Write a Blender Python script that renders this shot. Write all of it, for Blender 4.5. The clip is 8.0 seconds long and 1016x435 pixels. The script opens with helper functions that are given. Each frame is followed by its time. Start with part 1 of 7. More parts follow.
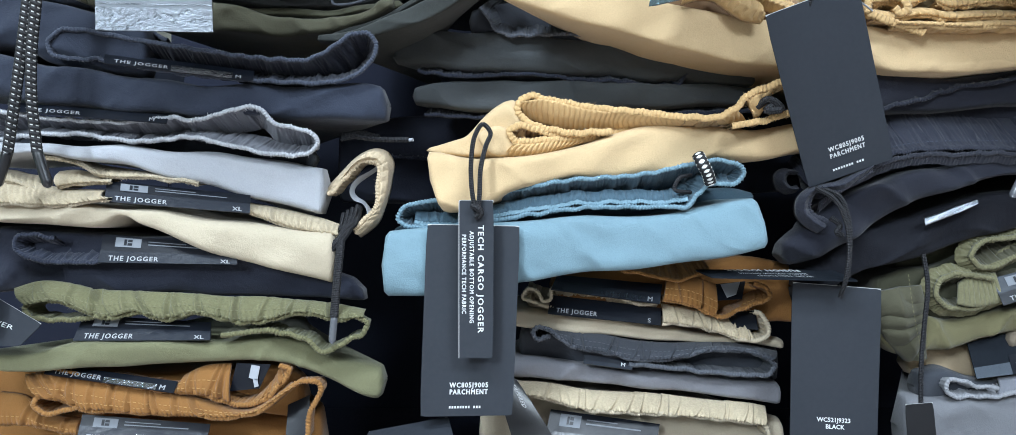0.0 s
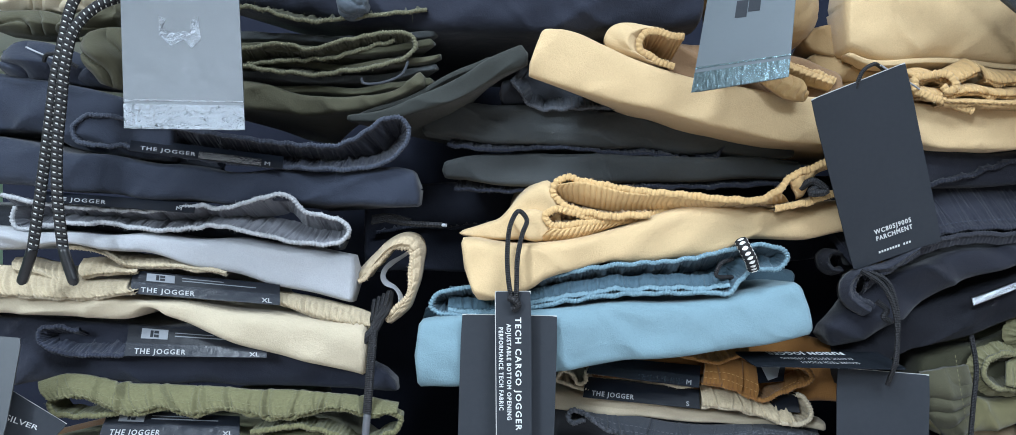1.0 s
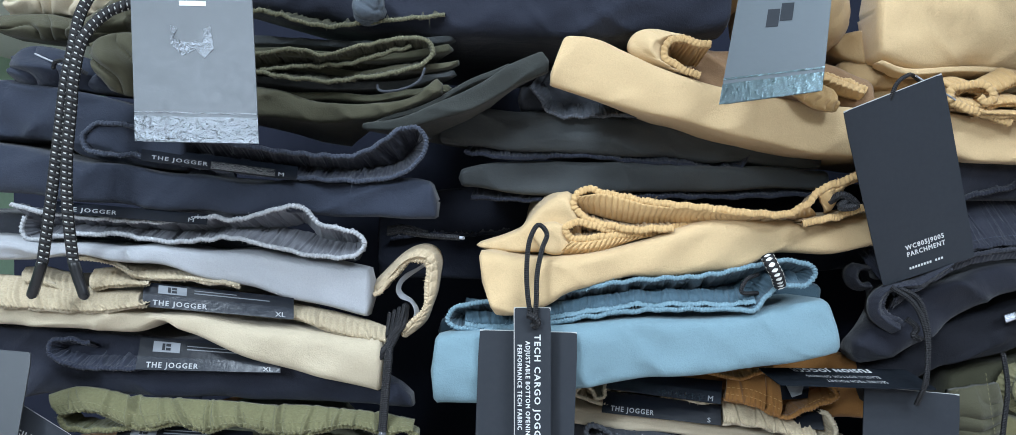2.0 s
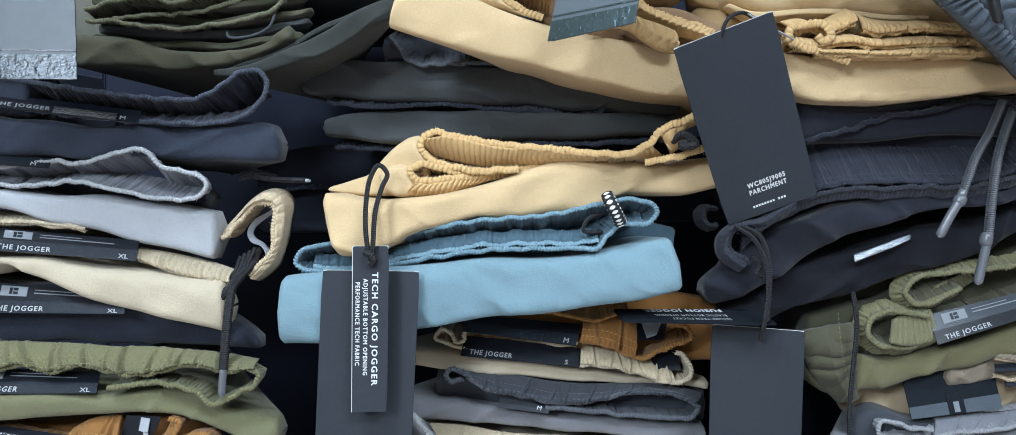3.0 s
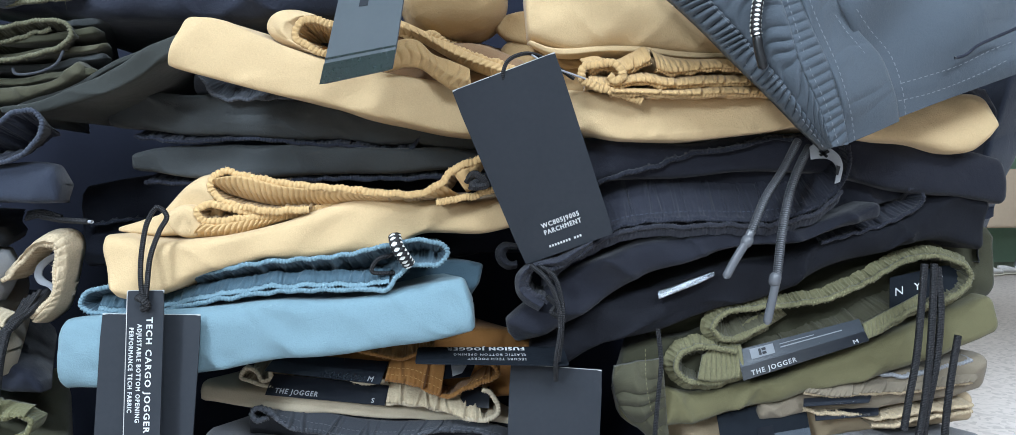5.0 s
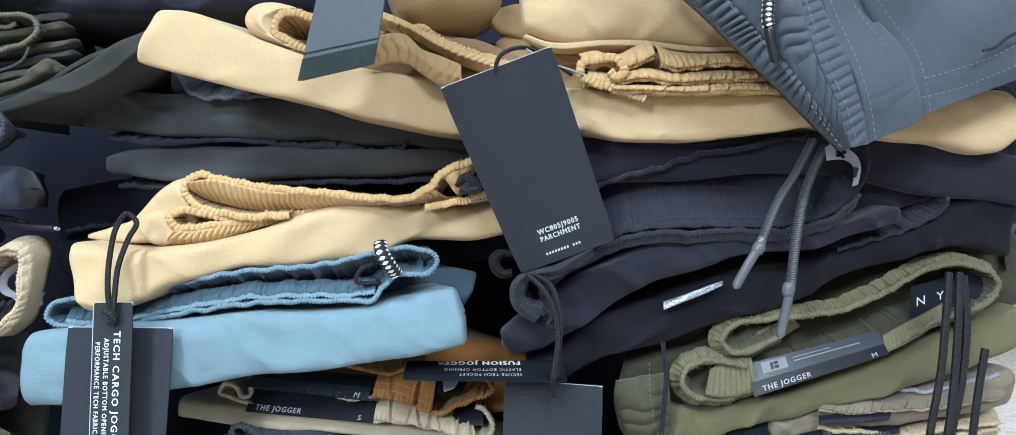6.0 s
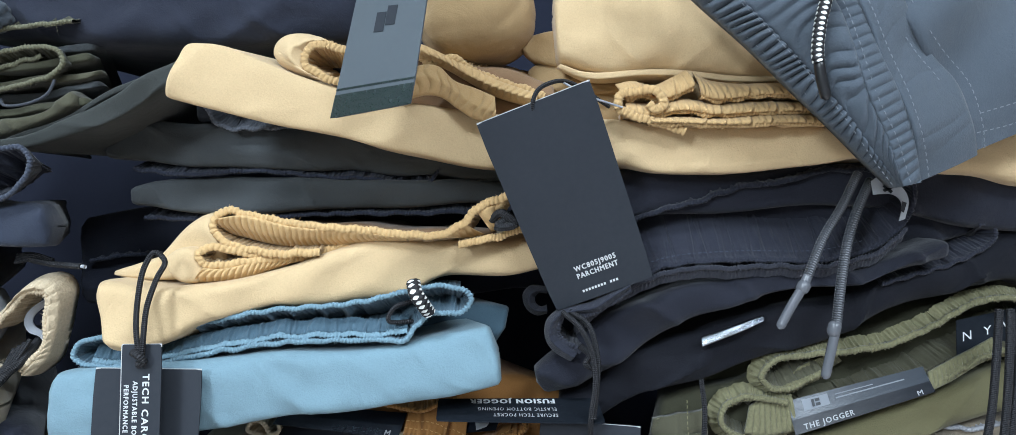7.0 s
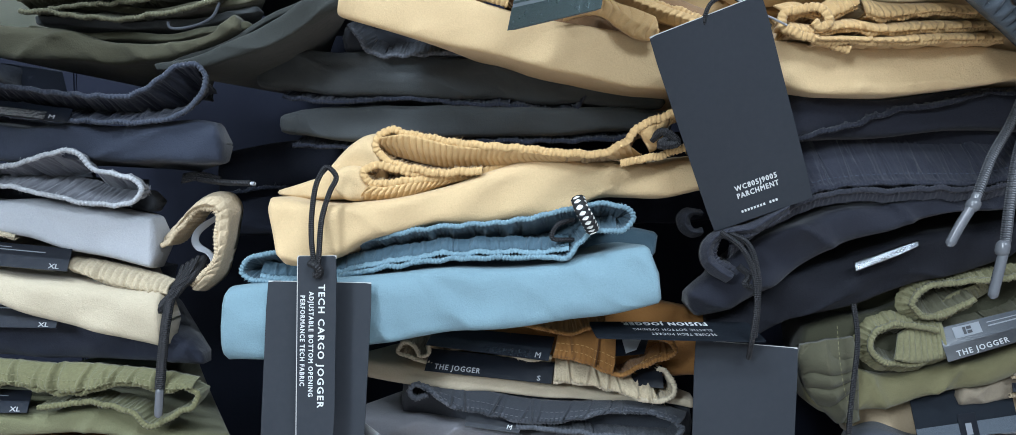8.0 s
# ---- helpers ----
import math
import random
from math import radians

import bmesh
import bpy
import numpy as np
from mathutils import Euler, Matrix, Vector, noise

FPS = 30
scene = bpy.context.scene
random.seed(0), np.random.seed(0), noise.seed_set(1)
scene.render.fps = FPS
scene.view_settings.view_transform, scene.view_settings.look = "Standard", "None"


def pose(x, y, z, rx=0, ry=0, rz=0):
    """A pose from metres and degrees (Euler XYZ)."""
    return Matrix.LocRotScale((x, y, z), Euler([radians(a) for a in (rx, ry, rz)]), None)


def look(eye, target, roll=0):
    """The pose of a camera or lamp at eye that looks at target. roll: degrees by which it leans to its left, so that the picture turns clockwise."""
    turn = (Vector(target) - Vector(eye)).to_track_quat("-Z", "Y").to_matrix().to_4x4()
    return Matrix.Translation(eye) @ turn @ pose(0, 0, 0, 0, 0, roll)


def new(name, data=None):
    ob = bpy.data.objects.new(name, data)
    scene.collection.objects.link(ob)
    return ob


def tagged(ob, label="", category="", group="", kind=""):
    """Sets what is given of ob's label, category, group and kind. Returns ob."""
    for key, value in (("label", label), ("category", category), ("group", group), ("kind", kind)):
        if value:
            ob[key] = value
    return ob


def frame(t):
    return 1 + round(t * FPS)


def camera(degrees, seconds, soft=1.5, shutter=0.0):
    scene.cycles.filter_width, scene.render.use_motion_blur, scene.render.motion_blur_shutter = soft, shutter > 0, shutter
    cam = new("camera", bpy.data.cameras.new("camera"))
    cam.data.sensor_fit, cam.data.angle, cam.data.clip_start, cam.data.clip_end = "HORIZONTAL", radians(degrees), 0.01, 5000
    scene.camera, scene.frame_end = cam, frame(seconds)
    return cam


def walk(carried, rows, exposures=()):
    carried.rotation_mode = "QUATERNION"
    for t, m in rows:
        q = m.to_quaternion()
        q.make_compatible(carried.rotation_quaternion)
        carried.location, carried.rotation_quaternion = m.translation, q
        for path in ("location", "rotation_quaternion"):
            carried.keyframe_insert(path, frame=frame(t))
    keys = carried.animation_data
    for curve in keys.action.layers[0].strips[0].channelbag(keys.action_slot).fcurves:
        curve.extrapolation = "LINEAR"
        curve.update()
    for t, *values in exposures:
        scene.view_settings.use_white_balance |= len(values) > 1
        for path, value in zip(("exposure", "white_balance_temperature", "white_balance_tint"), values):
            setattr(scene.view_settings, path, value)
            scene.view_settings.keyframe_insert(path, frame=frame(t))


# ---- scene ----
cam = camera(70.0, 8.0, soft=0.8)
# seconds, place, turn in degrees
ROWS = [
    (0.0, 0.0000, 0.0000, 1.3000, 90.00, -0.00, -0.00),
    (0.5, -0.0135, 0.0072, 1.3169, 90.15, 0.18, 0.20),
    (1.0, -0.0222, 0.0155, 1.3593, 90.32, 0.19, 0.38),
    (1.2, -0.0248, 0.0208, 1.3692, 90.24, 0.16, 0.35),
    (2.3, -0.0297, 0.0295, 1.3782, 89.04, -0.27, 1.27),
    (2.5, -0.0176, 0.0276, 1.3679, 89.21, -0.07, 1.10),
    (3.0, 0.0761, 0.0241, 1.3397, 88.90, 0.42, 0.75),
    (3.5, 0.1508, 0.0215, 1.3276, 88.08, 0.81, 0.34),
    (4.0, 0.1681, 0.0198, 1.3237, 87.77, 0.75, 0.32),
    (4.5, 0.1794, 0.0228, 1.3379, 88.06, 0.48, -0.38),
    (5.0, 0.2113, 0.0297, 1.3700, 88.55, 0.48, -0.58),
    (5.2, 0.2180, 0.0382, 1.3717, 88.57, 0.49, -0.50),
    (6.3, 0.2200, 0.0665, 1.3726, 88.71, 0.60, 0.07),
    (6.5, 0.2186, 0.0679, 1.3800, 88.73, 0.61, 0.17),
    (7.0, 0.2029, 0.0765, 1.3965, 88.54, 0.66, 0.61),
    (7.5, 0.1729, 0.0779, 1.3889, 87.79, 0.58, 1.67),
    (8.0, 0.1143, 0.0694, 1.3521, 87.73, 0.50, 2.49),
]
STOPS = [(0.0, 0.48), (0.5, 0.41), (1.0, 0.35), (2.5, 0.26), (3.0, 0.32), (3.5, 0.40), (4.0, 0.50), (4.5, 0.50), (5.0, 0.43), (6.5, 0.47), (7.0, 0.36), (7.5, 0.32), (8.0, 0.32)]
walk(cam, [(t, pose(*place)) for t, *place in ROWS], STOPS)

# ---- light: a shop with white ceiling panels ----
world = bpy.data.worlds.new("world")
world.use_nodes = True
world.node_tree.nodes["Background"].inputs[0].default_value = (0.62, 0.66, 0.72, 1)
world.node_tree.nodes["Background"].inputs[1].default_value = 0.25
scene.world = world


def ceiling_lamp(x, y, sx, sy, watts):
    data = bpy.data.lights.new("ceiling_lamp", "AREA")
    data.shape, data.size, data.size_y, data.energy = "RECTANGLE", sx, sy, watts
    data.color = (0.70, 0.85, 1.0)
    new("ceiling_lamp", data).matrix_world = pose(x, y, 2.76)


# panels 2 and 3 are added as fill, the last three to brighten the far shop
LAMPS = ((-0.40, -0.40, 0.6, 0.3, 21), (1.0, -1.2, 1.2, 0.6, 50), (-1.4, -2.2, 1.2, 0.6, 38), (3.2, 3.0, 1.2, 0.6, 60), (-2.6, 3.2, 1.2, 0.6, 70), (6.0, 7.6, 1.2, 0.6, 36))
for spot in LAMPS:
    ceiling_lamp(*spot)

# a track spotlight aimed at the shelf
SPOT, AIM = (-1.6, -2.6, 2.55), (0.12, 0.55, 1.30)
beam = bpy.data.lights.new("track_spotlight", "AREA")
beam.shape, beam.size, beam.energy, beam.color = "DISK", 0.50, 44, (0.73, 0.87, 1.0)
new("track_spotlight_beam", beam).matrix_world = look(SPOT, AIM)


# ---- materials ----
def nodes_of(name):
    m = bpy.data.materials.new(name)
    m.use_nodes = True
    return m, m.node_tree.nodes, m.node_tree.links, m.node_tree.nodes["Principled BSDF"]


def noise_node(N, L, coord, scale, detail=3, rough=0.6):
    n = N.new("ShaderNodeTexNoise")
    n.inputs["Scale"].default_value, n.inputs["Detail"].default_value = scale, detail
    n.inputs["Roughness"].default_value = rough
    L.new(coord, n.inputs["Vector"])
    return n


def fabric(name, colour, rough=0.85, vary=0.24, bump=0.5, grain=1100, sheen=0.15):
    """Woven cloth: yarn grain, slubs, soft uneven dye and a little fuzz."""
    m, N, L, p = nodes_of(name)
    co = N.new("ShaderNodeTexCoord").outputs["Object"]
    big, mid, fine = noise_node(N, L, co, 14), noise_node(N, L, co, 120, 4), noise_node(N, L, co, grain, 2)
    mix = N.new("ShaderNodeMix")
    mix.data_type = "RGBA"
    a = [max(0.0, c * (1 - vary)) for c in colour]
    b = [min(1.0, c * (1 + vary)) for c in colour]
    mix.inputs[6].default_value, mix.inputs[7].default_value = (*a, 1), (*b, 1)
    add = N.new("ShaderNodeMath")
    add.operation = "MULTIPLY_ADD"
    add.inputs[1].default_value, add.inputs[2].default_value = 0.5, 0.0
    s = N.new("ShaderNodeMath")
    s.operation = "ADD"
    L.new(big.outputs[0], s.inputs[0])
    L.new(fine.outputs[0], s.inputs[1])
    L.new(s.outputs[0], add.inputs[0])
    L.new(add.outputs[0], mix.inputs[0])
    L.new(mix.outputs[2], p.inputs["Base Color"])
    hb = N.new("ShaderNodeMath")
    hb.operation = "MULTIPLY_ADD"
    hb.inputs[1].default_value = 0.6
    L.new(mid.outputs[0], hb.inputs[0])
    L.new(fine.outputs[0], hb.inputs[2])
    bp = N.new("ShaderNodeBump")
    bp.inputs["Strength"].default_value, bp.inputs["Distance"].default_value = bump, 0.0007
    L.new(hb.outputs[0], bp.inputs["Height"])
    fold = noise_node(N, L, co, 38, 5, 0.55)
    fold.inputs["Distortion"].default_value = 0.8
    b2 = N.new("ShaderNodeBump")
    b2.inputs["Strength"].default_value, b2.inputs["Distance"].default_value = 0.28, 0.005
    L.new(fold.outputs[0], b2.inputs["Height"])
    L.new(bp.outputs[0], b2.inputs["Normal"])
    L.new(b2.outputs[0], p.inputs["Normal"])
    p.inputs["Roughness"].default_value = rough
    p.inputs["Sheen Weight"].default_value = sheen
    p.inputs["Sheen Roughness"].default_value = 0.5
    p.inputs["Specular IOR Level"].default_value = 0.25
    return m


def overlock(name, colour):
    """Overlocked edge: pale looped thread over a darker band, worn unevenly."""
    return fabric(name, colour, vary=0.55, bump=0.9, grain=620)


def smooth(name, colour, rough=0.4, metal=0.0, bump=0.1, scale=250, spec=0.5, vary=0.08):
    """Card, foil, satin or plastic: fine relief and a little wear in the gloss."""
    m, N, L, p = nodes_of(name)
    co = N.new("ShaderNodeTexCoord").outputs["Object"]
    n, f = noise_node(N, L, co, 25), noise_node(N, L, co, scale, 3)
    mix = N.new("ShaderNodeMix")
    mix.data_type = "RGBA"
    mix.inputs[6].default_value = (*[c * (1 - vary) for c in colour], 1)
    mix.inputs[7].default_value = (*[min(1, c * (1 + vary)) for c in colour], 1)
    L.new(n.outputs[0], mix.inputs[0])
    L.new(mix.outputs[2], p.inputs["Base Color"])
    rr = N.new("ShaderNodeMapRange")
    rr.inputs[3].default_value, rr.inputs[4].default_value = rough * 0.8, min(1, rough * 1.2)
    L.new(f.outputs[0], rr.inputs[0])
    L.new(rr.outputs[0], p.inputs["Roughness"])
    bp = N.new("ShaderNodeBump")
    bp.inputs["Strength"].default_value, bp.inputs["Distance"].default_value = bump, 0.0006
    L.new(f.outputs[0], bp.inputs["Height"])
    L.new(bp.outputs[0], p.inputs["Normal"])
    p.inputs["Metallic"].default_value = metal
    p.inputs["Specular IOR Level"].default_value = spec
    return m


def braid(name, base, fleck, along=260.0, around=3.0, cover=0.72, dashes=False):
    """Braided cord: flecks of a second yarn that wind round it (UV: metres along, turns round)."""
    m, N, L, p = nodes_of(name)
    uv = N.new("ShaderNodeUVMap").outputs[0]
    sep = N.new("ShaderNodeSeparateXYZ")
    L.new(uv, sep.inputs[0])

    def wave(sign):
        a = N.new("ShaderNodeMath")
        a.operation = "MULTIPLY"
        a.inputs[1].default_value = along * 6.283
        L.new(sep.outputs[0], a.inputs[0])
        b = N.new("ShaderNodeMath")
        b.operation = "MULTIPLY_ADD"
        b.inputs[1].default_value = sign * around * 6.283
        L.new(sep.outputs[1], b.inputs[0])
        L.new(a.outputs[0], b.inputs[2])
        c = N.new("ShaderNodeMath")
        c.operation = "SINE"
        L.new(b.outputs[0], c.inputs[0])
        return c.outputs[0]

    mul = N.new("ShaderNodeMath")
    mul.operation = "MULTIPLY"
    L.new(wave(1), mul.inputs[0])
    if dashes:
        mul.operation = "MINIMUM"
        part_ = N.new("ShaderNodeMath")
        part_.operation = "MULTIPLY"
        part_.inputs[1].default_value = 6 * 6.283
        L.new(sep.outputs[1], part_.inputs[0])
        gate = N.new("ShaderNodeMath")
        gate.operation = "SINE"
        L.new(part_.outputs[0], gate.inputs[0])
        lift = N.new("ShaderNodeMath")
        lift.inputs[1].default_value = 0.9
        L.new(gate.outputs[0], lift.inputs[0])
        L.new(lift.outputs[0], mul.inputs[1])
    else:
        L.new(wave(-1), mul.inputs[1])
    gt = N.new("ShaderNodeMath")
    gt.operation = "GREATER_THAN"
    gt.inputs[1].default_value = cover
    L.new(mul.outputs[0], gt.inputs[0])
    mix = N.new("ShaderNodeMix")
    mix.data_type = "RGBA"
    mix.inputs[6].default_value, mix.inputs[7].default_value = (*base, 1), (*fleck, 1)
    L.new(gt.outputs[0], mix.inputs[0])
    L.new(mix.outputs[2], p.inputs["Base Color"])
    bp = N.new("ShaderNodeBump")
    bp.inputs["Strength"].default_value, bp.inputs["Distance"].default_value = 0.8, 0.0006
    L.new(mul.outputs[0], bp.inputs["Height"])
    L.new(bp.outputs[0], p.inputs["Normal"])
    p.inputs["Roughness"].default_value = 0.75
    return m


TAN = fabric("tan_twill", (0.59, 0.425, 0.240))
TAN_KNIT = fabric("tan_knit", (0.60, 0.395, 0.185), bump=0.6)
TAN_GATHER = fabric("tan_gathered_knit", (0.50, 0.325, 0.150), bump=0.6)
BROWN = fabric("brown_lining", (0.22, 0.13, 0.07))
BLUE = fabric("dusty_blue_twill", (0.172, 0.272, 0.324))
# dusty blue darkened for the shade inside the waistband opening
BLUE_KNIT = fabric("shaded_blue_knit", (0.060, 0.108, 0.145), bump=0.6)
LAVENDER = fabric("silver_grey_twill", (0.355, 0.365, 0.392))
GREY_KNIT = overlock("pale_grey_knit", (0.38, 0.39, 0.415))
CREAM = fabric("cream_twill", (0.475, 0.405, 0.30))
CREAM_KNIT = overlock("cream_knit", (0.45, 0.37, 0.255))
OLIVE = fabric("olive_twill", (0.150, 0.148, 0.082))
OLIVE_KNIT = overlock("olive_knit", (0.142, 0.136, 0.070))
DARK_OLIVE = fabric("dark_olive_twill", (0.056, 0.062, 0.066))
RUST = fabric("caramel_twill", (0.245, 0.110, 0.030))
RUST_KNIT = fabric("caramel_knit", (0.285, 0.135, 0.040), bump=0.6)
NAVY = fabric("navy_twill", (0.022, 0.028, 0.046))
NAVY_KNIT = overlock("navy_knit", (0.048, 0.057, 0.082))
BLACK = fabric("black_twill", (0.015, 0.018, 0.031))
BLACK_KNIT = fabric("black_knit", (0.028, 0.033, 0.053), bump=0.6)
WASHED = fabric("washed_black_twill", (0.0105, 0.0118, 0.020))
WASHED_KNIT = fabric("washed_black_knit", (0.019, 0.021, 0.033), bump=0.6)
CHARCOAL = fabric("charcoal_twill", (0.046, 0.051, 0.063))
CHAR_KNIT = overlock("charcoal_knit", (0.085, 0.092, 0.110))
SLATE = fabric("slate_blue_twill", (0.066, 0.081, 0.101))
SATIN = smooth("black_satin", (0.006, 0.008, 0.013), 0.33, bump=0.35, scale=140, spec=0.3)
CARD = smooth("charcoal_card", (0.025, 0.029, 0.037), 0.7, spec=0.25)
SILVER_CARD = smooth("silver_card", (0.082, 0.090, 0.101), 0.45, metal=0.3)
FOIL = smooth("crinkled_foil", (0.070, 0.075, 0.082), 0.26, metal=1.0, bump=1.0, scale=330)
INK = smooth("white_print", (0.62, 0.63, 0.64), 0.6)
LABEL_INK = smooth("pale_grey_print", (0.36, 0.37, 0.39), 0.6)
GREY_INK = smooth("grey_print", (0.17, 0.185, 0.21), 0.5)
DARK_THREAD = smooth("grey_thread", (0.10, 0.105, 0.12), 0.8)
# silver card and foil with a bluish reflection put into the base colour
SHEEN_CARD = smooth("silver_card_blue_sheen", (0.095, 0.113, 0.130), 0.45, metal=0.2)
SHEEN_FOIL = smooth("silver_foil_teal_sheen", (0.13, 0.18, 0.20), 0.26, metal=1.0, bump=0.9, scale=330)
CARD_EDGE = smooth("pale_card_edge", (0.5, 0.5, 0.5), 0.7)
CORD = braid("black_braid", (0.012, 0.012, 0.015), (0.03, 0.03, 0.035), 420)
FLECK = braid("black_white_braid", (0.012, 0.012, 0.014), (0.46, 0.46, 0.45), 260, 1.3, 0.80, dashes=True)
GREY_CORD = braid("grey_braid", (0.05, 0.053, 0.062), (0.16, 0.165, 0.18), 330, 2.0, 0.5)
CHECK = braid("checked_braid", (0.012, 0.012, 0.014), (0.72, 0.72, 0.70), 175, 2.0, 0.25)
PLASTIC = smooth("black_plastic", (0.012, 0.012, 0.014), 0.3)
CLEAR = smooth("smoked_plastic", (0.11, 0.115, 0.13), 0.22)
WHITE_TAPE = smooth("white_woven_tape", (0.36, 0.38, 0.42), 0.7)
STITCH = smooth("pale_thread", (0.15, 0.165, 0.19), 0.8)
STITCH_OLIVE = smooth("olive_thread", (0.20, 0.192, 0.11), 0.8)
STITCH_RUST = smooth("caramel_thread", (0.40, 0.23, 0.085), 0.8)
BLUE_RIM = overlock("dusty_blue_overlock", (0.16, 0.26, 0.32))
GREY_FACE = fabric("grey_elastic", (0.17, 0.175, 0.20), bump=0.5)
# olive cloth darkened for shade: OLIVE_SHADE in recesses, KHAKI on cuff and band insides
OLIVE_SHADE = fabric("shaded_olive_twill", (0.048, 0.047, 0.028))
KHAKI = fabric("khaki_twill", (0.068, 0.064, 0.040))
KHAKI_KNIT = overlock("khaki_knit", (0.140, 0.130, 0.072))
BEIGE = fabric("beige_twill", (0.47, 0.36, 0.235))
BEIGE_KNIT = overlock("beige_knit", (0.52, 0.41, 0.275))
# tan darkened to stand for shade inside bands and between layers
SHADED_TAN = fabric("shaded_tan_twill", (0.37, 0.245, 0.120))
# black satin with real gloss, plus a bluish sheen put into the base colour
GLOSS_SATIN = smooth("glossy_satin", (0.04, 0.048, 0.06), 0.25, bump=0.2, scale=600)
BLACK_CARD = smooth("black_card", (0.008, 0.011, 0.016), 0.8, spec=0.15)
# lit front of the same olive joggers
LIGHT_KHAKI = fabric("light_khaki_twill", (0.122, 0.110, 0.056))
SILVER_FOIL = smooth("bright_silver_foil", (0.36, 0.38, 0.42), 0.25, metal=1.0, bump=1.0, scale=420, vary=0.5)
DIM_KNIT = fabric("dim_olive_knit", (0.13, 0.125, 0.078), bump=0.6)
KHAKI_RIB = overlock("khaki_rib", (0.155, 0.145, 0.080))
BLACK_RIB = fabric("black_rib", (0.028, 0.030, 0.042), bump=0.7)
PALE_RIM = overlock("pale_grey_overlock", (0.27, 0.275, 0.295))
GLOSS_STRIP = smooth("glossy_black_tape", (0.020, 0.024, 0.033), 0.24, bump=0.5, scale=170)
# olive taken almost to black to paint the dimness between the stacks
DIM_OLIVE = fabric("deep_shade_olive_twill", (0.030, 0.033, 0.031))
MUSHROOM = fabric("mushroom_twill", (0.20, 0.165, 0.122))
STONE = fabric("stone_grey_twill", (0.165, 0.168, 0.182))
DULL_GREY = fabric("dull_grey_twill", (0.19, 0.19, 0.21))
# black twill darkened further for cloth that lies in shade
SHADED_BLACK = fabric("shaded_black_twill", (0.0055, 0.0062, 0.0105), sheen=0.05)
PLASTER = smooth("white_plaster", (0.72, 0.72, 0.70), 0.9)
GREEN_WALL = smooth("pale_green_paint", (0.45, 0.66, 0.50), 0.8)
PANEL = bpy.data.materials.new("panel_glow")
PANEL.use_nodes = True
PANEL.node_tree.nodes["Principled BSDF"].inputs["Emission Color"].default_value = (0.85, 0.93, 1, 1)
PANEL.node_tree.nodes["Principled BSDF"].inputs["Emission Strength"].default_value = 3.0


# band faces mostly take a darker fabric, painting the shade inside the band
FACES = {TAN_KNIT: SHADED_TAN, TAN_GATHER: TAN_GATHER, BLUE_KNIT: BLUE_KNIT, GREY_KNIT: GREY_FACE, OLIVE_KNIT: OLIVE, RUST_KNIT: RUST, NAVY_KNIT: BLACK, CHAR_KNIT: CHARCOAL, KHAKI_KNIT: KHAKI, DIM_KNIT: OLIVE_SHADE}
RIMS = {BLUE_KNIT: BLUE_RIM, CREAM_KNIT: CREAM}


# ---- building helpers ----
PLACE = {}


def link_mesh(name, verts, faces, mat, uvs=None, smooth_faces=True):
    me = bpy.data.meshes.new(name)
    me.from_pydata([tuple(v) for v in verts], [], [tuple(f) for f in faces])
    if uvs is not None:
        lay = me.uv_layers.new(name="UVMap")
        idx = np.empty(len(me.loops), int)
        me.loops.foreach_get("vertex_index", idx)
        lay.data.foreach_set("uv", np.asarray(uvs, float)[idx].ravel())
    me.materials.append(mat)
    if smooth_faces:
        me.polygons.foreach_set("use_smooth", [True] * len(me.polygons))
    me.update()
    return new(name, me)


def under(ob, parent, label=""):
    if parent is not None:
        ob.parent = parent
        ob.matrix_parent_inverse = Matrix.Translation(-Vector(PLACE.get(parent.name, (0, 0, 0))))
    return tagged(ob, label) if label else ob


def thing(name, label, category, base, group=""):
    ob = new(name)
    ob.empty_display_size = 0.02
    ob.location = base
    PLACE[ob.name] = base
    return tagged(ob, label, category, group)


def box(name, lo, hi, mat, parent=None, bevel=0.002):
    bm = bmesh.new()
    bmesh.ops.create_cube(bm, size=1)
    for v in bm.verts:
        v.co = [lo[i] + (v.co[i] + 0.5) * (hi[i] - lo[i]) for i in range(3)]
    if bevel:
        bmesh.ops.bevel(bm, geom=bm.edges[:], offset=bevel, segments=2, affect="EDGES")
    me = bpy.data.meshes.new(name)
    bm.to_mesh(me)
    bm.free()
    me.materials.append(mat)
    return under(new(name, me), parent)


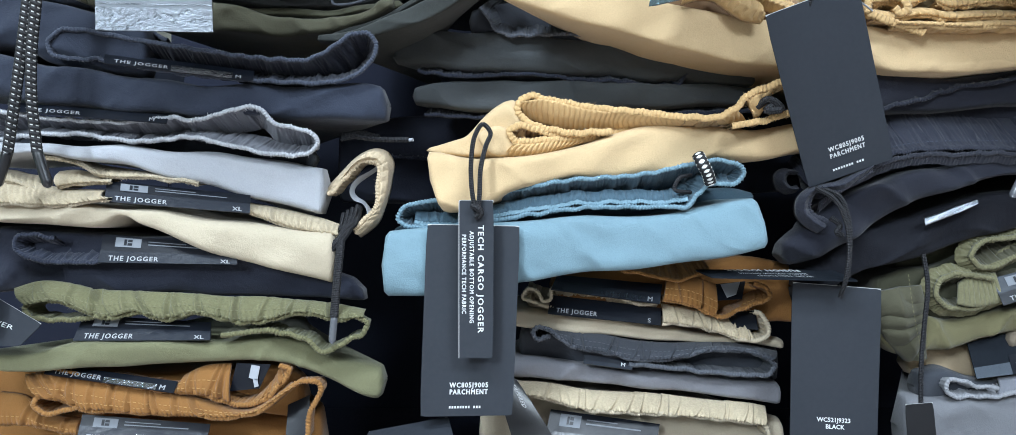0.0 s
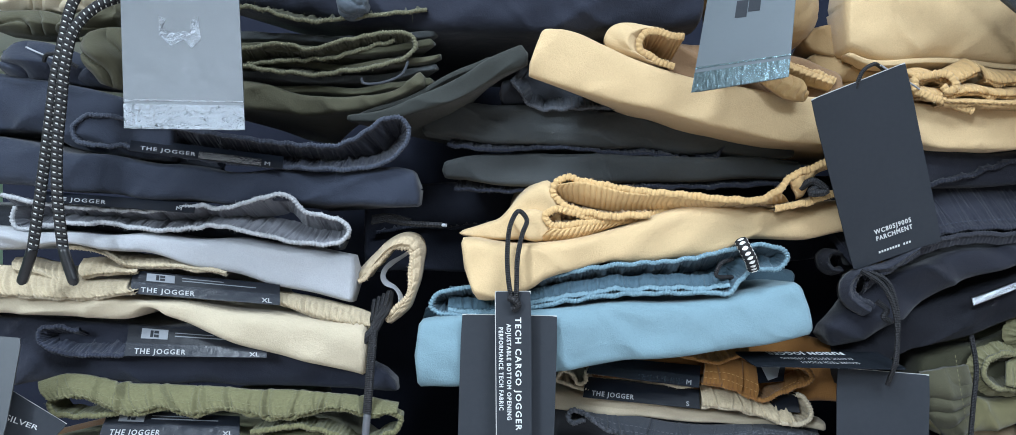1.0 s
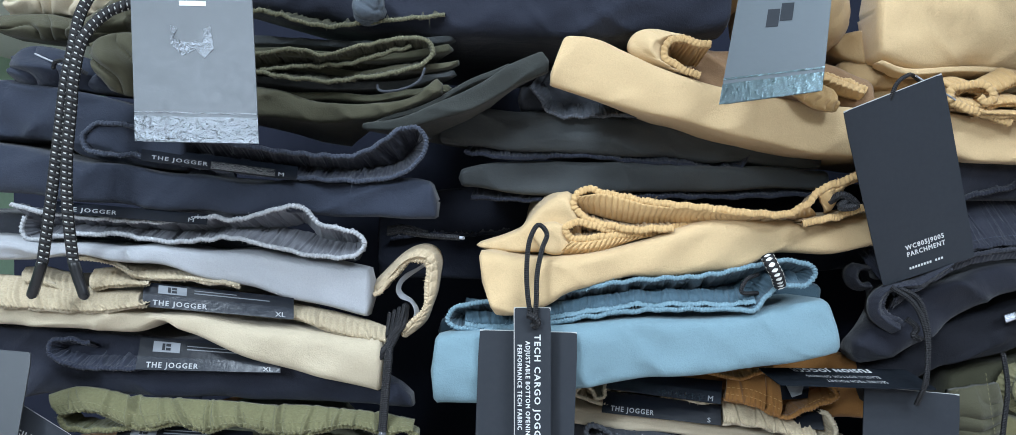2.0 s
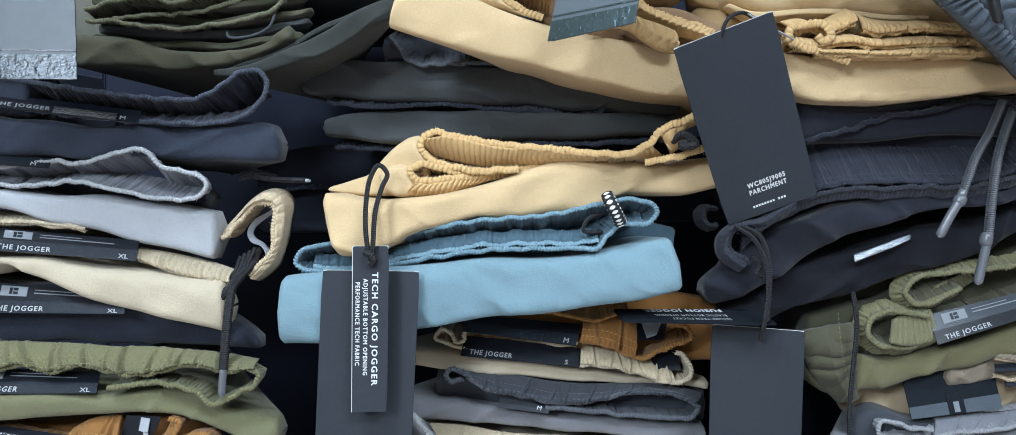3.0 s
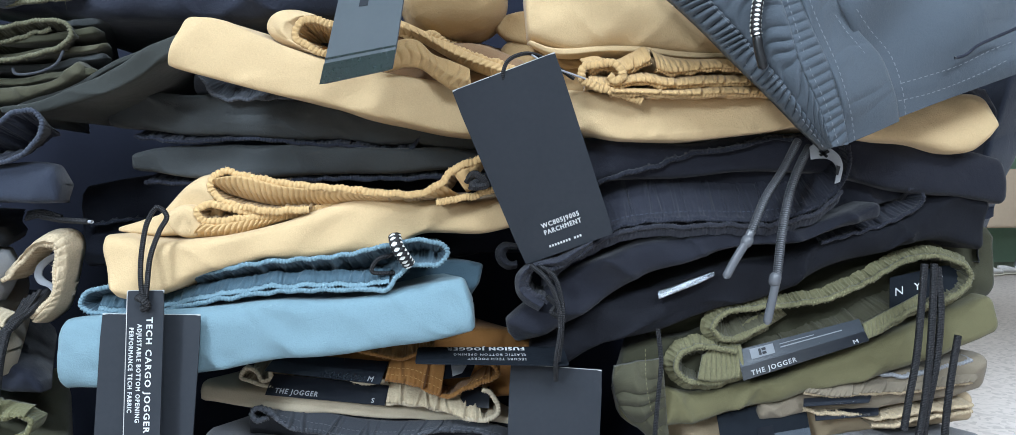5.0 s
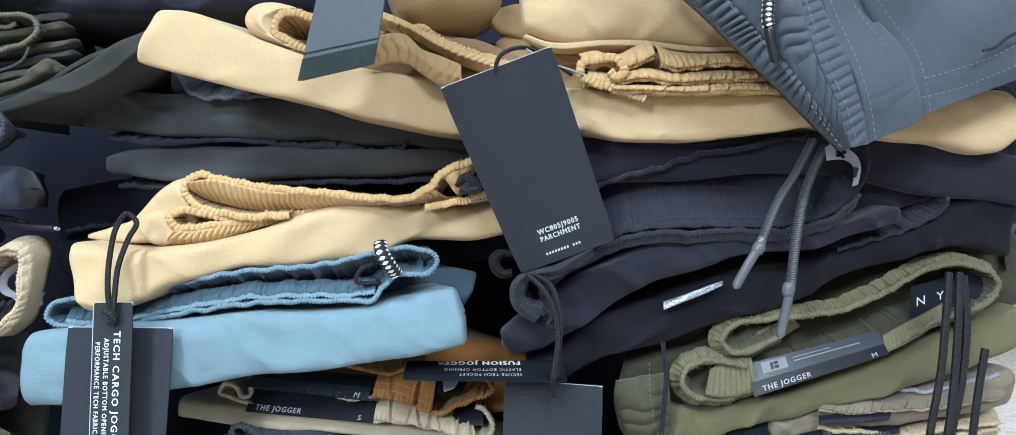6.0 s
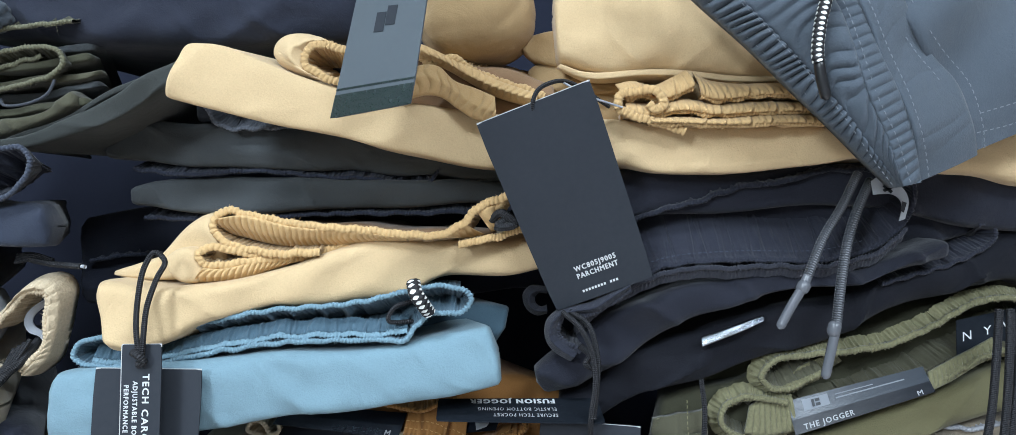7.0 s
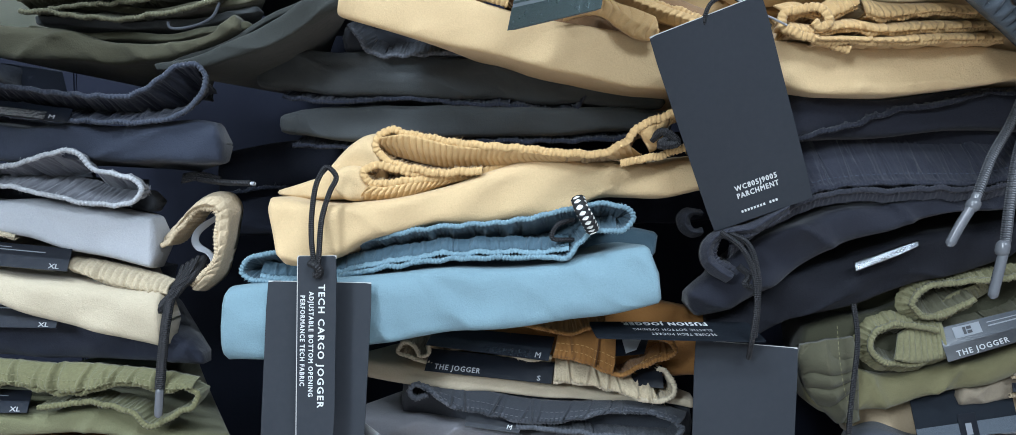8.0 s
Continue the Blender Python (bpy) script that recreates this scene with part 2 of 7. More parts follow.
def spline(pts, step, closed=False):
    """Points along a smooth curve through pts, at even steps."""
    p = np.array(pts, float)
    if closed:
        q = np.vstack([p[-1], p, p[0], p[1]])
    else:
        q = np.vstack([2 * p[0] - p[1], p, 2 * p[-1] - p[-2]])
    out = []
    for i in range(1, len(q) - 2):
        a, b, c, d = q[i - 1], q[i], q[i + 1], q[i + 2]
        k1 = max(np.linalg.norm(b - a), 1e-6) ** 0.5
        k2 = max(np.linalg.norm(c - b), 1e-6) ** 0.5
        k3 = max(np.linalg.norm(d - c), 1e-6) ** 0.5
        m1 = k2 * ((b - a) / k1 - (c - a) / (k1 + k2) + (c - b) / k2)
        m2 = k2 * ((c - b) / k2 - (d - b) / (k2 + k3) + (d - c) / k3)
        u = np.linspace(0, 1, 24, endpoint=False)[:, None]
        out.append(b + u * m1 + u**2 * (3 * (c - b) - 2 * m1 - m2) + u**3 * (2 * (b - c) + m1 + m2))
    out.append(q[-2][None])
    c = np.vstack(out)
    s = np.concatenate([[0], np.cumsum(np.linalg.norm(np.diff(c, axis=0), axis=1))])
    n = max(4, int(round(s[-1] / step)) + 1) if step < 1 else int(step)
    w = np.linspace(0, s[-1], n)
    return np.stack([np.interp(w, s, c[:, k]) for k in range(c.shape[1])], 1), w


def ripple(x, z, seed, n=7, kx=(10, 45), kz=(40, 160)):
    """A soft uneven field, longer along x than along z."""
    r = np.random.RandomState(seed)
    f = np.zeros_like(x)
    for _ in range(n):
        f += np.sin(r.uniform(*kx) * x * r.choice([-1, 1]) + r.uniform(*kz) * z + r.uniform(0, 6.3))
    return f / n**0.5


def grid_faces(n, m, wrap=False):
    i, j = np.meshgrid(np.arange(n - 1 + wrap), np.arange(m - 1), indexing="ij")
    a, b = i * m + j, ((i + 1) % n) * m + j
    return np.stack([a, b, b + 1, a + 1], -1).reshape(-1, 4)


SEED = [10]


def folded(parent, top, bot, y, mat, depth=0.2, bulge=0.014, end=0.004, wr=0.0017, name="body", label=""):
    """A folded leg panel: a soft roll between its upper and lower line, running back from the front fold."""
    SEED[0] += 1
    length = max(abs(top[-1][0] - top[0][0]), 0.02)
    n = int(max(24, length / 0.0022))
    T, _ = spline(top, n)
    B, _ = spline(bot, n)
    depths = y if isinstance(y, tuple) else (y, y)
    a = np.radians(np.linspace(90, -90, 27))
    zf = np.sign(np.sin(a)) * np.abs(np.sin(a)) ** 0.6
    low = a < 0
    zf = np.where(low, -np.abs(np.sin(a)) ** 0.5, zf)
    yf = np.where(low, 1 - np.abs(np.cos(a)) ** 0.4, 1 - np.abs(np.cos(a)) ** 0.5)
    back = np.array([1.0, 0.6, 0.3, 0.12, 0.04])
    zf = np.concatenate([np.ones(5), zf, -np.ones(5)])
    yb = np.concatenate([back * depth, np.zeros(27), back[::-1] * depth])
    yf = np.concatenate([np.ones(5), yf, np.ones(5)])
    u = np.linspace(0, 1, n)
    d = np.minimum(u, 1 - u) * length
    e = np.sqrt(np.clip(1 - (1 - np.clip(d / end, 0, 1)) ** 2, 0.004, 1))
    mid, h = (T + B) / 2, (T - B) / 2
    X = mid[:, 0:1] + h[:, 0:1] * e[:, None] * zf
    Z = mid[:, 1:2] + h[:, 1:2] * e[:, None] * zf
    r = np.random.RandomState(SEED[0] + 77)
    crease = np.zeros_like(X)
    for _ in range(4):
        ph = r.uniform(15, 40) * X + r.choice([-1, 1]) * r.uniform(25, 90) * Z + 0.9 * np.sin(r.uniform(20, 50) * X + r.uniform(0, 6)) + r.uniform(0, 6)
        gate = np.clip(np.sin(r.uniform(8, 22) * X + r.uniform(0, 6)), 0, 1)
        crease += gate * (1 - np.abs(np.sin(ph))) ** 4
    w = ripple(X, Z, SEED[0]) - 1.8 * crease + 0.4 * ripple(X, Z, SEED[0] + 500, 8, (60, 190), (60, 300))
    Y = np.interp(u, np.linspace(0, 1, len(depths)), depths)[:, None] + bulge * yf + yb + (1 - e[:, None]) * 0.006 + wr * w
    Z = Z + 0.6 * wr * ripple(X, Y, SEED[0] + 900, 5, (30, 120), (5, 20))
    near = np.clip(1 - d / min(0.12, 0.5 * length), 0, 1)[:, None] * np.where(u < 0.5, 1, -1)[:, None]
    X = X + 0.6 * min(1.0, length / 0.2) * near * yb
    V = np.stack([X, Y, Z], -1).reshape(-1, 3)
    m = len(zf)
    faces = np.vstack([grid_faces(n, m)])
    caps = [tuple(range(m)), tuple(range((n - 1) * m, n * m))[::-1]]
    ob = link_mesh(name, V, [*map(tuple, faces), *caps], mat)
    return under(ob, parent, label)


def loose_fibres(V, F, nn, r):
    """Fuzz on an overlocked edge: short fine fibres and a few longer threads."""
    n, m = V.shape[:2]
    count = n // 2
    i, j = r.randint(0, n, count), r.randint(5, 12, count)
    p = V[i, j]
    side = np.where(j > 8, -1.0, 1.0)
    out = np.stack([nn[i, 0] * side, r.uniform(-0.9, 0.3, count), nn[i, 1] * side], 1) + r.normal(size=(count, 3)) * 0.55
    out /= np.linalg.norm(out, axis=1)[:, None]
    ln = np.where(r.uniform(size=count) < 0.006, r.uniform(0.004, 0.009, count), r.uniform(0.0005, 0.0018, count))
    across = np.cross(out, np.array([0.1, 1.0, 0.2]))
    across *= 0.00017 / (np.linalg.norm(across, axis=1)[:, None] + 1e-9)
    tip = p + out * ln[:, None] + r.normal(size=(count, 3)) * 0.2 * ln[:, None]
    W = np.stack([p + across, p - across, tip], 1).reshape(-1, 3)
    T = [(n * m + 3 * k, n * m + 3 * k + 1, n * m + 3 * k + 2) for k in range(count)]
    return np.vstack([V.reshape(-1, 3), W]), [*map(tuple, F), *T], count


def waistband(parent, path, y, mat, width=0.03, lean=0.0, closed=False, thick=0.0030, rib=0.0024, pitch=0.0048, ridge=0.0005, pinch=0.45, name="waistband", label=""):
    """A gathered elastic band: its overlocked edge follows path, and it runs back from there, rising by lean and closing in by pinch."""
    SEED[0] += 1
    C, s = spline(path, 0.0005, closed)
    if closed:
        C, s = C[:-1], s[:-1]
    r = np.random.RandomState(SEED[0])
    if rib > 0:
        turns = 2 * np.pi / s[-1]
        for _ in range(6):
            C[:, 1] += 0.00022 * np.sin(s * turns * round(r.uniform(150, 520) / turns) + r.uniform(0, 6))
    t = np.gradient(C, axis=0) if not closed else np.roll(C, -1, 0) - np.roll(C, 1, 0)
    t /= np.linalg.norm(t, axis=1)[:, None] + 1e-9
    nn = np.stack([-t[:, 1], t[:, 0]], 1)
    D2 = np.roll(C, -1, 0)
    area = 0.5 * np.sum(C[:, 0] * D2[:, 1] - D2[:, 0] * C[:, 1])
    inward = np.sign(area) if abs(area) > 6e-5 else 0.0
    wob = sum(np.sin(s * r.uniform(20, 160) + r.uniform(0, 6)) for _ in range(5)) / 5
    h, f = thick / 2, min(thick / 2, 0.0009)
    o = np.array([f, f, f, f, f, 0.85 * h, h, 0.55 * h, 0, -0.55 * h, -h, -0.85 * h, -f, -f, -f, -f, -f])
    d = np.array([1, 0.75, 0.5, 0.3, 0.16, 0, 0, 0, 0, 0, 0, 0, 0.16, 0.3, 0.5, 0.75, 1]) * width
    d += np.array([0, 0, 0, 0, 0, 0.0030, 0.0016, 0.0003, 0, 0.0003, 0.0016, 0.0030, 0, 0, 0, 0, 0])
    face = np.array([0.25, 0.8, 1, 1, 0.6, 0.1, 0, 0, 0, 0, 0, 0.1, 0.6, 1, 1, 0.8, 0.25])
    front = np.array([0.2, 0.5, 0.8, 1, 1, 0.2, 0, 0, 0, 0, 0, 0.2, 1, 1, 0.8, 0.5, 0.2])
    edge = np.array([0, 0, 0, 0, 0, 0.8, 1, 0.6, 0, -0.6, -1, -0.8, 0, 0, 0, 0, 0])
    shift = np.array([0, 0, 0, 0, 0, 0, 0, 0.25, 0.5, 0.75, 1, 1, 1, 1, 1, 1, 1]) * 0.0011
    warp = np.cumsum(r.normal(size=len(s)))
    warp = np.convolve(np.pad(warp, 20, mode="edge"), np.ones(41) / 41, mode="valid") * 0.035
    tooth = 0.0023 if thick < 0.005 else 0.0032
    phase = np.pi * (s[:, None] + shift[None]) / tooth + 1.2 * wob[:, None] + warp[:, None]
    size = np.interp(phase, np.arange(0, phase.max() + 2 * np.pi, np.pi), r.uniform(0.55, 1.1, int(phase.max() / np.pi) + 3)[: len(np.arange(0, phase.max() + 2 * np.pi, np.pi))])
    knot = 0.35 + size * (np.abs(np.sin(phase)) ** 0.9 - 0.5) + 0.15 * r.normal(size=phase.shape)
    small = np.abs(np.sin(np.pi * s / 0.0030 + 2.5 * wob)) ** 0.6
    pleat = np.zeros((len(s), len(d)))
    p0 = 0.0
    while rib > 0 and p0 < s[-1]:
        p0 += r.uniform(0.7, 2.6) * pitch
        sh = r.uniform(-0.3, 0.3)
        amp, w0 = r.uniform(0.3, 1.3), r.uniform(0.0008, 0.0018)
        pleat += amp * np.exp(-(((s[:, None] + sh * d[None] - p0) / w0) ** 2))
    y0, y1 = y if isinstance(y, tuple) else (y, y)
    fine = 0.00068 * (max(thick, 0.003) / 0.003) ** 0.35 if rib > 0 else 0.0
    O = o[None] + rib * face[None] * pleat + (2 * ridge if rib > 0 else 0) * front[None] * (small[:, None] - 0.5) + fine * edge[None] * (knot - 0.45) * (1 + 0.7 * wob[:, None])
    fall = np.clip(d - 0.12 * width, 0, None)
    O = O + inward * math.sin(pinch) * fall[None]
    Dp = d[None] + fine * 1.5 * (1 - knot) * (np.abs(edge) < 0.7)[None] + (fine * 3.0 * wob)[:, None]
    yy = y0 + (y1 - y0) * (C[:, 0] - C[:, 0].min()) / max(np.ptp(C[:, 0]), 1e-6)
    X = C[:, 0:1] + nn[:, 0:1] * O
    Z = C[:, 1:2] + nn[:, 1:2] * O + math.sin(lean) * Dp
    Y = yy[:, None] + math.cos(lean) * Dp
    n, m = X.shape
    V = np.stack([X, Y, Z], -1).reshape(-1, 3)
    F = grid_faces(n, m, closed)
    j = F[:, 0] % m
    V, F, loose = loose_fibres(V.reshape(n, m, 3), F, nn, r) if rib > 0 else (V, [*map(tuple, F)], 0)
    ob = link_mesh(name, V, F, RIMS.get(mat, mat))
    # second slot: face colour, mostly darkened for inner shade
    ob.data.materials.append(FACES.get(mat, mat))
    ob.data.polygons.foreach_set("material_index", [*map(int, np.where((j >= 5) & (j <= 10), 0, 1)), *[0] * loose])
    return under(ob, parent, label)


def crumpled(parent, centre, size, mat, tilt=0.0, rough=0.35, name="fold", label=""):
    """A crushed lump of cloth: a squashed round shape with sharp creases."""
    SEED[0] += 1
    n, m = 110, 56
    u, v = np.meshgrid(np.linspace(0, 2 * np.pi, n, endpoint=False), np.linspace(0.02, np.pi - 0.02, m), indexing="ij")
    p = np.stack([np.cos(u) * np.sin(v), np.sin(u) * np.sin(v), np.cos(v)], -1)
    p = np.sign(p) * np.abs(p) ** 0.8
    r = np.random.RandomState(SEED[0])
    f = np.zeros((n, m))
    for k in range(5):
        w = r.normal(size=3) * (0.9 + 0.45 * k)
        f += (1 - np.abs(np.sin(p @ w + 0.7 * np.sin(p @ r.normal(size=3) * 3) + r.uniform(0, 6)))) ** 2 / (1 + 0.35 * k)
    p = p * (1 - rough * 0.22 * f[..., None])
    q = p * np.array(size) / 2
    c, s = math.cos(tilt), math.sin(tilt)
    q = np.stack([q[..., 0] * c - q[..., 2] * s, q[..., 1], q[..., 0] * s + q[..., 2] * c], -1) + np.array(centre)
    F = grid_faces(n, m, True)
    caps = [tuple(i * m for i in range(n))[::-1], tuple(i * m + m - 1 for i in range(n))]
    return under(link_mesh(name, q.reshape(-1, 3), [*map(tuple, F), *caps], mat), parent, label)


def draped(parent, cols, mat, name, ribs=0.0, pitch=0.004, nrow=420, ncol=30, lump=0.002, back=0.006, uneven=0.0, slant=0.0, label=""):
    """Cloth hanging between upright lines; ribs runs gathers across it. It has an inner side and a closed edge."""
    SEED[0] += 1
    S = np.stack([spline(c, nrow)[0] for c in cols], 1)
    u = np.linspace(0, 1, ncol)
    k = np.linspace(0, 1, len(cols))
    G = np.stack([np.stack([np.interp(u, k, S[i, :, d]) for d in range(3)], 1) for i in range(nrow)])
    run = np.concatenate([[0], np.cumsum(np.linalg.norm(np.diff(G[:, ncol // 2], axis=0), axis=1))])
    r = np.random.RandomState(SEED[0])
    wob = sum(np.sin(run * r.uniform(20, 200) + r.uniform(0, 6)) for _ in range(5)) / 5
    bend = uneven * (1.3 * np.sin(2.2 * u + 1)[None] + 0.8 * np.sin(5 * u[None] + 60 * run[:, None]))
    fold = np.abs(np.sin(np.pi * (run[:, None] + slant * u[None]) / pitch + 2.2 * wob[:, None] + bend)) ** 0.7
    prof = np.clip(np.sin(np.pi * u), 0, 1) ** 0.4
    G[:, :, 1] -= ribs * fold * prof[None]
    G[:, :, 1] += lump * ripple(G[:, :, 0], G[:, :, 2], SEED[0], 7, (20, 90), (20, 90))
    Bk = G + np.array([0, back, 0])
    n, m = nrow, ncol
    V = np.vstack([G.reshape(-1, 3), Bk.reshape(-1, 3)])
    f = grid_faces(n, m)
    q = n * m
    rim = [i * m for i in range(n)] + [(n - 1) * m + j for j in range(1, m)] + [i * m + m - 1 for i in range(n - 2, -1, -1)] + [j for j in range(m - 2, 0, -1)]
    F = [*map(tuple, f), *[tuple(a[::-1] + q) for a in f]] + [(rim[i], rim[i - 1], rim[i - 1] + q, rim[i] + q) for i in range(len(rim))]
    return under(link_mesh(name, V, F, mat), parent, label)


def gather_band(parent, top, bot, mat, pitch=0.010, amp=0.0020, thread=None, rows=(0.70,), ribbed=0.0, name="gathered_band"):
    """An elastic casing between its upper line and its sewn edge: sparse pinched pleats and fine gathers near the edge."""
    SEED[0] += 1
    r = np.random.RandomState(SEED[0])
    length = sum(np.linalg.norm(np.subtract(a, b)) for a, b in zip(bot, bot[1:]))
    n, m = int(length / 0.0006), 14
    T, _ = spline(top, n)
    B, s = spline(bot, n)
    u = np.linspace(0, 1, m)[None, :, None]
    G = T[:, None] * (1 - u) + B[:, None] * u
    u = u[..., 0]
    up = np.linalg.norm(T - B, axis=1)[:, None] * (1 - u)
    lift = 0.0035 * np.sin(np.pi * u)
    p0 = 0.0
    while p0 < s[-1]:
        p0 += r.uniform(0.35, 1.8) * pitch
        q = s[:, None] + r.uniform(-0.5, 0.3) * up - p0
        w, k = r.uniform(0.0007, 0.0015), 1.7 * amp * r.uniform(0.4, 1.2)
        lift = lift + k * (np.exp(-((q / w) ** 2)) - 0.8 * np.exp(-(((q - 2 * w) / (1.6 * w)) ** 2))) * np.clip(1.25 - r.uniform(0.2, 1.2) * (1 - u), 0.1, 1)
    lift = lift + 0.0013 * (np.abs(np.sin(np.pi * s / 0.0034 + np.sin(s * 130))) ** 0.8)[:, None] * np.clip((u - 0.55) / 0.3, 0, 1)
    if ribbed:
        lift = lift + ribbed * (np.abs(np.sin(np.pi * s / 0.0043 + 0.8 * np.sin(s * 90))) ** 0.5)[:, None] * np.clip(4 * u * (1.05 - u), 0.15, 1)
    G[:, :, 1] -= lift
    q = n * m
    V = np.vstack([G.reshape(-1, 3), (G + np.array([0, 0.003, 0])).reshape(-1, 3)])
    f = grid_faces(n, m)
    rim = [i * m for i in range(n)] + [(n - 1) * m + j for j in range(1, m)] + [i * m + m - 1 for i in range(n - 2, -1, -1)] + [j for j in range(m - 2, 0, -1)]
    F = [*map(tuple, f), *[tuple(a[::-1] + q) for a in f]] + [(rim[i], rim[i - 1], rim[i - 1] + q, rim[i] + q) for i in range(len(rim))]
    ob = under(link_mesh(name, V, F, mat), parent)
    for row in rows if thread else ():
        stitches(parent, [tuple(p) for p in G[::8, int(row * (m - 1))] - np.array([0, 0.0007, 0])], 0, thread)
    return ob


def tube(name, pts, radius, mat, parent=None, step=0.0016, sides=9, taper=False, label=""):
    """A round cord through pts, with its length and turn kept for the braid."""
    C, s = spline(pts, step)
    t = np.gradient(C, axis=0)
    t /= np.linalg.norm(t, axis=1)[:, None] + 1e-9
    ref = np.array([0.15, 1.0, 0.1])
    a = np.cross(t, ref)
    a /= np.linalg.norm(a, axis=1)[:, None] + 1e-9
    b = np.cross(t, a)
    th = np.linspace(0, 2 * np.pi, sides + 1)
    rr = np.full(len(C), radius)
    if taper:
        k = np.clip(np.minimum(s, s[-1] - s) / (radius * 0.9), 0, 1)
        rr = radius * np.sqrt(np.clip(1 - (1 - k) ** 2, 0.1, 1))
    V = C[:, None] + rr[:, None, None] * (np.cos(th)[None, :, None] * a[:, None] + np.sin(th)[None, :, None] * b[:, None])
    n, m = len(C), sides + 1
    uv = np.stack(np.broadcast_arrays(s[:, None], th[None] / (2 * np.pi)), -1).reshape(-1, 2)
    F = [*map(tuple, grid_faces(n, m)), tuple(range(m - 1))[::-1], tuple(range((n - 1) * m, n * m - 1))]
    return under(link_mesh(name, V.reshape(-1, 3), F, mat, uv), parent, label)


def quad(corners):
    """A map from (u, v, lift) on a sheet with corners bottom left, bottom right, top right, top left."""
    A, B, C, D = [np.array(c, float) for c in corners]
    nrm = np.cross(B - A, D - A)
    nrm /= np.linalg.norm(nrm)
    if nrm[1] > 0:
        nrm = -nrm

    def at(u, v, lift=0.0, bow=0.0):
        u, v = np.asarray(u, float)[..., None], np.asarray(v, float)[..., None]
        p = A * (1 - u) * (1 - v) + B * u * (1 - v) + C * u * v + D * (1 - u) * v
        return p + nrm * (np.asarray(lift)[..., None] + bow * 4 * (u * (1 - u)) )

    at.w, at.h = np.linalg.norm(B - A), np.linalg.norm(D - A)
    return at


def sheet(name, corners, mat, parent=None, thick=0.0006, bow=0.0, u0=0.0, u1=1.0, v0=0.0, v1=1.0, lift=0.0, corner=0.0, label=""):
    """A thin card or woven label with real thickness and small round corners."""
    at = quad(corners)
    w, h = at.w * (u1 - u0), at.h * (v1 - v0)
    nu, nv = 17, 9
    U, Vv = np.meshgrid(np.linspace(u0, u1, nu), np.linspace(v0, v1, nv), indexing="ij")
    if corner:
        for i in (0, nu - 1):
            for j in (0, nv - 1):
                U[i, j] += (0.3 if i == 0 else -0.3) * corner / at.w
                Vv[i, j] += (0.3 if j == 0 else -0.3) * corner / at.h
    front, back = at(U, Vv, lift + thick, bow), at(U, Vv, lift, bow)
    V = np.vstack([front.reshape(-1, 3), back.reshape(-1, 3)])
    f = grid_faces(nu, nv)
    k = nu * nv
    rim = [i * nv for i in range(nu)] + [(nu - 1) * nv + j for j in range(1, nv)] + [i * nv + nv - 1 for i in range(nu - 2, -1, -1)] + [j for j in range(nv - 2, 0, -1)]
    F = [*map(tuple, f), *[tuple(q[::-1] + k) for q in f]]
    F += [(rim[i], rim[i - 1], rim[i - 1] + k, rim[i] + k) for i in range(len(rim))]
    return under(link_mesh(name, V, F, mat, smooth_faces=False), parent, label)


def lettering(corners, text, u, v, size, mat, parent, bow=0.0, lift=0.0014, turn=0, length=0.0, bold=0.0, name="lettering"):
    """Printed words on a sheet: u, v is the start of the base line, size the capital height in metres; turn 90 runs up, -90 down, 180 upside down."""
    at = quad(corners)
    cu = bpy.data.curves.new(name, "FONT")
    cu.space_character = 1.22 if length else 1.0
    cu.body, cu.size, cu.resolution_u = text, 1.0, 2
    tmp = bpy.data.objects.new("tmp", cu)
    scene.collection.objects.link(tmp)
    dg = bpy.context.evaluated_depsgraph_get()
    me = bpy.data.meshes.new_from_object(tmp.evaluated_get(dg))
    bpy.data.objects.remove(tmp)
    k = size / 0.7
    co = np.array([v_.co[:2] for v_ in me.vertices]) * k
    if length:
        co[:, 0] *= length / max(co[:, 0].max(), 1e-6)
    c, s = math.cos(radians(turn)), math.sin(radians(turn))
    polys, count = [tuple(f.vertices) for f in me.polygons], len(co)
    V, F = [], []
    strokes = ((0, 0), (2.2, 0), (-2.2, 0), (0, 1.6), (0, -1.6)) if bold else ((0, 0),)
    for k, (sx, sz) in enumerate(strokes):
        q = co + np.array([sx, sz]) * bold * size
        x, yv = q[:, 0] * c - q[:, 1] * s, q[:, 0] * s + q[:, 1] * c
        V.append(at(u + x / at.w, v + yv / at.h, np.full(len(x), lift + 0.00003 * k), bow))
        F += [tuple(i + k * count for i in f) for f in polys]
    return under(link_mesh(name, np.vstack(V), F, mat, smooth_faces=False), parent)


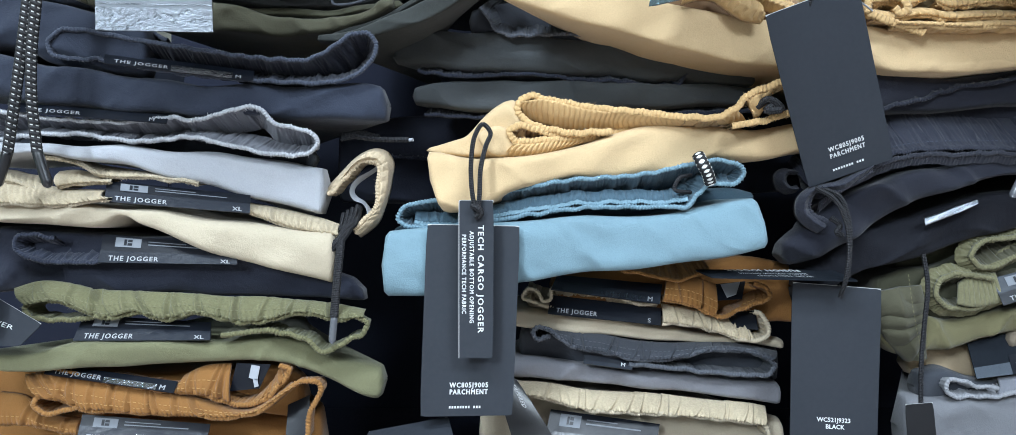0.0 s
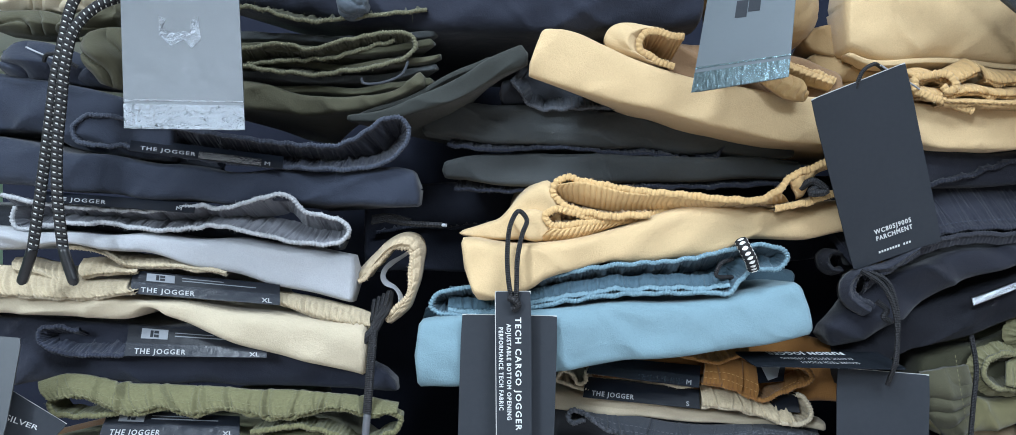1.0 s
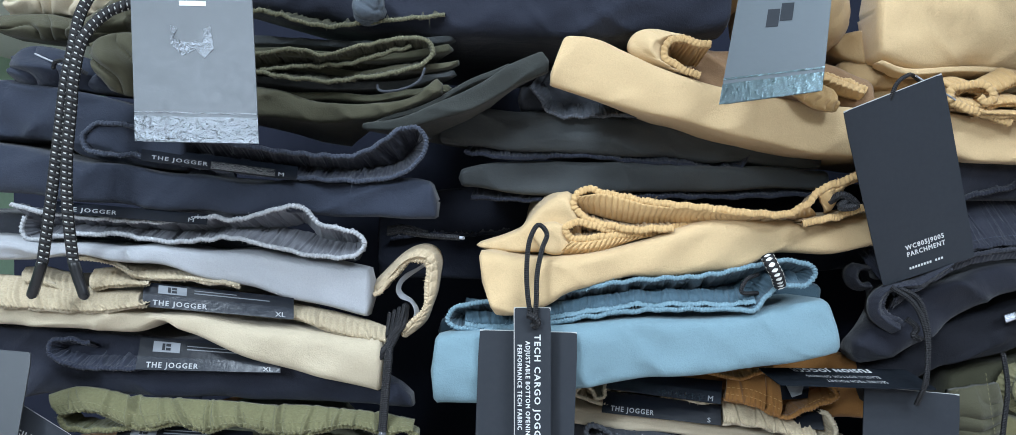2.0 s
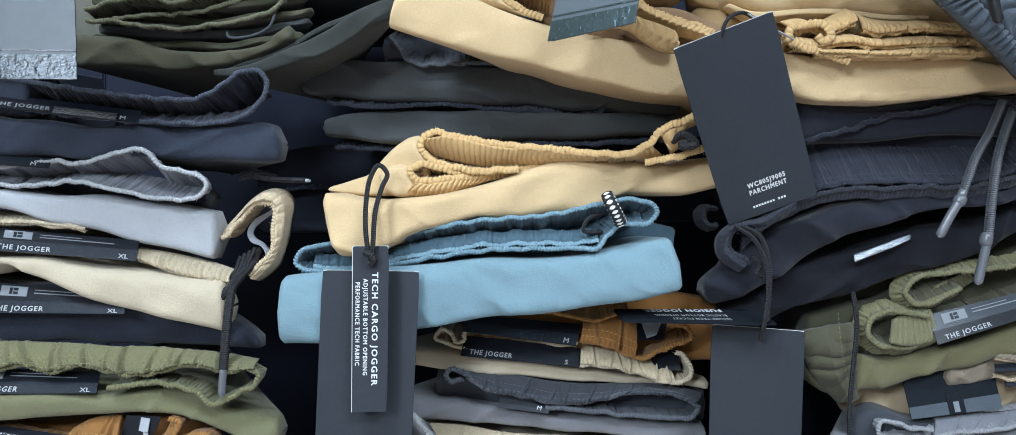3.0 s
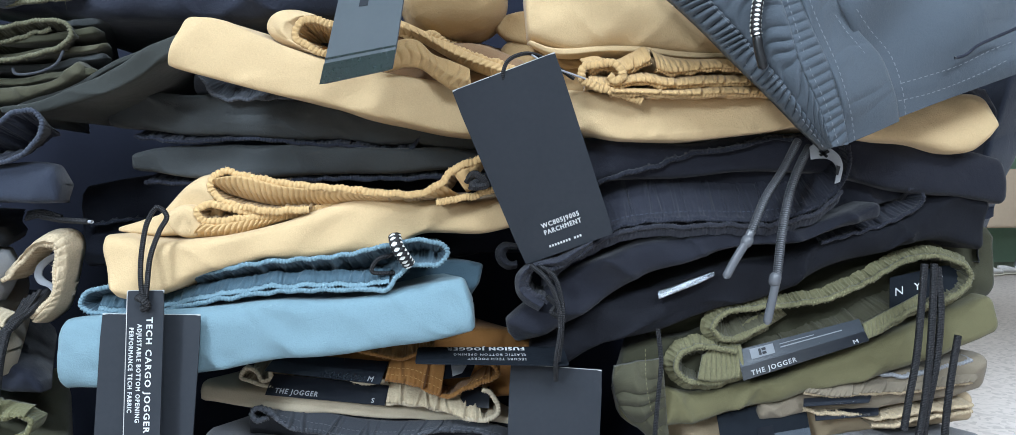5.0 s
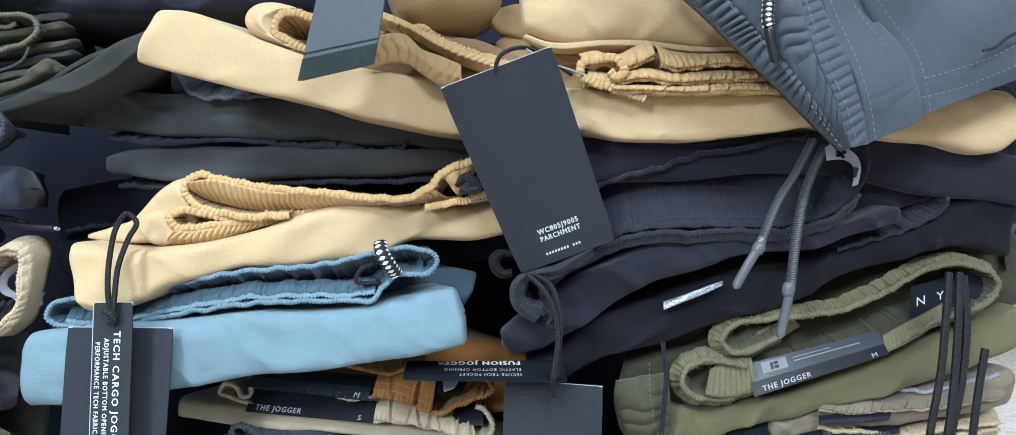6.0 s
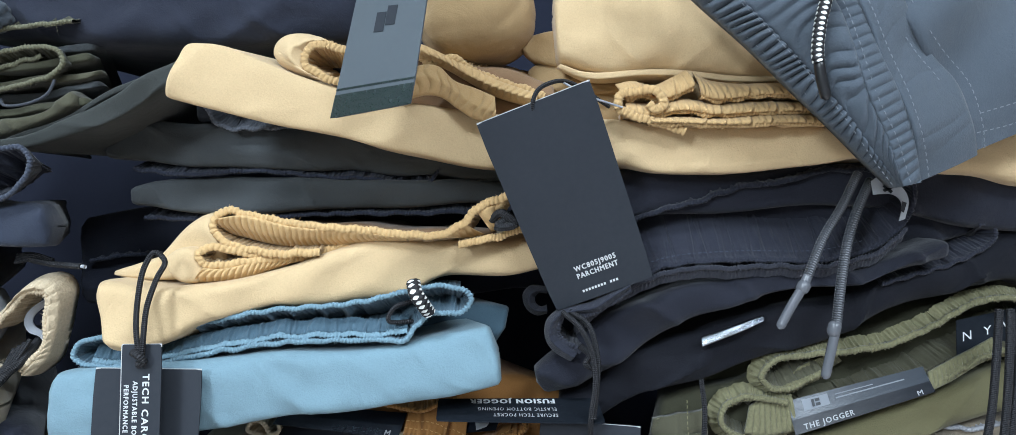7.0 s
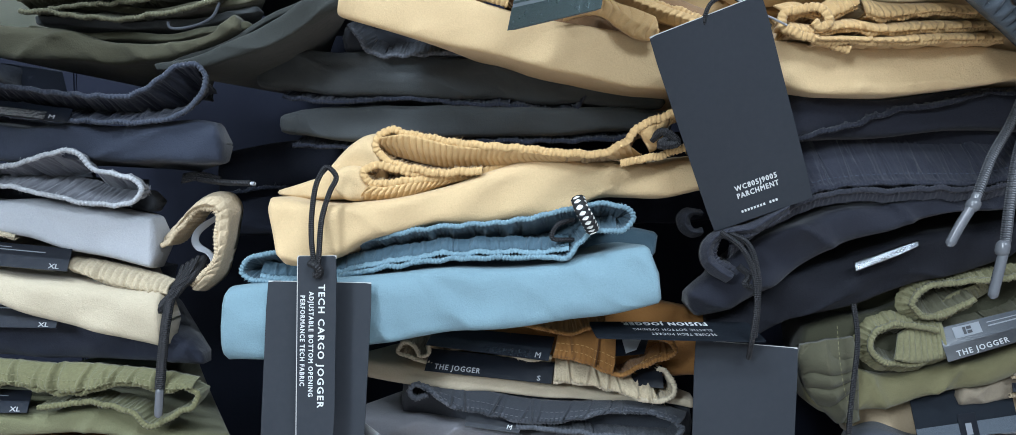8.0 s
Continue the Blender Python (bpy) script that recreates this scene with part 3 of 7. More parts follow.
def stitches(parent, path, y, mat, dash=0.0022, gap=0.0014, r=0.00028, name="stitching"):
    """A row of short raised threads along path, given with x, z at y, or as x, y, z."""
    p = [(q[0], y, q[1]) if len(q) == 2 else q for q in path]
    C, s = spline(p, 0.0004)
    V, F = [], []
    for a in np.arange(0, s[-1] - dash, dash + gap):
        q0 = np.array([np.interp(a, s, C[:, k]) for k in range(3)])
        q1 = np.array([np.interp(a + dash, s, C[:, k]) for k in range(3)])
        up = np.array([0, 0, r]) if abs(q1[2] - q0[2]) < abs(q1[0] - q0[0]) else np.array([r, 0, 0])
        out = np.array([0, -r, 0])
        b = len(V)
        mid = (q0 + q1) / 2 + 1.6 * out
        V += [q0 + up, q0 - up, mid + up, mid - up, q1 + up, q1 - up]
        F += [(b, b + 1, b + 3, b + 2), (b + 2, b + 3, b + 5, b + 4)]
    ob = link_mesh(name, V, F, mat)
    return under(tagged(ob, kind="stuff"), parent)


def woven_label(parent, corners, size="XL", words="THE JOGGER", band=0.42, patch=True, bow=0.0, shine=False, mat=SATIN):
    """A black satin size label sewn in a waistband: a grey mark, thin lines of print, a name strip and the size."""
    lab = sheet("waist_label", corners, mat, parent, 0.0006, bow, label="black satin size label with white print")
    at = quad(corners)
    cap = min(at.h * band * 0.5, 0.0040)
    # crinkled shine on the name band, put in as a metal strip
    if shine:
        sheet("shine_strip", corners, SILVER_FOIL, lab, 0.0002, bow, 0.45, 0.86, 0.03, band * 0.62, 0.0007)
    if mat is SATIN and band < 0.7:
        sheet("name_strip", corners, GLOSS_STRIP, lab, 0.0002, bow, 0.0, 1.0, 0.0, band, 0.0007)
    if mat is not SATIN:
        sheet("name_strip", corners, SATIN, lab, 0.0002, bow, 0.0, 1.0, 0.0, band, 0.0007)
    if words:
        lettering(corners, words, 0.07, 0.16 * band, cap, LABEL_INK, lab, bow, 0.0012, bold=0.016, length=0.36 * at.w)
    if size:
        lettering(corners, size, 0.88, 0.10 * band, cap, LABEL_INK, lab, bow, 0.0012, bold=0.014)
    if patch:
        sheet("logo_patch", corners, GREY_INK, lab, 0.0002, bow, 0.10, 0.29, 0.58, 0.92, 0.0007)
        sheet("logo_mark", corners, SATIN, lab, 0.0002, bow, 0.165, 0.185, 0.64, 0.86, 0.0010)
        sheet("logo_mark", corners, SATIN, lab, 0.0002, bow, 0.192, 0.225, 0.64, 0.73, 0.0010)
        sheet("logo_mark", corners, SATIN, lab, 0.0002, bow, 0.192, 0.225, 0.77, 0.86, 0.0010)
        sheet("printed_line", corners, GREY_INK, lab, 0.0001, bow, 0.34, 0.84, 0.70, 0.74, 0.0007)
        sheet("printed_line", corners, GREY_INK, lab, 0.0001, bow, 0.34, 0.62, 0.82, 0.85, 0.0007)
    return lab


# ---- the shop round the shelf ----
FLOOR = 0.35


def terrazzo():
    m, N, L, p = nodes_of("pale_terrazzo")
    co = N.new("ShaderNodeTexCoord").outputs["Object"]
    v = N.new("ShaderNodeTexVoronoi")
    v.inputs["Scale"].default_value = 45
    L.new(co, v.inputs["Vector"])
    ramp = N.new("ShaderNodeValToRGB")
    ramp.color_ramp.elements[0].color, ramp.color_ramp.elements[1].color = (0.30, 0.25, 0.225, 1), (0.56, 0.485, 0.445, 1)
    ramp.color_ramp.elements[1].position = 0.55
    L.new(v.outputs["Color"], ramp.inputs[0])
    L.new(ramp.outputs[0], p.inputs["Base Color"])
    p.inputs["Roughness"].default_value = 0.3
    return m


tagged(box("floor", (-5, -5, FLOOR - 0.1), (10, 11, FLOOR), terrazzo(), None, 0), "pale speckled terrazzo shop floor", "floor", kind="structure")
tagged(box("ceiling", (-5, -5, 2.8), (10, 11, 2.9), PLASTER, None, 0), "white plastered ceiling", "ceiling", kind="structure")
tagged(box("wall_back", (-5, 11, FLOOR - 0.1), (10, 11.1, 2.9), GREEN_WALL, None, 0), "pale green painted wall far behind the shelf", "wall", kind="structure")
tagged(box("wall_front", (-5, -5.1, FLOOR - 0.1), (10, -5, 2.9), PLASTER, None, 0), "white plastered wall", "wall", kind="structure")
tagged(box("wall_west", (-5.1, -5, FLOOR - 0.1), (-5, 11, 2.9), GREEN_WALL, None, 0), "pale green painted wall", "wall", kind="structure")
tagged(box("wall_east", (10, -5, FLOOR - 0.1), (10.1, 11, 2.9), PLASTER, None, 0), "white plastered wall", "wall", kind="structure")
for lx, ly, wx, wy, *_ in LAMPS:
    tagged(box("ceiling_light", (lx - wx / 2, ly - wy / 2, 2.765), (lx + wx / 2, ly + wy / 2, 2.799), PANEL), "flat white glowing ceiling light panel", "light", "ceiling lights")
spot = thing("track_spotlight", "black track spotlight hanging from the ceiling", "spotlight", (-1.6, -2.6, 2.6))
back = (Vector(SPOT) - Vector(AIM)).normalized()
tube("housing", [tuple(Vector(SPOT) + back * k) for k in (0.02, 0.10, 0.22)], 0.12, PLASTIC, spot, step=0.02, sides=24)
tube("stem", [(-1.63, -2.66, 2.62), (-1.63, -2.66, 2.7), (-1.63, -2.66, 2.799)], 0.012, PLASTIC, spot, step=0.02)
DARK_LAMINATE = smooth("dark_laminate", (0.017, 0.020, 0.034), 0.85, spec=0.1)
shelf = thing("shelf_unit", "dark laminate shelf unit holding folded trousers", "shelf", (0.1, 0.9, FLOOR))
box("shelf_board", (-0.40, 0.50, 1.055), (0.56, 0.859, 1.075), DARK_LAMINATE, shelf)
box("base_board", (-0.40, 0.50, FLOOR + 0.001), (0.56, 0.88, FLOOR + 0.10), DARK_LAMINATE, shelf)
box("back_panel", (-0.40, 0.86, FLOOR + 0.10), (0.56, 0.88, 1.78), DARK_LAMINATE, shelf)
box("side_wing", (-0.62, 0.86, FLOOR + 0.10), (-0.401, 0.88, 1.505), DARK_LAMINATE, shelf)
box("side_panel", (-0.40, 0.50, FLOOR + 0.10), (-0.38, 0.859, 1.055), DARK_LAMINATE, shelf)
box("side_panel", (0.54, 0.50, FLOOR + 0.10), (0.56, 0.859, 1.055), DARK_LAMINATE, shelf)

# far part of the shop: a beige display table on slanted steel legs, pale shoes under it
WOOD = smooth("pale_beech", (0.52, 0.40, 0.29), 0.6)
STEEL = smooth("brushed_steel", (0.5, 0.5, 0.52), 0.3, metal=1.0)
SHOE = smooth("white_leather", (0.68, 0.66, 0.64), 0.6)
SOLE = smooth("cream_rubber", (0.60, 0.56, 0.46), 0.7)
table = thing("display_table", "beige wooden display table on slanted steel legs", "table", (7.6, 9.6, FLOOR))
box("table_top", (6.0, 9.2, 0.95), (9.4, 10.2, 1.70), WOOD, table, 0.02)
for x0 in (6.25, 6.95, 8.9):
    tube("leg", [(x0 - 0.10, 9.35, FLOOR), (x0, 9.35, 0.65), (x0 + 0.10, 9.35, 0.96)], 0.03, STEEL, table, step=0.05)


def low_shoe(x, y, turn):
    """A low shoe: a rounded upper with an opening and a thicker sole under it."""
    ob = thing("shoe", "white low shoe with a cream sole standing on the floor", "shoe", (x, y, FLOOR), "shoes under the table")
    u, v = np.meshgrid(np.linspace(0, 1, 17), np.linspace(0, 2 * np.pi, 20, endpoint=False), indexing="ij")
    half = 0.055 * np.sin(np.pi * np.clip(0.08 + 0.86 * u, 0, 1)) ** 0.5
    c, s = math.cos(turn), math.sin(turn)

    def loft(name, low, high, mat, grow):
        top = low + (high - low) * (1 - 0.55 * np.clip((u - 0.35) / 0.65, 0, 1)) if high > 0.05 else np.full_like(u, high)
        a, b = (u - 0.5) * (0.30 + grow), half * (1 + 4 * grow) * np.cos(v)
        z = (low + top) / 2 + (top - low) / 2 * np.sin(v)
        V = np.stack([x + a * c - b * s, y + a * s + b * c, FLOOR + z], -1).reshape(-1, 3)
        F = [(i * 20 + j, (i + 1) * 20 + j, (i + 1) * 20 + (j + 1) % 20, i * 20 + (j + 1) % 20) for i in range(16) for j in range(20)]
        under(link_mesh(name, V, [*F, tuple(range(20)), tuple(range(339, 319, -1))], mat), ob)

    loft("sole", 0.0, 0.03, SOLE, 0.02)
    loft("upper", 0.025, 0.12, SHOE, 0.0)


for x0, y0, turn in ((6.42, 9.10, 0.3), (6.72, 9.25, 0.1), (7.10, 9.15, 0.2)):
    low_shoe(x0, y0, turn)

# ---- west stack ----
G1, G2, G3, G4 = "trousers in the west stack", "trousers in the middle stack", "trousers in the east stack", "trousers on top"

g = thing("folded_joggers", "folded very dark navy joggers under a hanging silver tag", "joggers", (-0.25, 0.6, 1.4), G1)
folded(g, [(-0.435, 1.465), (-0.362, 1.463), (-0.335, 1.457), (-0.294, 1.448), (-0.258, 1.440)], [(-0.435, 1.418), (-0.353, 1.423), (-0.330, 1.411), (-0.290, 1.406), (-0.258, 1.402)], 0.52, NAVY)
waistband(g, [(-0.318, 1.431), (-0.306, 1.442), (-0.295, 1.444), (-0.276, 1.440), (-0.249, 1.430)], 0.53, NAVY_KNIT, width=0.03)

g = thing("folded_joggers", "folded navy joggers with a navy elastic waistband, size M", "joggers", (-0.25, 0.6, 1.36), G1)
folded(g, [(-0.423, 1.425), (-0.372, 1.418), (-0.329, 1.409), (-0.286, 1.404), (-0.224, 1.397), (-0.185, 1.395), (-0.136, 1.396), (-0.104, 1.399), (-0.089, 1.395)], [(-0.423, 1.389), (-0.372, 1.386), (-0.307, 1.379), (-0.242, 1.374), (-0.185, 1.372), (-0.127, 1.371), (-0.085, 1.370)], (0.505, 0.523), NAVY, bulge=0.014)
waistband(g, [(-0.318, 1.434), (-0.328, 1.426), (-0.324, 1.416), (-0.287, 1.412), (-0.242, 1.404), (-0.184, 1.398), (-0.134, 1.396), (-0.112, 1.400), (-0.099, 1.409), (-0.094, 1.423), (-0.101, 1.432), (-0.112, 1.430), (-0.125, 1.421), (-0.143, 1.413), (-0.179, 1.414), (-0.229, 1.421), (-0.278, 1.429), (-0.305, 1.434)], 0.515, NAVY_KNIT, closed=True, width=0.035)
woven_label(g, [(-0.2853, 0.5120, 1.4084), (-0.1801, 0.5120, 1.3955), (-0.1823, 0.5220, 1.4049), (-0.2893, 0.5220, 1.4185)], "M", patch=False, band=0.9, shine=True)

g = thing("folded_joggers", "folded silver-grey joggers with a pale grey elastic waistband", "joggers", (-0.25, 0.6, 1.32), G1)
folded(g, [(-0.424, 1.359), (-0.373, 1.356), (-0.347, 1.353), (-0.286, 1.352), (-0.229, 1.348), (-0.176, 1.343), (-0.132, 1.337)], [(-0.424, 1.340), (-0.373, 1.341), (-0.330, 1.344), (-0.286, 1.339), (-0.220, 1.323), (-0.185, 1.314), (-0.133, 1.303)], (0.507, 0.520), LAVENDER, depth=0.06, bulge=0.02, end=0.003, wr=0.0022)
folded(g, [(-0.443, 1.376), (-0.388, 1.372), (-0.318, 1.366), (-0.249, 1.363), (-0.193, 1.356), (-0.147, 1.352)], [(-0.443, 1.353), (-0.388, 1.350), (-0.318, 1.350), (-0.249, 1.346), (-0.193, 1.343), (-0.147, 1.337)], 0.55, CHARCOAL)
waistband(g, [(-0.375, 1.379), (-0.352, 1.374), (-0.308, 1.369), (-0.263, 1.368), (-0.241, 1.371), (-0.223, 1.369), (-0.196, 1.376), (-0.178, 1.378), (-0.165, 1.367), (-0.147, 1.362), (-0.136, 1.358), (-0.135, 1.351), (-0.143, 1.345), (-0.174, 1.346), (-0.196, 1.351), (-0.227, 1.357), (-0.263, 1.354), (-0.303, 1.359), (-0.330, 1.359), (-0.348, 1.357), (-0.361, 1.355), (-0.368, 1.361), (-0.366, 1.371)], 0.512, GREY_KNIT, width=0.03)
woven_label(g, [(-0.3460, 0.5090, 1.3738), (-0.2394, 0.5090, 1.3655), (-0.2411, 0.5160, 1.3723), (-0.3497, 0.5160, 1.3812)], "M", patch=False, band=0.95)

g = thing("folded_joggers", "folded cream joggers with a ribbed cream waistband, size XL", "joggers", (-0.25, 0.6, 1.28), G1)
folded(g, [(-0.425, 1.326), (-0.372, 1.321), (-0.328, 1.311), (-0.292, 1.310), (-0.272, 1.307), (-0.217, 1.301), (-0.173, 1.295), (-0.121, 1.288)], [(-0.425, 1.301), (-0.372, 1.297), (-0.336, 1.295), (-0.305, 1.293), (-0.285, 1.295), (-0.271, 1.302), (-0.257, 1.293), (-0.221, 1.279), (-0.182, 1.267), (-0.151, 1.260), (-0.122, 1.251)], 0.508, CREAM, bulge=0.02, end=0.004, wr=0.0018)
gather_band(g, [(-0.3930, 0.5220, 1.3310), (-0.3560, 0.5220, 1.3280), (-0.3380, 0.5220, 1.3250), (-0.3190, 0.5220, 1.3210), (-0.2900, 0.5220, 1.3200)], [(-0.3780, 0.5015, 1.3120), (-0.3420, 0.5015, 1.3100), (-0.3240, 0.5015, 1.3090), (-0.3060, 0.5015, 1.3090), (-0.2910, 0.5015, 1.3110), (-0.2780, 0.5015, 1.3130)], CREAM_KNIT, 0.02, 0.0012, None, (0.70,), 0.0030)
waistband(g, [(-0.378, 1.312), (-0.342, 1.310), (-0.324, 1.309), (-0.306, 1.309), (-0.291, 1.311), (-0.278, 1.313)], 0.5015, CREAM_KNIT, width=0.02, thick=0.0036, rib=0.0012, pinch=0.1, name="sewn_edge")
gather_band(g, [(-0.3360, 0.5380, 1.3450), (-0.3240, 0.5380, 1.3460), (-0.3050, 0.5380, 1.3400), (-0.2810, 0.5380, 1.3360), (-0.2570, 0.5380, 1.3330), (-0.2370, 0.5380, 1.3290)], [(-0.3340, 0.5160, 1.3440), (-0.3150, 0.5160, 1.3410), (-0.3010, 0.5160, 1.3360), (-0.2920, 0.5160, 1.3310), (-0.2780, 0.5160, 1.3290), (-0.2600, 0.5160, 1.3290), (-0.2410, 0.5160, 1.3270), (-0.2210, 0.5160, 1.3240)], CREAM_KNIT, 0.02, 0.0012, None, (0.70,), 0.0030)
waistband(g, [(-0.334, 1.344), (-0.315, 1.341), (-0.301, 1.336), (-0.292, 1.331), (-0.278, 1.329), (-0.260, 1.329), (-0.241, 1.327), (-0.221, 1.324)], 0.516, CREAM_KNIT, width=0.02, thick=0.0036, rib=0.0012, pinch=0.1, name="sewn_edge")
gather_band(g, [(-0.3290, 0.5320, 1.3340), (-0.3150, 0.5320, 1.3350), (-0.3010, 0.5320, 1.3310), (-0.2890, 0.5320, 1.3290)], [(-0.3200, 0.5140, 1.3220), (-0.3090, 0.5140, 1.3240), (-0.2960, 0.5140, 1.3250), (-0.2820, 0.5140, 1.3250)], CREAM_KNIT, 0.02, 0.0012, None, (0.70,), 0.0030)
waistband(g, [(-0.320, 1.322), (-0.309, 1.324), (-0.296, 1.325), (-0.282, 1.325)], 0.514, CREAM_KNIT, width=0.02, thick=0.0036, rib=0.0012, pinch=0.1, name="sewn_edge")
gather_band(g, [(-0.3790, 0.5340, 1.3350), (-0.3640, 0.5340, 1.3350), (-0.3520, 0.5340, 1.3320), (-0.3430, 0.5340, 1.3310)], [(-0.3640, 0.5130, 1.3270), (-0.3500, 0.5130, 1.3250), (-0.3390, 0.5130, 1.3210), (-0.3270, 0.5130, 1.3160)], CREAM_KNIT, 0.02, 0.0012, None, (0.70,), 0.0030)
waistband(g, [(-0.364, 1.327), (-0.350, 1.325), (-0.339, 1.321), (-0.327, 1.316)], 0.513, CREAM_KNIT, width=0.02, thick=0.0036, rib=0.0012, pinch=0.1, name="sewn_edge")
gather_band(g, [(-0.1890, 0.5300, 1.3110), (-0.1720, 0.5300, 1.3080), (-0.1530, 0.5300, 1.3040), (-0.1340, 0.5300, 1.2990), (-0.1230, 0.5300, 1.2950)], [(-0.1840, 0.5160, 1.3040), (-0.1630, 0.5160, 1.2960), (-0.1450, 0.5160, 1.2910), (-0.1200, 0.5160, 1.2870)], CREAM_KNIT, 0.02, 0.0012, None, (0.70,), 0.0034)
waistband(g, [(-0.184, 1.304), (-0.163, 1.296), (-0.145, 1.291), (-0.120, 1.287)], 0.516, CREAM_KNIT, width=0.02, thick=0.0036, rib=0.0012, pinch=0.1, name="sewn_edge")
draped(g, [[(-0.1400, 0.5460, 1.3200), (-0.1330, 0.5460, 1.3270), (-0.1240, 0.5460, 1.3360), (-0.1130, 0.5460, 1.3460), (-0.1040, 0.5460, 1.3510), (-0.0970, 0.5460, 1.3520), (-0.0900, 0.5460, 1.3490), (-0.0860, 0.5460, 1.3410), (-0.0870, 0.5460, 1.3300), (-0.0890, 0.5460, 1.3180), (-0.0930, 0.5460, 1.3070), (-0.0970, 0.5460, 1.2970), (-0.1040, 0.5460, 1.2900), (-0.1110, 0.5460, 1.2850)], [(-0.1360, 0.5340, 1.3180), (-0.1290, 0.5340, 1.3260), (-0.1200, 0.5340, 1.3340), (-0.1100, 0.5340, 1.3430), (-0.1020, 0.5340, 1.3480), (-0.0950, 0.5340, 1.3480), (-0.0900, 0.5340, 1.3440), (-0.0880, 0.5340, 1.3350), (-0.0880, 0.5340, 1.3250), (-0.0900, 0.5340, 1.3150), (-0.0940, 0.5340, 1.3050), (-0.0990, 0.5340, 1.2970), (-0.1050, 0.5340, 1.2910), (-0.1100, 0.5340, 1.2870)], [(-0.1330, 0.5310, 1.3170), (-0.1260, 0.5310, 1.3240), (-0.1190, 0.5310, 1.3320), (-0.1100, 0.5310, 1.3410), (-0.1020, 0.5310, 1.3440), (-0.0960, 0.5310, 1.3430), (-0.0920, 0.5310, 1.3390), (-0.0920, 0.5310, 1.3290), (-0.0920, 0.5310, 1.3200), (-0.0940, 0.5310, 1.3110), (-0.0980, 0.5310, 1.3030), (-0.1040, 0.5310, 1.2970), (-0.1080, 0.5310, 1.2920), (-0.1120, 0.5310, 1.2880)], [(-0.1330, 0.5340, 1.3160), (-0.1260, 0.5340, 1.3230), (-0.1190, 0.5340, 1.3310), (-0.1110, 0.5340, 1.3390), (-0.1030, 0.5340, 1.3420), (-0.0970, 0.5340, 1.3410), (-0.0950, 0.5340, 1.3350), (-0.0960, 0.5340, 1.3240), (-0.0960, 0.5340, 1.3160), (-0.0970, 0.5340, 1.3090), (-0.1020, 0.5340, 1.3020), (-0.1080, 0.5340, 1.2970), (-0.1120, 0.5340, 1.2930), (-0.1140, 0.5340, 1.2900)]], BEIGE_KNIT, "waist_loop", ribs=0.0012, pitch=0.0070, nrow=420, ncol=16, lump=0.0016, back=0.006, uneven=1.2, slant=0.003)
waistband(g, [(-0.132, 1.316), (-0.125, 1.323), (-0.118, 1.330), (-0.110, 1.339), (-0.103, 1.342), (-0.096, 1.340), (-0.094, 1.334), (-0.095, 1.324), (-0.095, 1.316), (-0.096, 1.309), (-0.101, 1.302), (-0.107, 1.297), (-0.111, 1.293), (-0.113, 1.290)], 0.529, BEIGE_KNIT, width=0.026, pinch=0, thick=0.0034, rib=0.0012, name="loop_edge")
woven_label(g, [(-0.2829, 0.5090, 1.3108), (-0.1810, 0.5090, 1.3026), (-0.1845, 0.5200, 1.3157), (-0.2873, 0.5200, 1.3260)], "XL", band=0.5)
tube("drawcord", [(-0.1128, 0.5500, 1.3069), (-0.1123, 0.5300, 1.2964), (-0.1174, 0.5160, 1.2881), (-0.1179, 0.5080, 1.2739), (-0.1190, 0.5040, 1.2526), (-0.1203, 0.5020, 1.2311)], 0.0030, CORD, g)
tube("drawcord", [(-0.1153, 0.5500, 1.3012), (-0.1149, 0.5260, 1.2935), (-0.1177, 0.5140, 1.2856), (-0.1268, 0.5100, 1.2760)], 0.0032, CORD, g)
tube("aglet", [(-0.1201, 0.5020, 1.2320), (-0.1210, 0.5020, 1.2224), (-0.1218, 0.5020, 1.2128)], 0.0026, CLEAR, g, taper=True)
for k in range(4):
    tube("drawcord", [(-0.1260, 0.548 + 0.001 * k, 1.3585 + 0.0016 * k), (-0.1120, 0.545, 1.3605 + 0.0013 * k), (-0.0960, 0.541, 1.3575 + 0.0010 * k)], 0.0012, CORD, g)
tube("drawcord", [(-0.1133, 0.5450, 1.3605), (-0.0969, 0.5400, 1.3582), (-0.0725, 0.5320, 1.3569)], 0.0020, CORD, g)
tube("aglet", [(-0.0858, 0.5360, 1.3573), (-0.0780, 0.5340, 1.3571), (-0.0694, 0.5310, 1.3568)], 0.0012, WHITE_TAPE, g)
draped(g, [[(-0.0980, 0.5450, 1.3390), (-0.1040, 0.5450, 1.3350), (-0.1130, 0.5450, 1.3300), (-0.1180, 0.5450, 1.3240), (-0.1190, 0.5450, 1.3180), (-0.1160, 0.5450, 1.3130), (-0.1090, 0.5450, 1.3100), (-0.1060, 0.5450, 1.3040), (-0.1080, 0.5450, 1.2950)], [(-0.0980, 0.5490, 1.3360), (-0.1040, 0.5490, 1.3320), (-0.1110, 0.5490, 1.3270), (-0.1150, 0.5490, 1.3230), (-0.1160, 0.5490, 1.3190), (-0.1140, 0.5490, 1.3160), (-0.1080, 0.5490, 1.3120), (-0.1030, 0.5490, 1.3040), (-0.1050, 0.5490, 1.2950)]], WHITE_TAPE, "inner_tape", lump=0.0005, back=0.0008, nrow=80, ncol=6)
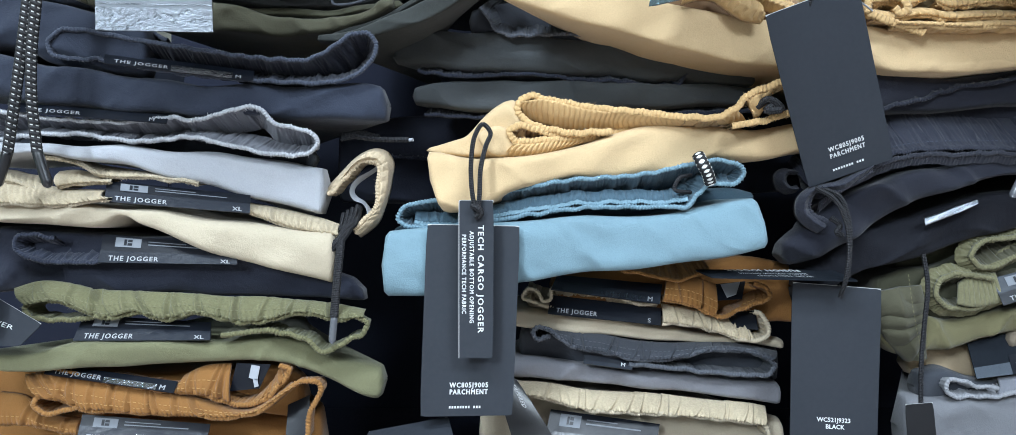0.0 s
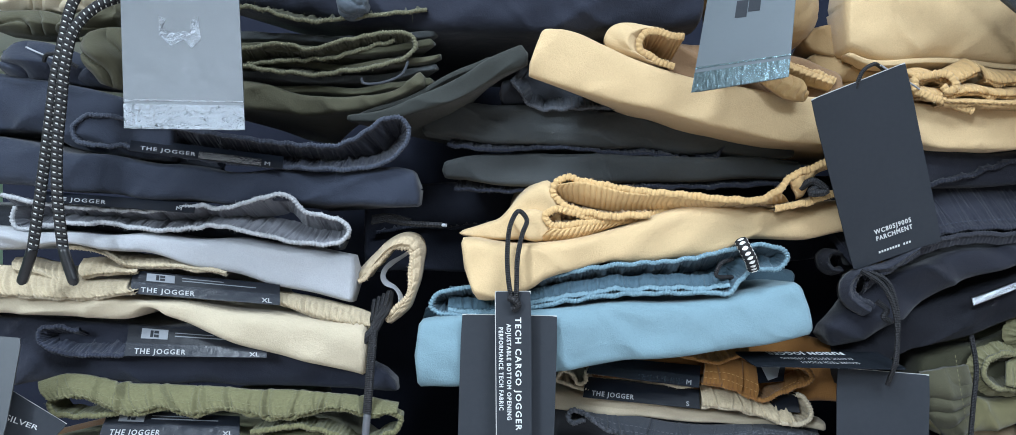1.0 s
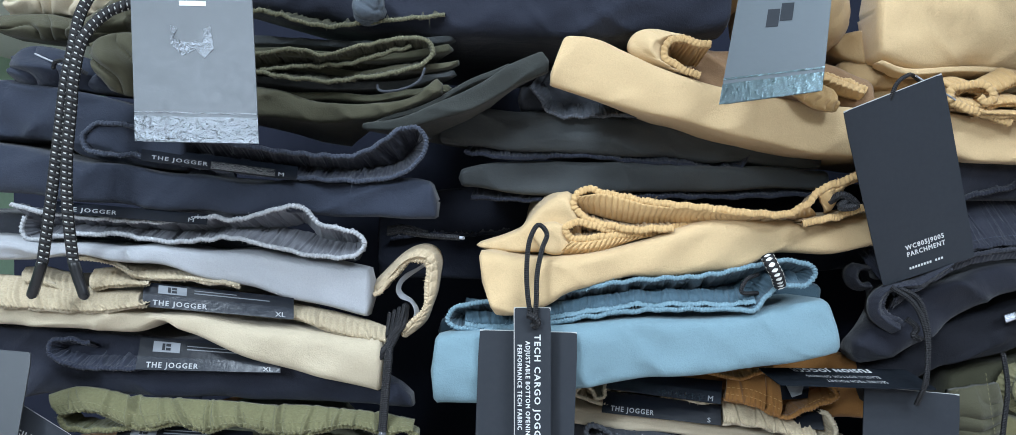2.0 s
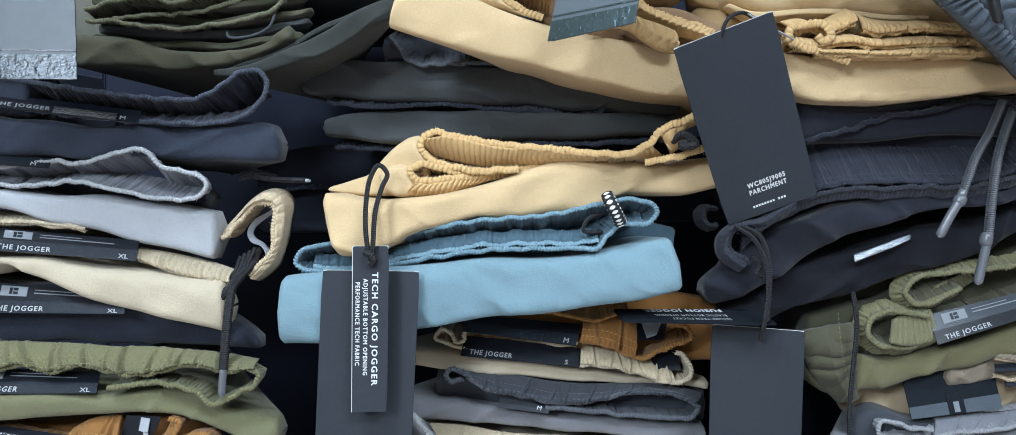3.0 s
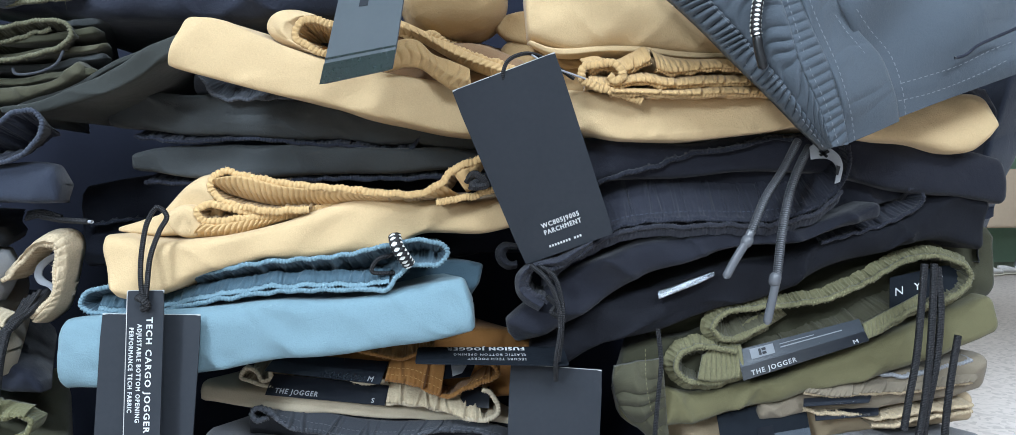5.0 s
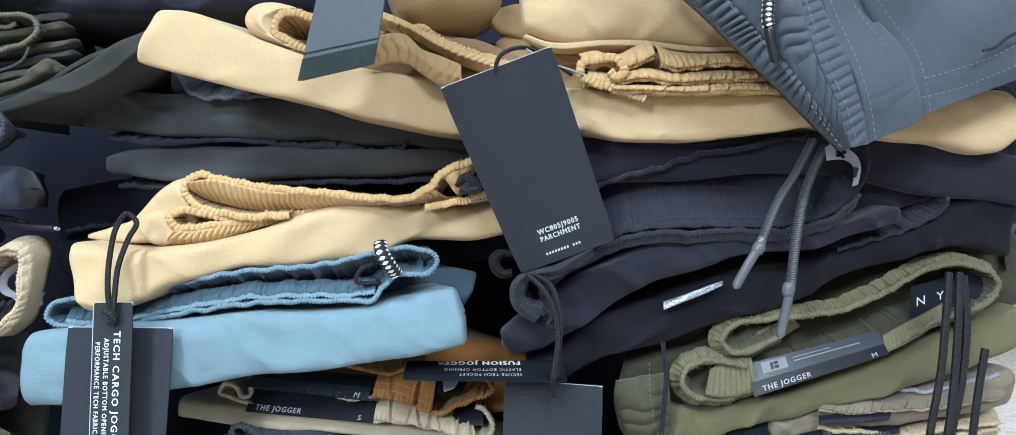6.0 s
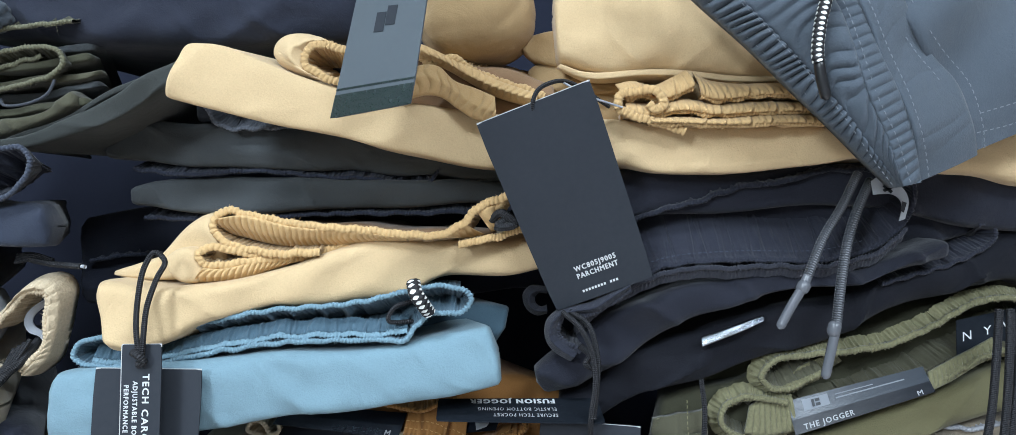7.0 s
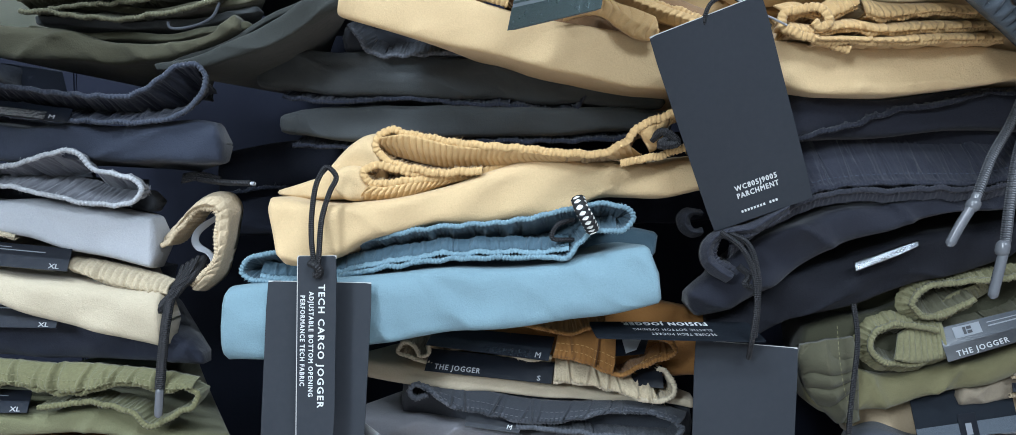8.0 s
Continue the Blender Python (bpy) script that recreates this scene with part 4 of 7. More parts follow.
for k in range(4):
    tube("gathered_cord", [(-0.112 - 0.0035 * k, 0.540, 1.309 - 0.002 * k), (-0.113 - 0.003 * k, 0.530, 1.300 - 0.002 * k), (-0.1165 - 0.001 * k, 0.518, 1.290)], 0.0015, CORD, g)

g = thing("folded_joggers", "folded black joggers with a black waistband, size XL", "joggers", (-0.25, 0.6, 1.25), G1)
folded(g, [(-0.439, 1.302), (-0.384, 1.295), (-0.292, 1.288), (-0.192, 1.279), (-0.110, 1.256)], [(-0.439, 1.247), (-0.384, 1.246), (-0.292, 1.246), (-0.192, 1.243), (-0.101, 1.240)], 0.525, BLACK, bulge=0.012)
waistband(g, [(-0.321, 1.285), (-0.337, 1.288), (-0.349, 1.285), (-0.348, 1.276), (-0.335, 1.270), (-0.308, 1.268), (-0.285, 1.269)], 0.512, BLACK_KNIT, width=0.02)
woven_label(g, [(-0.2884, 0.5110, 1.2680), (-0.1906, 0.5110, 1.2665), (-0.1943, 0.5220, 1.2794), (-0.2907, 0.5220, 1.2878)], "XL", band=0.42)

g = thing("folded_joggers", "folded olive green joggers with a gathered olive waistband, size XL", "joggers", (-0.25, 0.6, 1.2), G1)
folded(g, [(-0.372, 1.206), (-0.339, 1.207), (-0.302, 1.213), (-0.242, 1.213), (-0.207, 1.213), (-0.167, 1.215), (-0.145, 1.211), (-0.129, 1.202), (-0.104, 1.196), (-0.089, 1.192)], [(-0.372, 1.195), (-0.339, 1.195), (-0.284, 1.195), (-0.242, 1.196), (-0.198, 1.199), (-0.163, 1.197), (-0.130, 1.186), (-0.111, 1.177), (-0.096, 1.170), (-0.089, 1.171)], (0.493, 0.520), OLIVE, bulge=0.014, end=0.004)
gather_band(g, [(-0.3500, 0.5140, 1.2500), (-0.3320, 0.5140, 1.2550), (-0.3140, 0.5140, 1.2540), (-0.2910, 0.5140, 1.2490), (-0.2680, 0.5140, 1.2480), (-0.2450, 0.5140, 1.2470), (-0.2220, 0.5140, 1.2460), (-0.1990, 0.5140, 1.2440), (-0.1760, 0.5140, 1.2440), (-0.1530, 0.5140, 1.2420), (-0.1300, 0.5140, 1.2400), (-0.1010, 0.5140, 1.2350)], [(-0.3350, 0.5030, 1.2390), (-0.3160, 0.5030, 1.2420), (-0.3050, 0.5030, 1.2400), (-0.2940, 0.5030, 1.2350), (-0.2780, 0.5030, 1.2310), (-0.2580, 0.5030, 1.2350), (-0.2400, 0.5030, 1.2300), (-0.2170, 0.5030, 1.2340), (-0.1990, 0.5030, 1.2310), (-0.1860, 0.5030, 1.2280), (-0.1640, 0.5030, 1.2300), (-0.1500, 0.5030, 1.2340), (-0.1370, 0.5030, 1.2340), (-0.1190, 0.5030, 1.2300), (-0.1000, 0.5030, 1.2310)], OLIVE_KNIT, 0.01, 0.002, STITCH_OLIVE, (0.55, 0.85))
waistband(g, [(-0.285, 1.231), (-0.303, 1.229), (-0.321, 1.229), (-0.331, 1.231), (-0.336, 1.235), (-0.334, 1.240), (-0.325, 1.243), (-0.314, 1.242), (-0.305, 1.239), (-0.294, 1.235), (-0.278, 1.230), (-0.258, 1.234), (-0.240, 1.229), (-0.217, 1.234), (-0.199, 1.230), (-0.186, 1.227), (-0.164, 1.229), (-0.150, 1.233), (-0.137, 1.233), (-0.119, 1.229), (-0.105, 1.231), (-0.098, 1.226), (-0.101, 1.220), (-0.112, 1.214), (-0.123, 1.208), (-0.130, 1.207), (-0.137, 1.213), (-0.143, 1.216), (-0.159, 1.220), (-0.173, 1.221), (-0.199, 1.218)], 0.503, OLIVE_KNIT, width=0.02, thick=0.0036, rib=0.0012, pinch=0.1, name="sewn_edge")
woven_label(g, [(-0.3026, 0.5050, 1.2139), (-0.2070, 0.5050, 1.2143), (-0.2111, 0.5160, 1.2253), (-0.3014, 0.5160, 1.2304)], "XL", band=0.5)

g = thing("folded_joggers", "folded caramel brown joggers with a black size M label", "joggers", (-0.25, 0.6, 1.18), G1)
folded(g, [(-0.409, 1.194), (-0.362, 1.192), (-0.276, 1.185), (-0.205, 1.187), (-0.170, 1.188), (-0.152, 1.180)], [(-0.409, 1.161), (-0.362, 1.158), (-0.276, 1.156), (-0.205, 1.154), (-0.170, 1.151), (-0.152, 1.149)], 0.54, RUST)
gather_band(g, [(-0.2300, 0.5160, 1.1880), (-0.2180, 0.5160, 1.1940), (-0.2070, 0.5160, 1.1960), (-0.1970, 0.5160, 1.1960)], [(-0.2310, 0.5060, 1.1790), (-0.2140, 0.5060, 1.1770), (-0.2030, 0.5060, 1.1740), (-0.1940, 0.5060, 1.1710)], RUST, 0.01, 0.002, STITCH_RUST, (0.5, 0.8))
waistband(g, [(-0.345, 1.194), (-0.327, 1.199), (-0.314, 1.193), (-0.273, 1.184), (-0.231, 1.178), (-0.214, 1.177), (-0.196, 1.170), (-0.180, 1.169), (-0.168, 1.174), (-0.158, 1.185), (-0.153, 1.193), (-0.160, 1.197)], 0.506, RUST_KNIT, width=0.02, thick=0.0036, rib=0.0012, pinch=0.1, name="sewn_edge")
woven_label(g, [(-0.3223, 0.5040, 1.1911), (-0.2323, 0.5040, 1.1776), (-0.2328, 0.5120, 1.1839), (-0.3242, 0.5120, 1.1967)], "M", patch=False, band=0.8, shine=True)
sheet("care_label", [(-0.1970, 0.5140, 1.1770), (-0.1760, 0.5140, 1.1790), (-0.1680, 0.5140, 1.1960), (-0.1920, 0.5140, 1.1970)], SATIN, g)
sheet("printed_mark", [(-0.1830, 0.5125, 1.1870), (-0.1770, 0.5125, 1.1850), (-0.1750, 0.5125, 1.1950), (-0.1810, 0.5125, 1.1960)], WHITE_TAPE, g)
sheet("printed_mark", [(-0.1790, 0.5125, 1.1800), (-0.1760, 0.5125, 1.1810), (-0.1770, 0.5125, 1.1860), (-0.1800, 0.5125, 1.1860)], WHITE_TAPE, g)
gather_band(g, [(-0.1770, 0.5200, 1.1750), (-0.1700, 0.5200, 1.1820), (-0.1630, 0.5200, 1.1920), (-0.1590, 0.5200, 1.1960)], [(-0.1810, 0.5080, 1.1690), (-0.1690, 0.5080, 1.1740), (-0.1590, 0.5080, 1.1840), (-0.1530, 0.5080, 1.1930)], RUST, 0.008, 0.002, STITCH_RUST, (0.7,))

g = thing("folded_joggers", "folded caramel joggers with a wide gathered waistband, size XL", "joggers", (-0.25, 0.6, 1.14), G1)
folded(g, [(-0.409, 1.156), (-0.362, 1.151), (-0.276, 1.147), (-0.205, 1.147), (-0.163, 1.151), (-0.140, 1.156)], [(-0.409, 1.099), (-0.362, 1.099), (-0.276, 1.097), (-0.205, 1.095), (-0.163, 1.095), (-0.140, 1.092)], 0.545, RUST, bulge=0.02)
gather_band(g, [(-0.3410, 0.5120, 1.1890), (-0.3220, 0.5120, 1.1910), (-0.2900, 0.5120, 1.1860), (-0.2670, 0.5120, 1.1810), (-0.2350, 0.5120, 1.1760), (-0.2120, 0.5120, 1.1710), (-0.1850, 0.5120, 1.1650), (-0.1660, 0.5120, 1.1740), (-0.1530, 0.5120, 1.1840)], [(-0.3260, 0.5020, 1.1760), (-0.3130, 0.5020, 1.1740), (-0.3020, 0.5020, 1.1710), (-0.2930, 0.5020, 1.1670), (-0.2800, 0.5020, 1.1670), (-0.2620, 0.5020, 1.1650), (-0.2390, 0.5020, 1.1640), (-0.2170, 0.5020, 1.1630), (-0.1950, 0.5020, 1.1620), (-0.1720, 0.5020, 1.1670), (-0.1590, 0.5020, 1.1760), (-0.1440, 0.5020, 1.1850)], RUST, 0.01, 0.002, STITCH_RUST, (0.55, 0.82))
waistband(g, [(-0.299, 1.169), (-0.311, 1.165), (-0.322, 1.164), (-0.329, 1.169), (-0.326, 1.176), (-0.313, 1.174), (-0.302, 1.170), (-0.293, 1.166), (-0.280, 1.166), (-0.262, 1.165), (-0.239, 1.164), (-0.217, 1.163), (-0.195, 1.161), (-0.172, 1.166), (-0.159, 1.176), (-0.143, 1.186), (-0.133, 1.186), (-0.130, 1.180), (-0.134, 1.172), (-0.138, 1.163), (-0.139, 1.148)], 0.502, RUST_KNIT, width=0.02, thick=0.0036, rib=0.0012, pinch=0.1, name="sewn_edge")
gather_band(g, [(-0.3640, 0.5200, 1.1750), (-0.3460, 0.5200, 1.1720), (-0.3270, 0.5200, 1.1590), (-0.3060, 0.5200, 1.1560)], [(-0.3590, 0.5120, 1.1540), (-0.3400, 0.5120, 1.1540), (-0.3220, 0.5120, 1.1510), (-0.3040, 0.5120, 1.1470)], RUST, 0.01, 0.002, STITCH_RUST, (0.70,))
waistband(g, [(-0.359, 1.154), (-0.340, 1.154), (-0.322, 1.151), (-0.304, 1.147)], 0.512, RUST_KNIT, width=0.02, thick=0.0036, rib=0.0012, pinch=0.1, name="sewn_edge")
woven_label(g, [(-0.2992, 0.5030, 1.1437), (-0.2093, 0.5030, 1.1410), (-0.2099, 0.5120, 1.1541), (-0.3000, 0.5120, 1.1610)], "XL", band=0.6, shine=True)
sheet("care_label", [(-0.1604, 0.5220, 1.1350), (-0.1417, 0.5220, 1.1350), (-0.1448, 0.5300, 1.1703), (-0.1605, 0.5300, 1.1632)], SATIN, g)

# ---- crumpled pieces above the west stack ----
g = thing("folded_trousers", "loosely folded olive trousers with several ribbed edges", "trousers", (-0.2, 0.62, 1.42), G1)
folded(g, [(-0.357, 1.478), (-0.289, 1.474), (-0.221, 1.465), (-0.177, 1.456), (-0.134, 1.454), (-0.109, 1.459), (-0.090, 1.474)], [(-0.357, 1.468), (-0.289, 1.454), (-0.221, 1.442), (-0.143, 1.441), (-0.114, 1.449), (-0.085, 1.462)], 0.555, KHAKI, wr=0.002)
# two deep folds of the olive pair, darkened in colour for shade
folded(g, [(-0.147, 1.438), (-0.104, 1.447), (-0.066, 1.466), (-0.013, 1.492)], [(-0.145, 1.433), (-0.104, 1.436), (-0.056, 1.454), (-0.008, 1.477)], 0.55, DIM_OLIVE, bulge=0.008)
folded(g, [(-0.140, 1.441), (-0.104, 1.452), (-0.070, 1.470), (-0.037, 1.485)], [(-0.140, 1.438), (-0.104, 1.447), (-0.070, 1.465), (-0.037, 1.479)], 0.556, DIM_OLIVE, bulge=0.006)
# every third layer takes the olive darkened for shade
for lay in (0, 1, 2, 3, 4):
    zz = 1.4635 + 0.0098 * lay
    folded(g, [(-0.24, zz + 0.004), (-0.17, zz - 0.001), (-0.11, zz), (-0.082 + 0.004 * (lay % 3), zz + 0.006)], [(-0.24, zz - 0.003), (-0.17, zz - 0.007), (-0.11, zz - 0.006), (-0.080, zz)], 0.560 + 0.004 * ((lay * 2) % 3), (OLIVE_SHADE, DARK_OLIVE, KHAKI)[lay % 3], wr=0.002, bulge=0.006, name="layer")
waistband(g, [(-0.238, 1.520), (-0.209, 1.518), (-0.185, 1.510), (-0.161, 1.509), (-0.132, 1.512), (-0.085, 1.516)], 0.55, DIM_KNIT, width=0.04)
waistband(g, [(-0.238, 1.483), (-0.200, 1.492), (-0.171, 1.488), (-0.142, 1.495), (-0.113, 1.500), (-0.098, 1.498), (-0.094, 1.490), (-0.104, 1.480), (-0.142, 1.472), (-0.176, 1.469), (-0.214, 1.474), (-0.238, 1.476)], 0.55, DIM_KNIT, width=0.03)
waistband(g, [(-0.221, 1.478), (-0.187, 1.481), (-0.153, 1.483), (-0.129, 1.491), (-0.110, 1.495)], 0.556, DIM_KNIT, width=0.03)
tube("inner_tape", [(-0.0994, 0.5530, 1.4785), (-0.1040, 0.5510, 1.4685), (-0.1182, 0.5500, 1.4622), (-0.1326, 0.5500, 1.4622), (-0.1335, 0.5500, 1.4661)], 0.0010, CHARCOAL, g)
draped(g, [[(-0.3296, 0.5300, 1.4917), (-0.3151, 0.5250, 1.4963), (-0.3041, 0.5300, 1.4990), (-0.2858, 0.5350, 1.4974)], [(-0.3235, 0.5220, 1.4773), (-0.3100, 0.5160, 1.4745), (-0.2997, 0.5220, 1.4749), (-0.2833, 0.5300, 1.4743)], [(-0.3180, 0.5300, 1.4593), (-0.3083, 0.5250, 1.4560), (-0.2995, 0.5300, 1.4536), (-0.2858, 0.5350, 1.4521)]], KHAKI, "leg_fold", ribs=0.008, pitch=0.016, lump=0.002, back=0.02, uneven=1.3)
draped(g, [[(-0.4079, 0.5450, 1.5131), (-0.3663, 0.5400, 1.5147), (-0.3427, 0.5400, 1.5113), (-0.3123, 0.5450, 1.5326)], [(-0.4028, 0.5380, 1.5026), (-0.3617, 0.5330, 1.5029), (-0.3384, 0.5330, 1.5018), (-0.3096, 0.5400, 1.5120)], [(-0.3983, 0.5450, 1.4997), (-0.3663, 0.5400, 1.4954), (-0.3427, 0.5400, 1.4971), (-0.3123, 0.5450, 1.5016)]], KHAKI, "leg_fold", ribs=0.006, pitch=0.022, lump=0.002, back=0.02, uneven=1.3)
draped(g, [[(-0.4139, 0.5600, 1.5380), (-0.3762, 0.5550, 1.5410), (-0.3470, 0.5550, 1.5408), (-0.3156, 0.5600, 1.5472)], [(-0.4064, 0.5530, 1.5260), (-0.3729, 0.5500, 1.5273), (-0.3440, 0.5500, 1.5271), (-0.3119, 0.5530, 1.5303)], [(-0.4065, 0.5600, 1.5173), (-0.3762, 0.5550, 1.5177), (-0.3470, 0.5550, 1.5175), (-0.3156, 0.5600, 1.5237)]], CREAM, "lining_fold", ribs=0.005, pitch=0.02, lump=0.002, back=0.02, uneven=1.3)
g = thing("crumpled_trousers", "crumpled dark navy trousers lying on the stack", "trousers", (-0.32, 0.6, 1.41), G1)
draped(g, [[(-0.3848, 0.5300, 1.4827), (-0.3703, 0.5250, 1.4879), (-0.3519, 0.5250, 1.4869), (-0.3273, 0.5300, 1.4792), (-0.3045, 0.5350, 1.4709)], [(-0.3801, 0.5220, 1.4717), (-0.3641, 0.5160, 1.4716), (-0.3467, 0.5170, 1.4713), (-0.3237, 0.5240, 1.4673), (-0.3018, 0.5300, 1.4638)], [(-0.3811, 0.5300, 1.4632), (-0.3664, 0.5260, 1.4605), (-0.3479, 0.5260, 1.4595), (-0.3273, 0.5300, 1.4574), (-0.3045, 0.5350, 1.4555)]], NAVY, "leg_fold", ribs=0.006, pitch=0.02, lump=0.002, back=0.02, uneven=1.3)
tube("plastic_tie", [(-0.3522, 0.5050, 1.4788), (-0.3434, 0.5050, 1.4748), (-0.3355, 0.5100, 1.4715)], 0.0006, WHITE_TAPE, g)
tube("cord_loop", [(-0.3431, 0.5100, 1.4702), (-0.3381, 0.5050, 1.4735), (-0.3297, 0.5030, 1.4734), (-0.3263, 0.5060, 1.4706), (-0.3199, 0.5100, 1.4661)], 0.0014, CORD, g)

g = thing("folded_trousers", "dark navy trousers folded flat on top of the stacks", "trousers", (0.0, 0.65, 1.47), G4)
folded(g, [(-0.247, 1.586), (-0.115, 1.585), (0.007, 1.580), (0.124, 1.574)], [(-0.247, 1.525), (-0.188, 1.517), (-0.115, 1.507), (-0.008, 1.503), (0.124, 1.507)], 0.56, BLACK, bulge=0.03)
crumpled(g, (-0.1396, 0.5500, 1.5198), (0.026, 0.03, 0.022), SLATE, 0.2, 0.5, name="cuff")

# ---- middle background ----
g = thing("folded_trousers", "folded dark olive trousers lying deep in the shelf", "trousers", (0.1, 0.75, 1.38), G2)
folded(g, [(-0.096, 1.439), (-0.070, 1.454), (-0.028, 1.455), (0.035, 1.452), (0.087, 1.444), (0.207, 1.417)], [(-0.096, 1.431), (-0.070, 1.426), (0.035, 1.420), (0.113, 1.416), (0.206, 1.409)], 0.60, DARK_OLIVE)
waistband(g, [(-0.075, 1.422), (-0.038, 1.417), (0.014, 1.419), (0.066, 1.414), (0.102, 1.412), (0.118, 1.407), (0.139, 1.409), (0.149, 1.419)], 0.60, BLACK_KNIT)
g = thing("folded_trousers", "folded dark olive trousers under a similar pair", "trousers", (0.1, 0.75, 1.35), G2)
folded(g, [(-0.080, 1.408), (-0.038, 1.415), (0.087, 1.413), (0.212, 1.409)], [(-0.080, 1.395), (-0.018, 1.388), (0.087, 1.391), (0.212, 1.394)], 0.60, DARK_OLIVE)
waistband(g, [(-0.070, 1.386), (-0.018, 1.384), (0.061, 1.387), (0.140, 1.387), (0.208, 1.390)], 0.605, BLACK_KNIT, width=0.03)
g = thing("folded_trousers", "folded dark grey trousers with a ribbed waistband", "trousers", (0.1, 0.75, 1.41), G2)
waistband(g, [(0.085, 1.448), (0.034, 1.449), (0.003, 1.448), (-0.010, 1.453), (-0.015, 1.461), (-0.023, 1.471)], 0.59, CHAR_KNIT, width=0.05, lean=0.3)
folded(g, [(-0.033, 1.475), (0.009, 1.483), (0.089, 1.472), (0.195, 1.445)], [(-0.033, 1.454), (0.009, 1.451), (0.089, 1.440), (0.195, 1.418)], 0.61, CHARCOAL)
g = thing("folded_trousers", "black folded trousers behind the tan pair", "trousers", (0.1, 0.75, 1.32), G2)
folded(g, [(-0.158, 1.385), (-0.076, 1.396), (0.041, 1.393), (0.274, 1.400)], [(-0.158, 1.314), (-0.076, 1.314), (0.041, 1.314), (0.274, 1.325)], 0.67, BLACK)
waistband(g, [(-0.144, 1.350), (-0.109, 1.355), (-0.075, 1.354), (-0.040, 1.358)], 0.66, BLACK_KNIT, width=0.03)

# ---- middle stack ----
g = thing("folded_joggers", "folded light tan joggers with a ribbed tan waistband", "joggers", (0.08, 0.6, 1.33), G2)
folded(g, [(-0.062, 1.348), (-0.051, 1.348), (-0.039, 1.346), (-0.016, 1.343), (0.008, 1.344), (0.036, 1.350), (0.058, 1.356), (0.080, 1.364), (0.105, 1.370), (0.130, 1.372), (0.156, 1.370), (0.182, 1.368), (0.208, 1.371), (0.229, 1.374), (0.246, 1.377)], [(-0.051, 1.306), (-0.044, 1.304), (-0.021, 1.307), (-0.008, 1.311), (0.000, 1.316), (0.031, 1.326), (0.048, 1.330), (0.061, 1.329), (0.085, 1.330), (0.115, 1.333), (0.136, 1.338), (0.151, 1.344), (0.172, 1.344), (0.198, 1.345), (0.224, 1.349), (0.246, 1.353)], (0.518, 0.566), TAN, bulge=0.020, end=0.005, wr=0.0019)
folded(g, [(-0.062, 1.352), (-0.041, 1.360), (-0.032, 1.363), (-0.019, 1.376), (-0.009, 1.384), (0.000, 1.389), (0.009, 1.391)], [(-0.062, 1.349), (-0.041, 1.347), (-0.026, 1.346), (-0.007, 1.345), (0.008, 1.345), (0.017, 1.347)], 0.545, TAN, depth=0.12, bulge=0.018)
folded(g, [(-0.023, 1.365), (-0.016, 1.367), (-0.007, 1.368), (0.005, 1.367)], [(-0.022, 1.354), (-0.015, 1.347), (-0.004, 1.344), (0.008, 1.345)], 0.534, TAN, depth=0.05, bulge=0.014, end=0.012, wr=0.0012, name="rolled_end")
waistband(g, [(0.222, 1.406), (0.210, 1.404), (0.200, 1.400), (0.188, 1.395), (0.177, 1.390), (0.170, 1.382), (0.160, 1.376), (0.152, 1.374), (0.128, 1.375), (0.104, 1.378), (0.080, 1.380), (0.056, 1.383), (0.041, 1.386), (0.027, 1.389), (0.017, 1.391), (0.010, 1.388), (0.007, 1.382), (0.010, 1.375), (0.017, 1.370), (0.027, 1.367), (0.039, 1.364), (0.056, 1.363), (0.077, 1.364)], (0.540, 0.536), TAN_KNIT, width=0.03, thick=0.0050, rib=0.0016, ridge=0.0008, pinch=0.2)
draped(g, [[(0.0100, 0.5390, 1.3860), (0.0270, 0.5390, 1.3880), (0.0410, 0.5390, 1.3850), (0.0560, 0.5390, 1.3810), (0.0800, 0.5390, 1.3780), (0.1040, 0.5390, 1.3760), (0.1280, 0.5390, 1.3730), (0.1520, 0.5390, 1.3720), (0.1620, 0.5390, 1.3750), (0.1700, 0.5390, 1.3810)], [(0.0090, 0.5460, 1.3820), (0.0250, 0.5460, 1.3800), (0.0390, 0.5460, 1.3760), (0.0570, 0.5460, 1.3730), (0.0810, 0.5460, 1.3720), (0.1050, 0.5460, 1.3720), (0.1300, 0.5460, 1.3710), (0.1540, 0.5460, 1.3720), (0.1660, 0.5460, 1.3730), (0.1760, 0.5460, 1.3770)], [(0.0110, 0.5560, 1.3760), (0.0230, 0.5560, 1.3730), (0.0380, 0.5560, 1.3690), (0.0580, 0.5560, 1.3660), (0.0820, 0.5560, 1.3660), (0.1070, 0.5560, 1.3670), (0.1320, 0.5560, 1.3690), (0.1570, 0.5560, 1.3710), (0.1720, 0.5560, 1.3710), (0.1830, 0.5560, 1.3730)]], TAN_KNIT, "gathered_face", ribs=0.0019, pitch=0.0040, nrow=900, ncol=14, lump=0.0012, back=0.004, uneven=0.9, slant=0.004)
